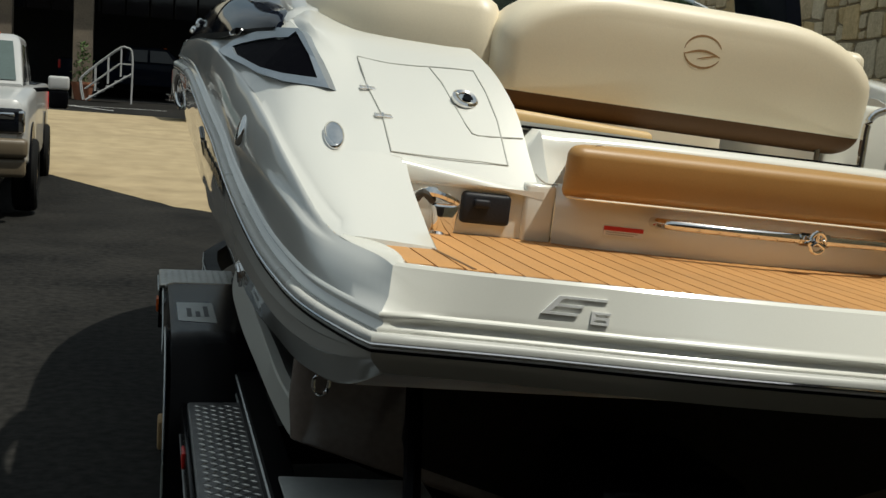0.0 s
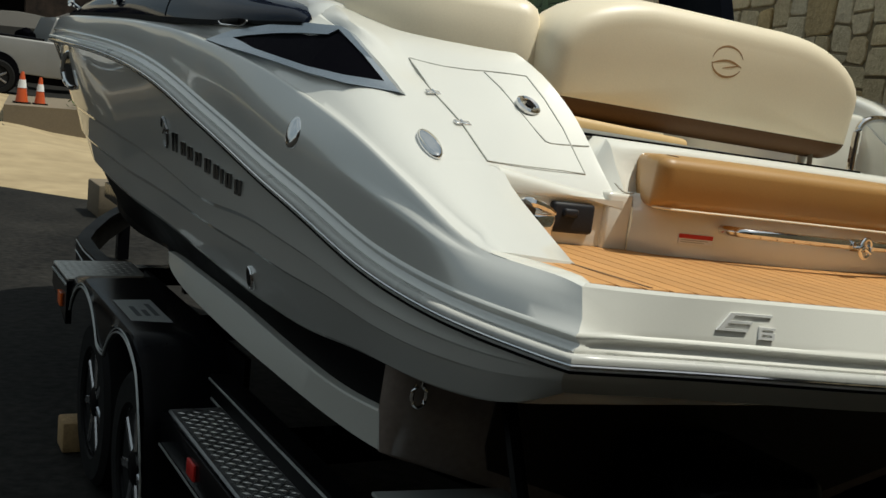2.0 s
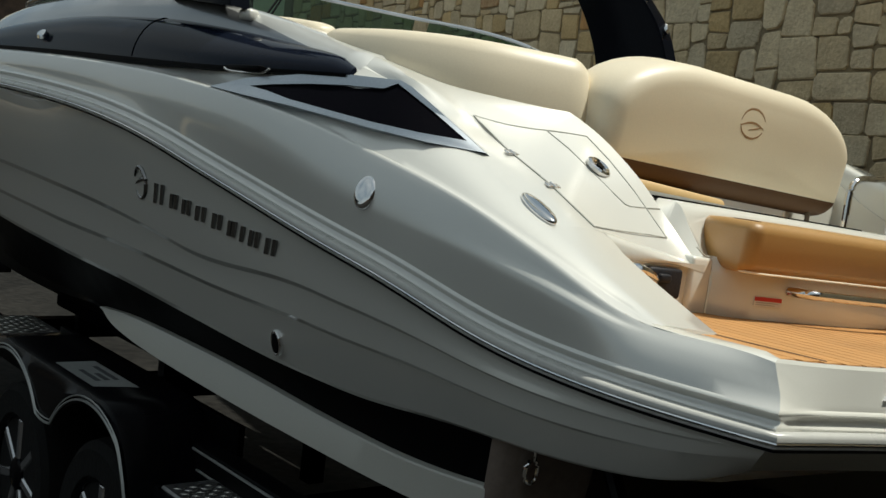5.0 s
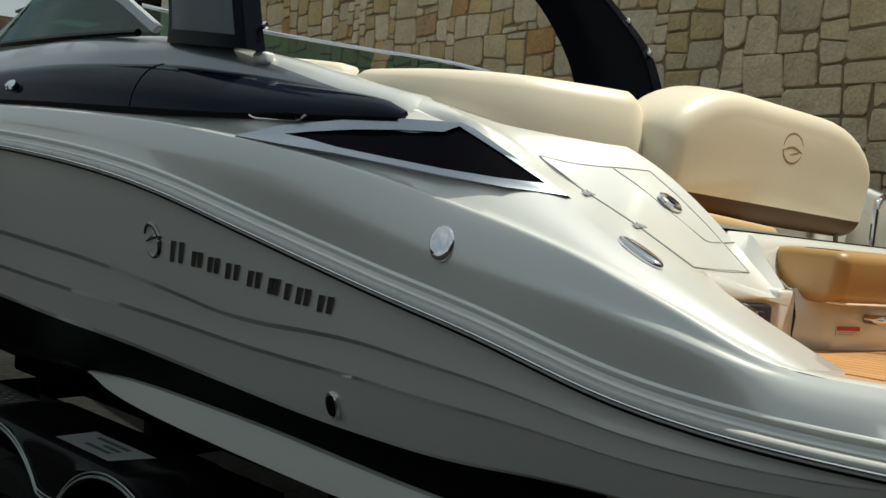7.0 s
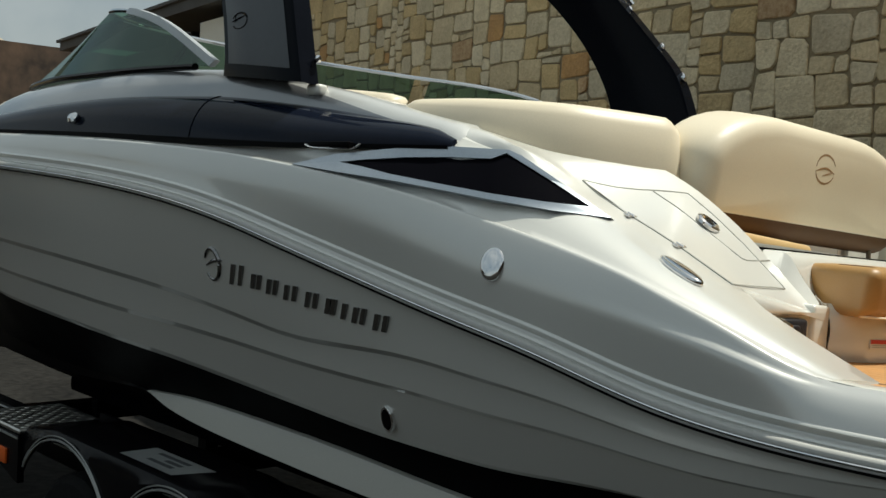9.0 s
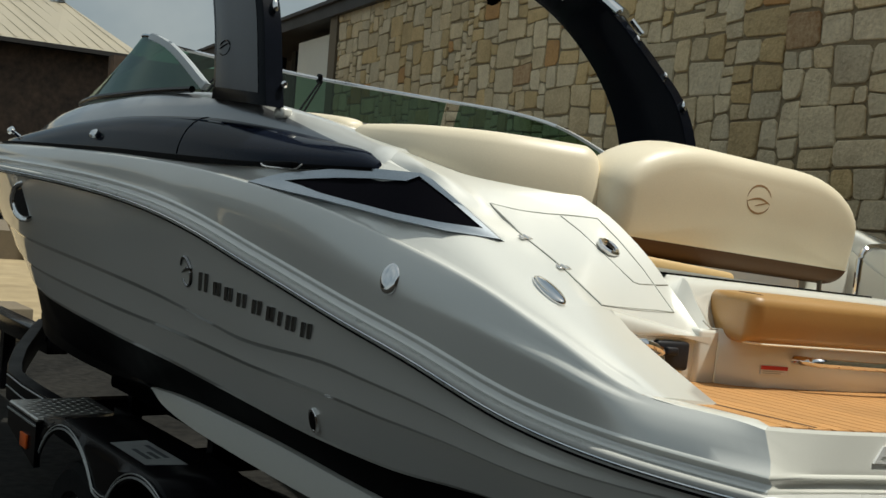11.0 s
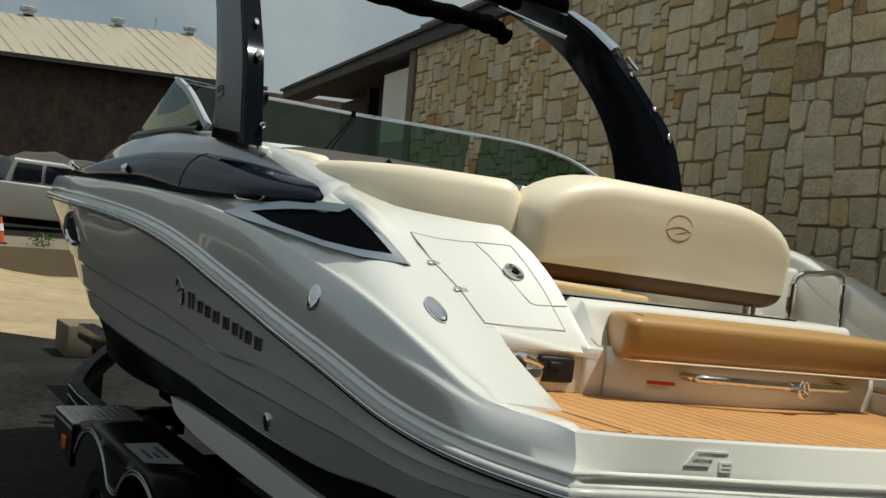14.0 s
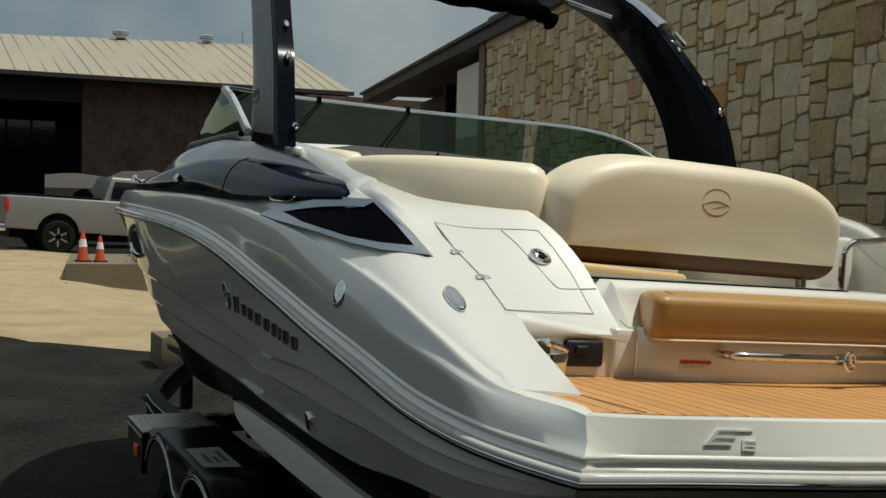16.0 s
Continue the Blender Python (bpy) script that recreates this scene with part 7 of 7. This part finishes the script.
mesh_ob("step_side", v, [(0, 1, 2, 3), (4, 5, 6, 7), (0, 1, 5, 4), (1, 2, 6, 5), (2, 3, 7, 6), (3, 0, 4, 7)], M["black"], fs, smooth=False)
part("side_marker", bm_box((-1.396, 3.60, 0.655), (-1.384, 3.69, 0.715), 0.004), M["amber"], fs, "amber side marker light")
part("step_edge", bm_box((-1.392, 3.5, 0.770), (-1.386, 3.92, 0.776)), M["decal"], fs, "thin silver pinstripe", smooth=False)
# outdrive and prop shaft in the shade under the platform
drive_leg = root("outdrive", "black sterndrive leg under the platform", "", Matrix())
part("drive_housing", bm_box((-0.36, 0.32, 0.50), (0.0, 0.74, 0.95), 0.06, 3), M["black"], drive_leg)
part("drive_shaft_leg", bm_box((-0.26, 0.34, 0.28), (-0.10, 0.60, 0.55), 0.04, 3), M["black"], drive_leg)
part("trim_tab", bm_box((-1.0, 0.42, 0.79), (-0.66, 0.72, 0.80), 0.003), M["decal"], drive_leg, "grey trim tab")
part("trim_ram", bm_tube([(-0.72, 0.66, 1.05), (-0.74, 0.48, 0.80)], 0.02, 8), M["black"], drive_leg)
drive_leg.parent = boat
M["rag"] = material("stained wood chock", (0.34, 0.22, 0.10), 0.9, vary=0.3, scale=8)
part("wheel_chock", bm_box((-1.37, 3.53, 0.0), (-1.20, 3.68, 0.14), 0.012), M["rag"], None)
tagged(scene.collection.objects[-1], "worn wooden wheel chock on the asphalt", "chock")

# ---- limestone pieces on the wall ----
rs = random.Random(11)
U = 0.050
nu, nz = int((UE + 6.0) / U), int(4.0 / U)
taken = np.zeros((nu, nz), bool)
pieces = []
SIZES = [(5, 3), (4, 3), (6, 3), (3, 2), (4, 2), (5, 2), (3, 3), (6, 4), (4, 4), (3, 1), (2, 2), (2, 1), (7, 3), (5, 4), (4, 3), (3, 3), (2, 3), (5, 3)]
for j in range(nz):
    for i in range(nu):
        if taken[i, j]:
            continue
        w, h = rs.choice(SIZES)
        w = min(w, nu - i)
        h = min(h, nz - j)
        k = 0
        while k < w and not taken[i + k, j]:
            k += 1
        # a single free column beside the stone is taken in as well
        if k == w and i + w + 1 < nu and not taken[i + w, j] and taken[i + w + 1, j]:
            k += 1
        w = k
        h = min(h, max(1, w if w < 3 else h))
        while h > 1 and taken[i : i + w, j : j + h].any():
            h -= 1
        taken[i : i + w, j : j + h] = True
        pieces.append((i * U - 6.0, j * U - 0.25, w * U, h * U))
jit = {}


def corner(u, z):
    """Shared corner jitter, so that neighbouring stones keep their joint."""
    k = (round(u / U), round(z / U))
    if k not in jit:
        jit[k] = (rs.uniform(-0.014, 0.014), rs.uniform(-0.012, 0.012))
    return u + jit[k][0], z + jit[k][1]


def stone_mesh(u, z, w, h):
    cs = [corner(u, z), corner(u + w, z), corner(u + w, z + h), corner(u, z + h)]
    cu, cz = sum(c[0] for c in cs) / 4, sum(c[1] for c in cs) / 4
    g = 0.004 + rs.uniform(0, 0.004)
    outer = []
    for k in range(4):
        a, b, p = cs[k], cs[(k + 1) % 4], cs[k - 1]
        pu = a[0] + math.copysign(g, cu - a[0])
        pz = a[1] + math.copysign(g, cz - a[1])
        cut = min(w, h) * rs.uniform(0.03, 0.17)
        for q in (p, b):
            d = math.hypot(q[0] - a[0], q[1] - a[1])
            outer.append((pu + (q[0] - a[0]) / d * cut, pz + (q[1] - a[1]) / d * cut))
    dep = rs.uniform(0.007, 0.018)
    tilt = (rs.uniform(-0.005, 0.005), rs.uniform(-0.004, 0.004))
    vs = [wall_pt(a, b, -0.01) for a, b in outer]
    for f2, dd in ((1.0, 0.62), (0.93, 1.0)):
        vs += [wall_pt(cu + (a - cu) * f2, cz + (b - cz) * f2, dep * dd + (tilt[0] * (a - cu) / w + tilt[1] * (b - cz) / h) * dd + rs.uniform(-0.0015, 0.0015)) for a, b in outer]
    vs.append(wall_pt(cu, cz, dep + rs.uniform(-0.002, 0.006)))
    fs2 = []
    for a in range(2):
        for k in range(8):
            fs2.append((a * 8 + k, a * 8 + (k + 1) % 8, a * 8 + 8 + (k + 1) % 8, a * 8 + 8 + k))
    fs2 += [(16 + k, 16 + (k + 1) % 8, 24) for k in range(8)]
    return vs, fs2


single, rest_v, rest_f = 0, [], []
pieces.sort(key=lambda p: abs(p[0] - 3.5) + 1.3 * abs(p[1] - 2.6))
for u, z, w, h in pieces:
    vs, fs2 = stone_mesh(u, z, w, h)
    if single < 300 and w * h > 0.008:
        single += 1
        q = rs.random()
        mat = M["stone_rust"] if q < 0.03 else M["stone_grey"] if q < 0.35 else M["stone"]
        me = bpy.data.meshes.new("stone")
        me.from_pydata(vs, [], fs2)
        me.materials.append(mat)
        ob = new("stone", me)
        ob.parent = wall
    else:
        o = len(rest_v)
        rest_v += vs
        rest_f += [tuple(i + o for i in t) for t in fs2]
me = bpy.data.meshes.new("stone_infill")
me.from_pydata(rest_v, [], rest_f)
me.materials.append(M["stone_all"])
ob = new("stone_infill", me)
ob.parent = wall
ob["kind"] = "stuff"
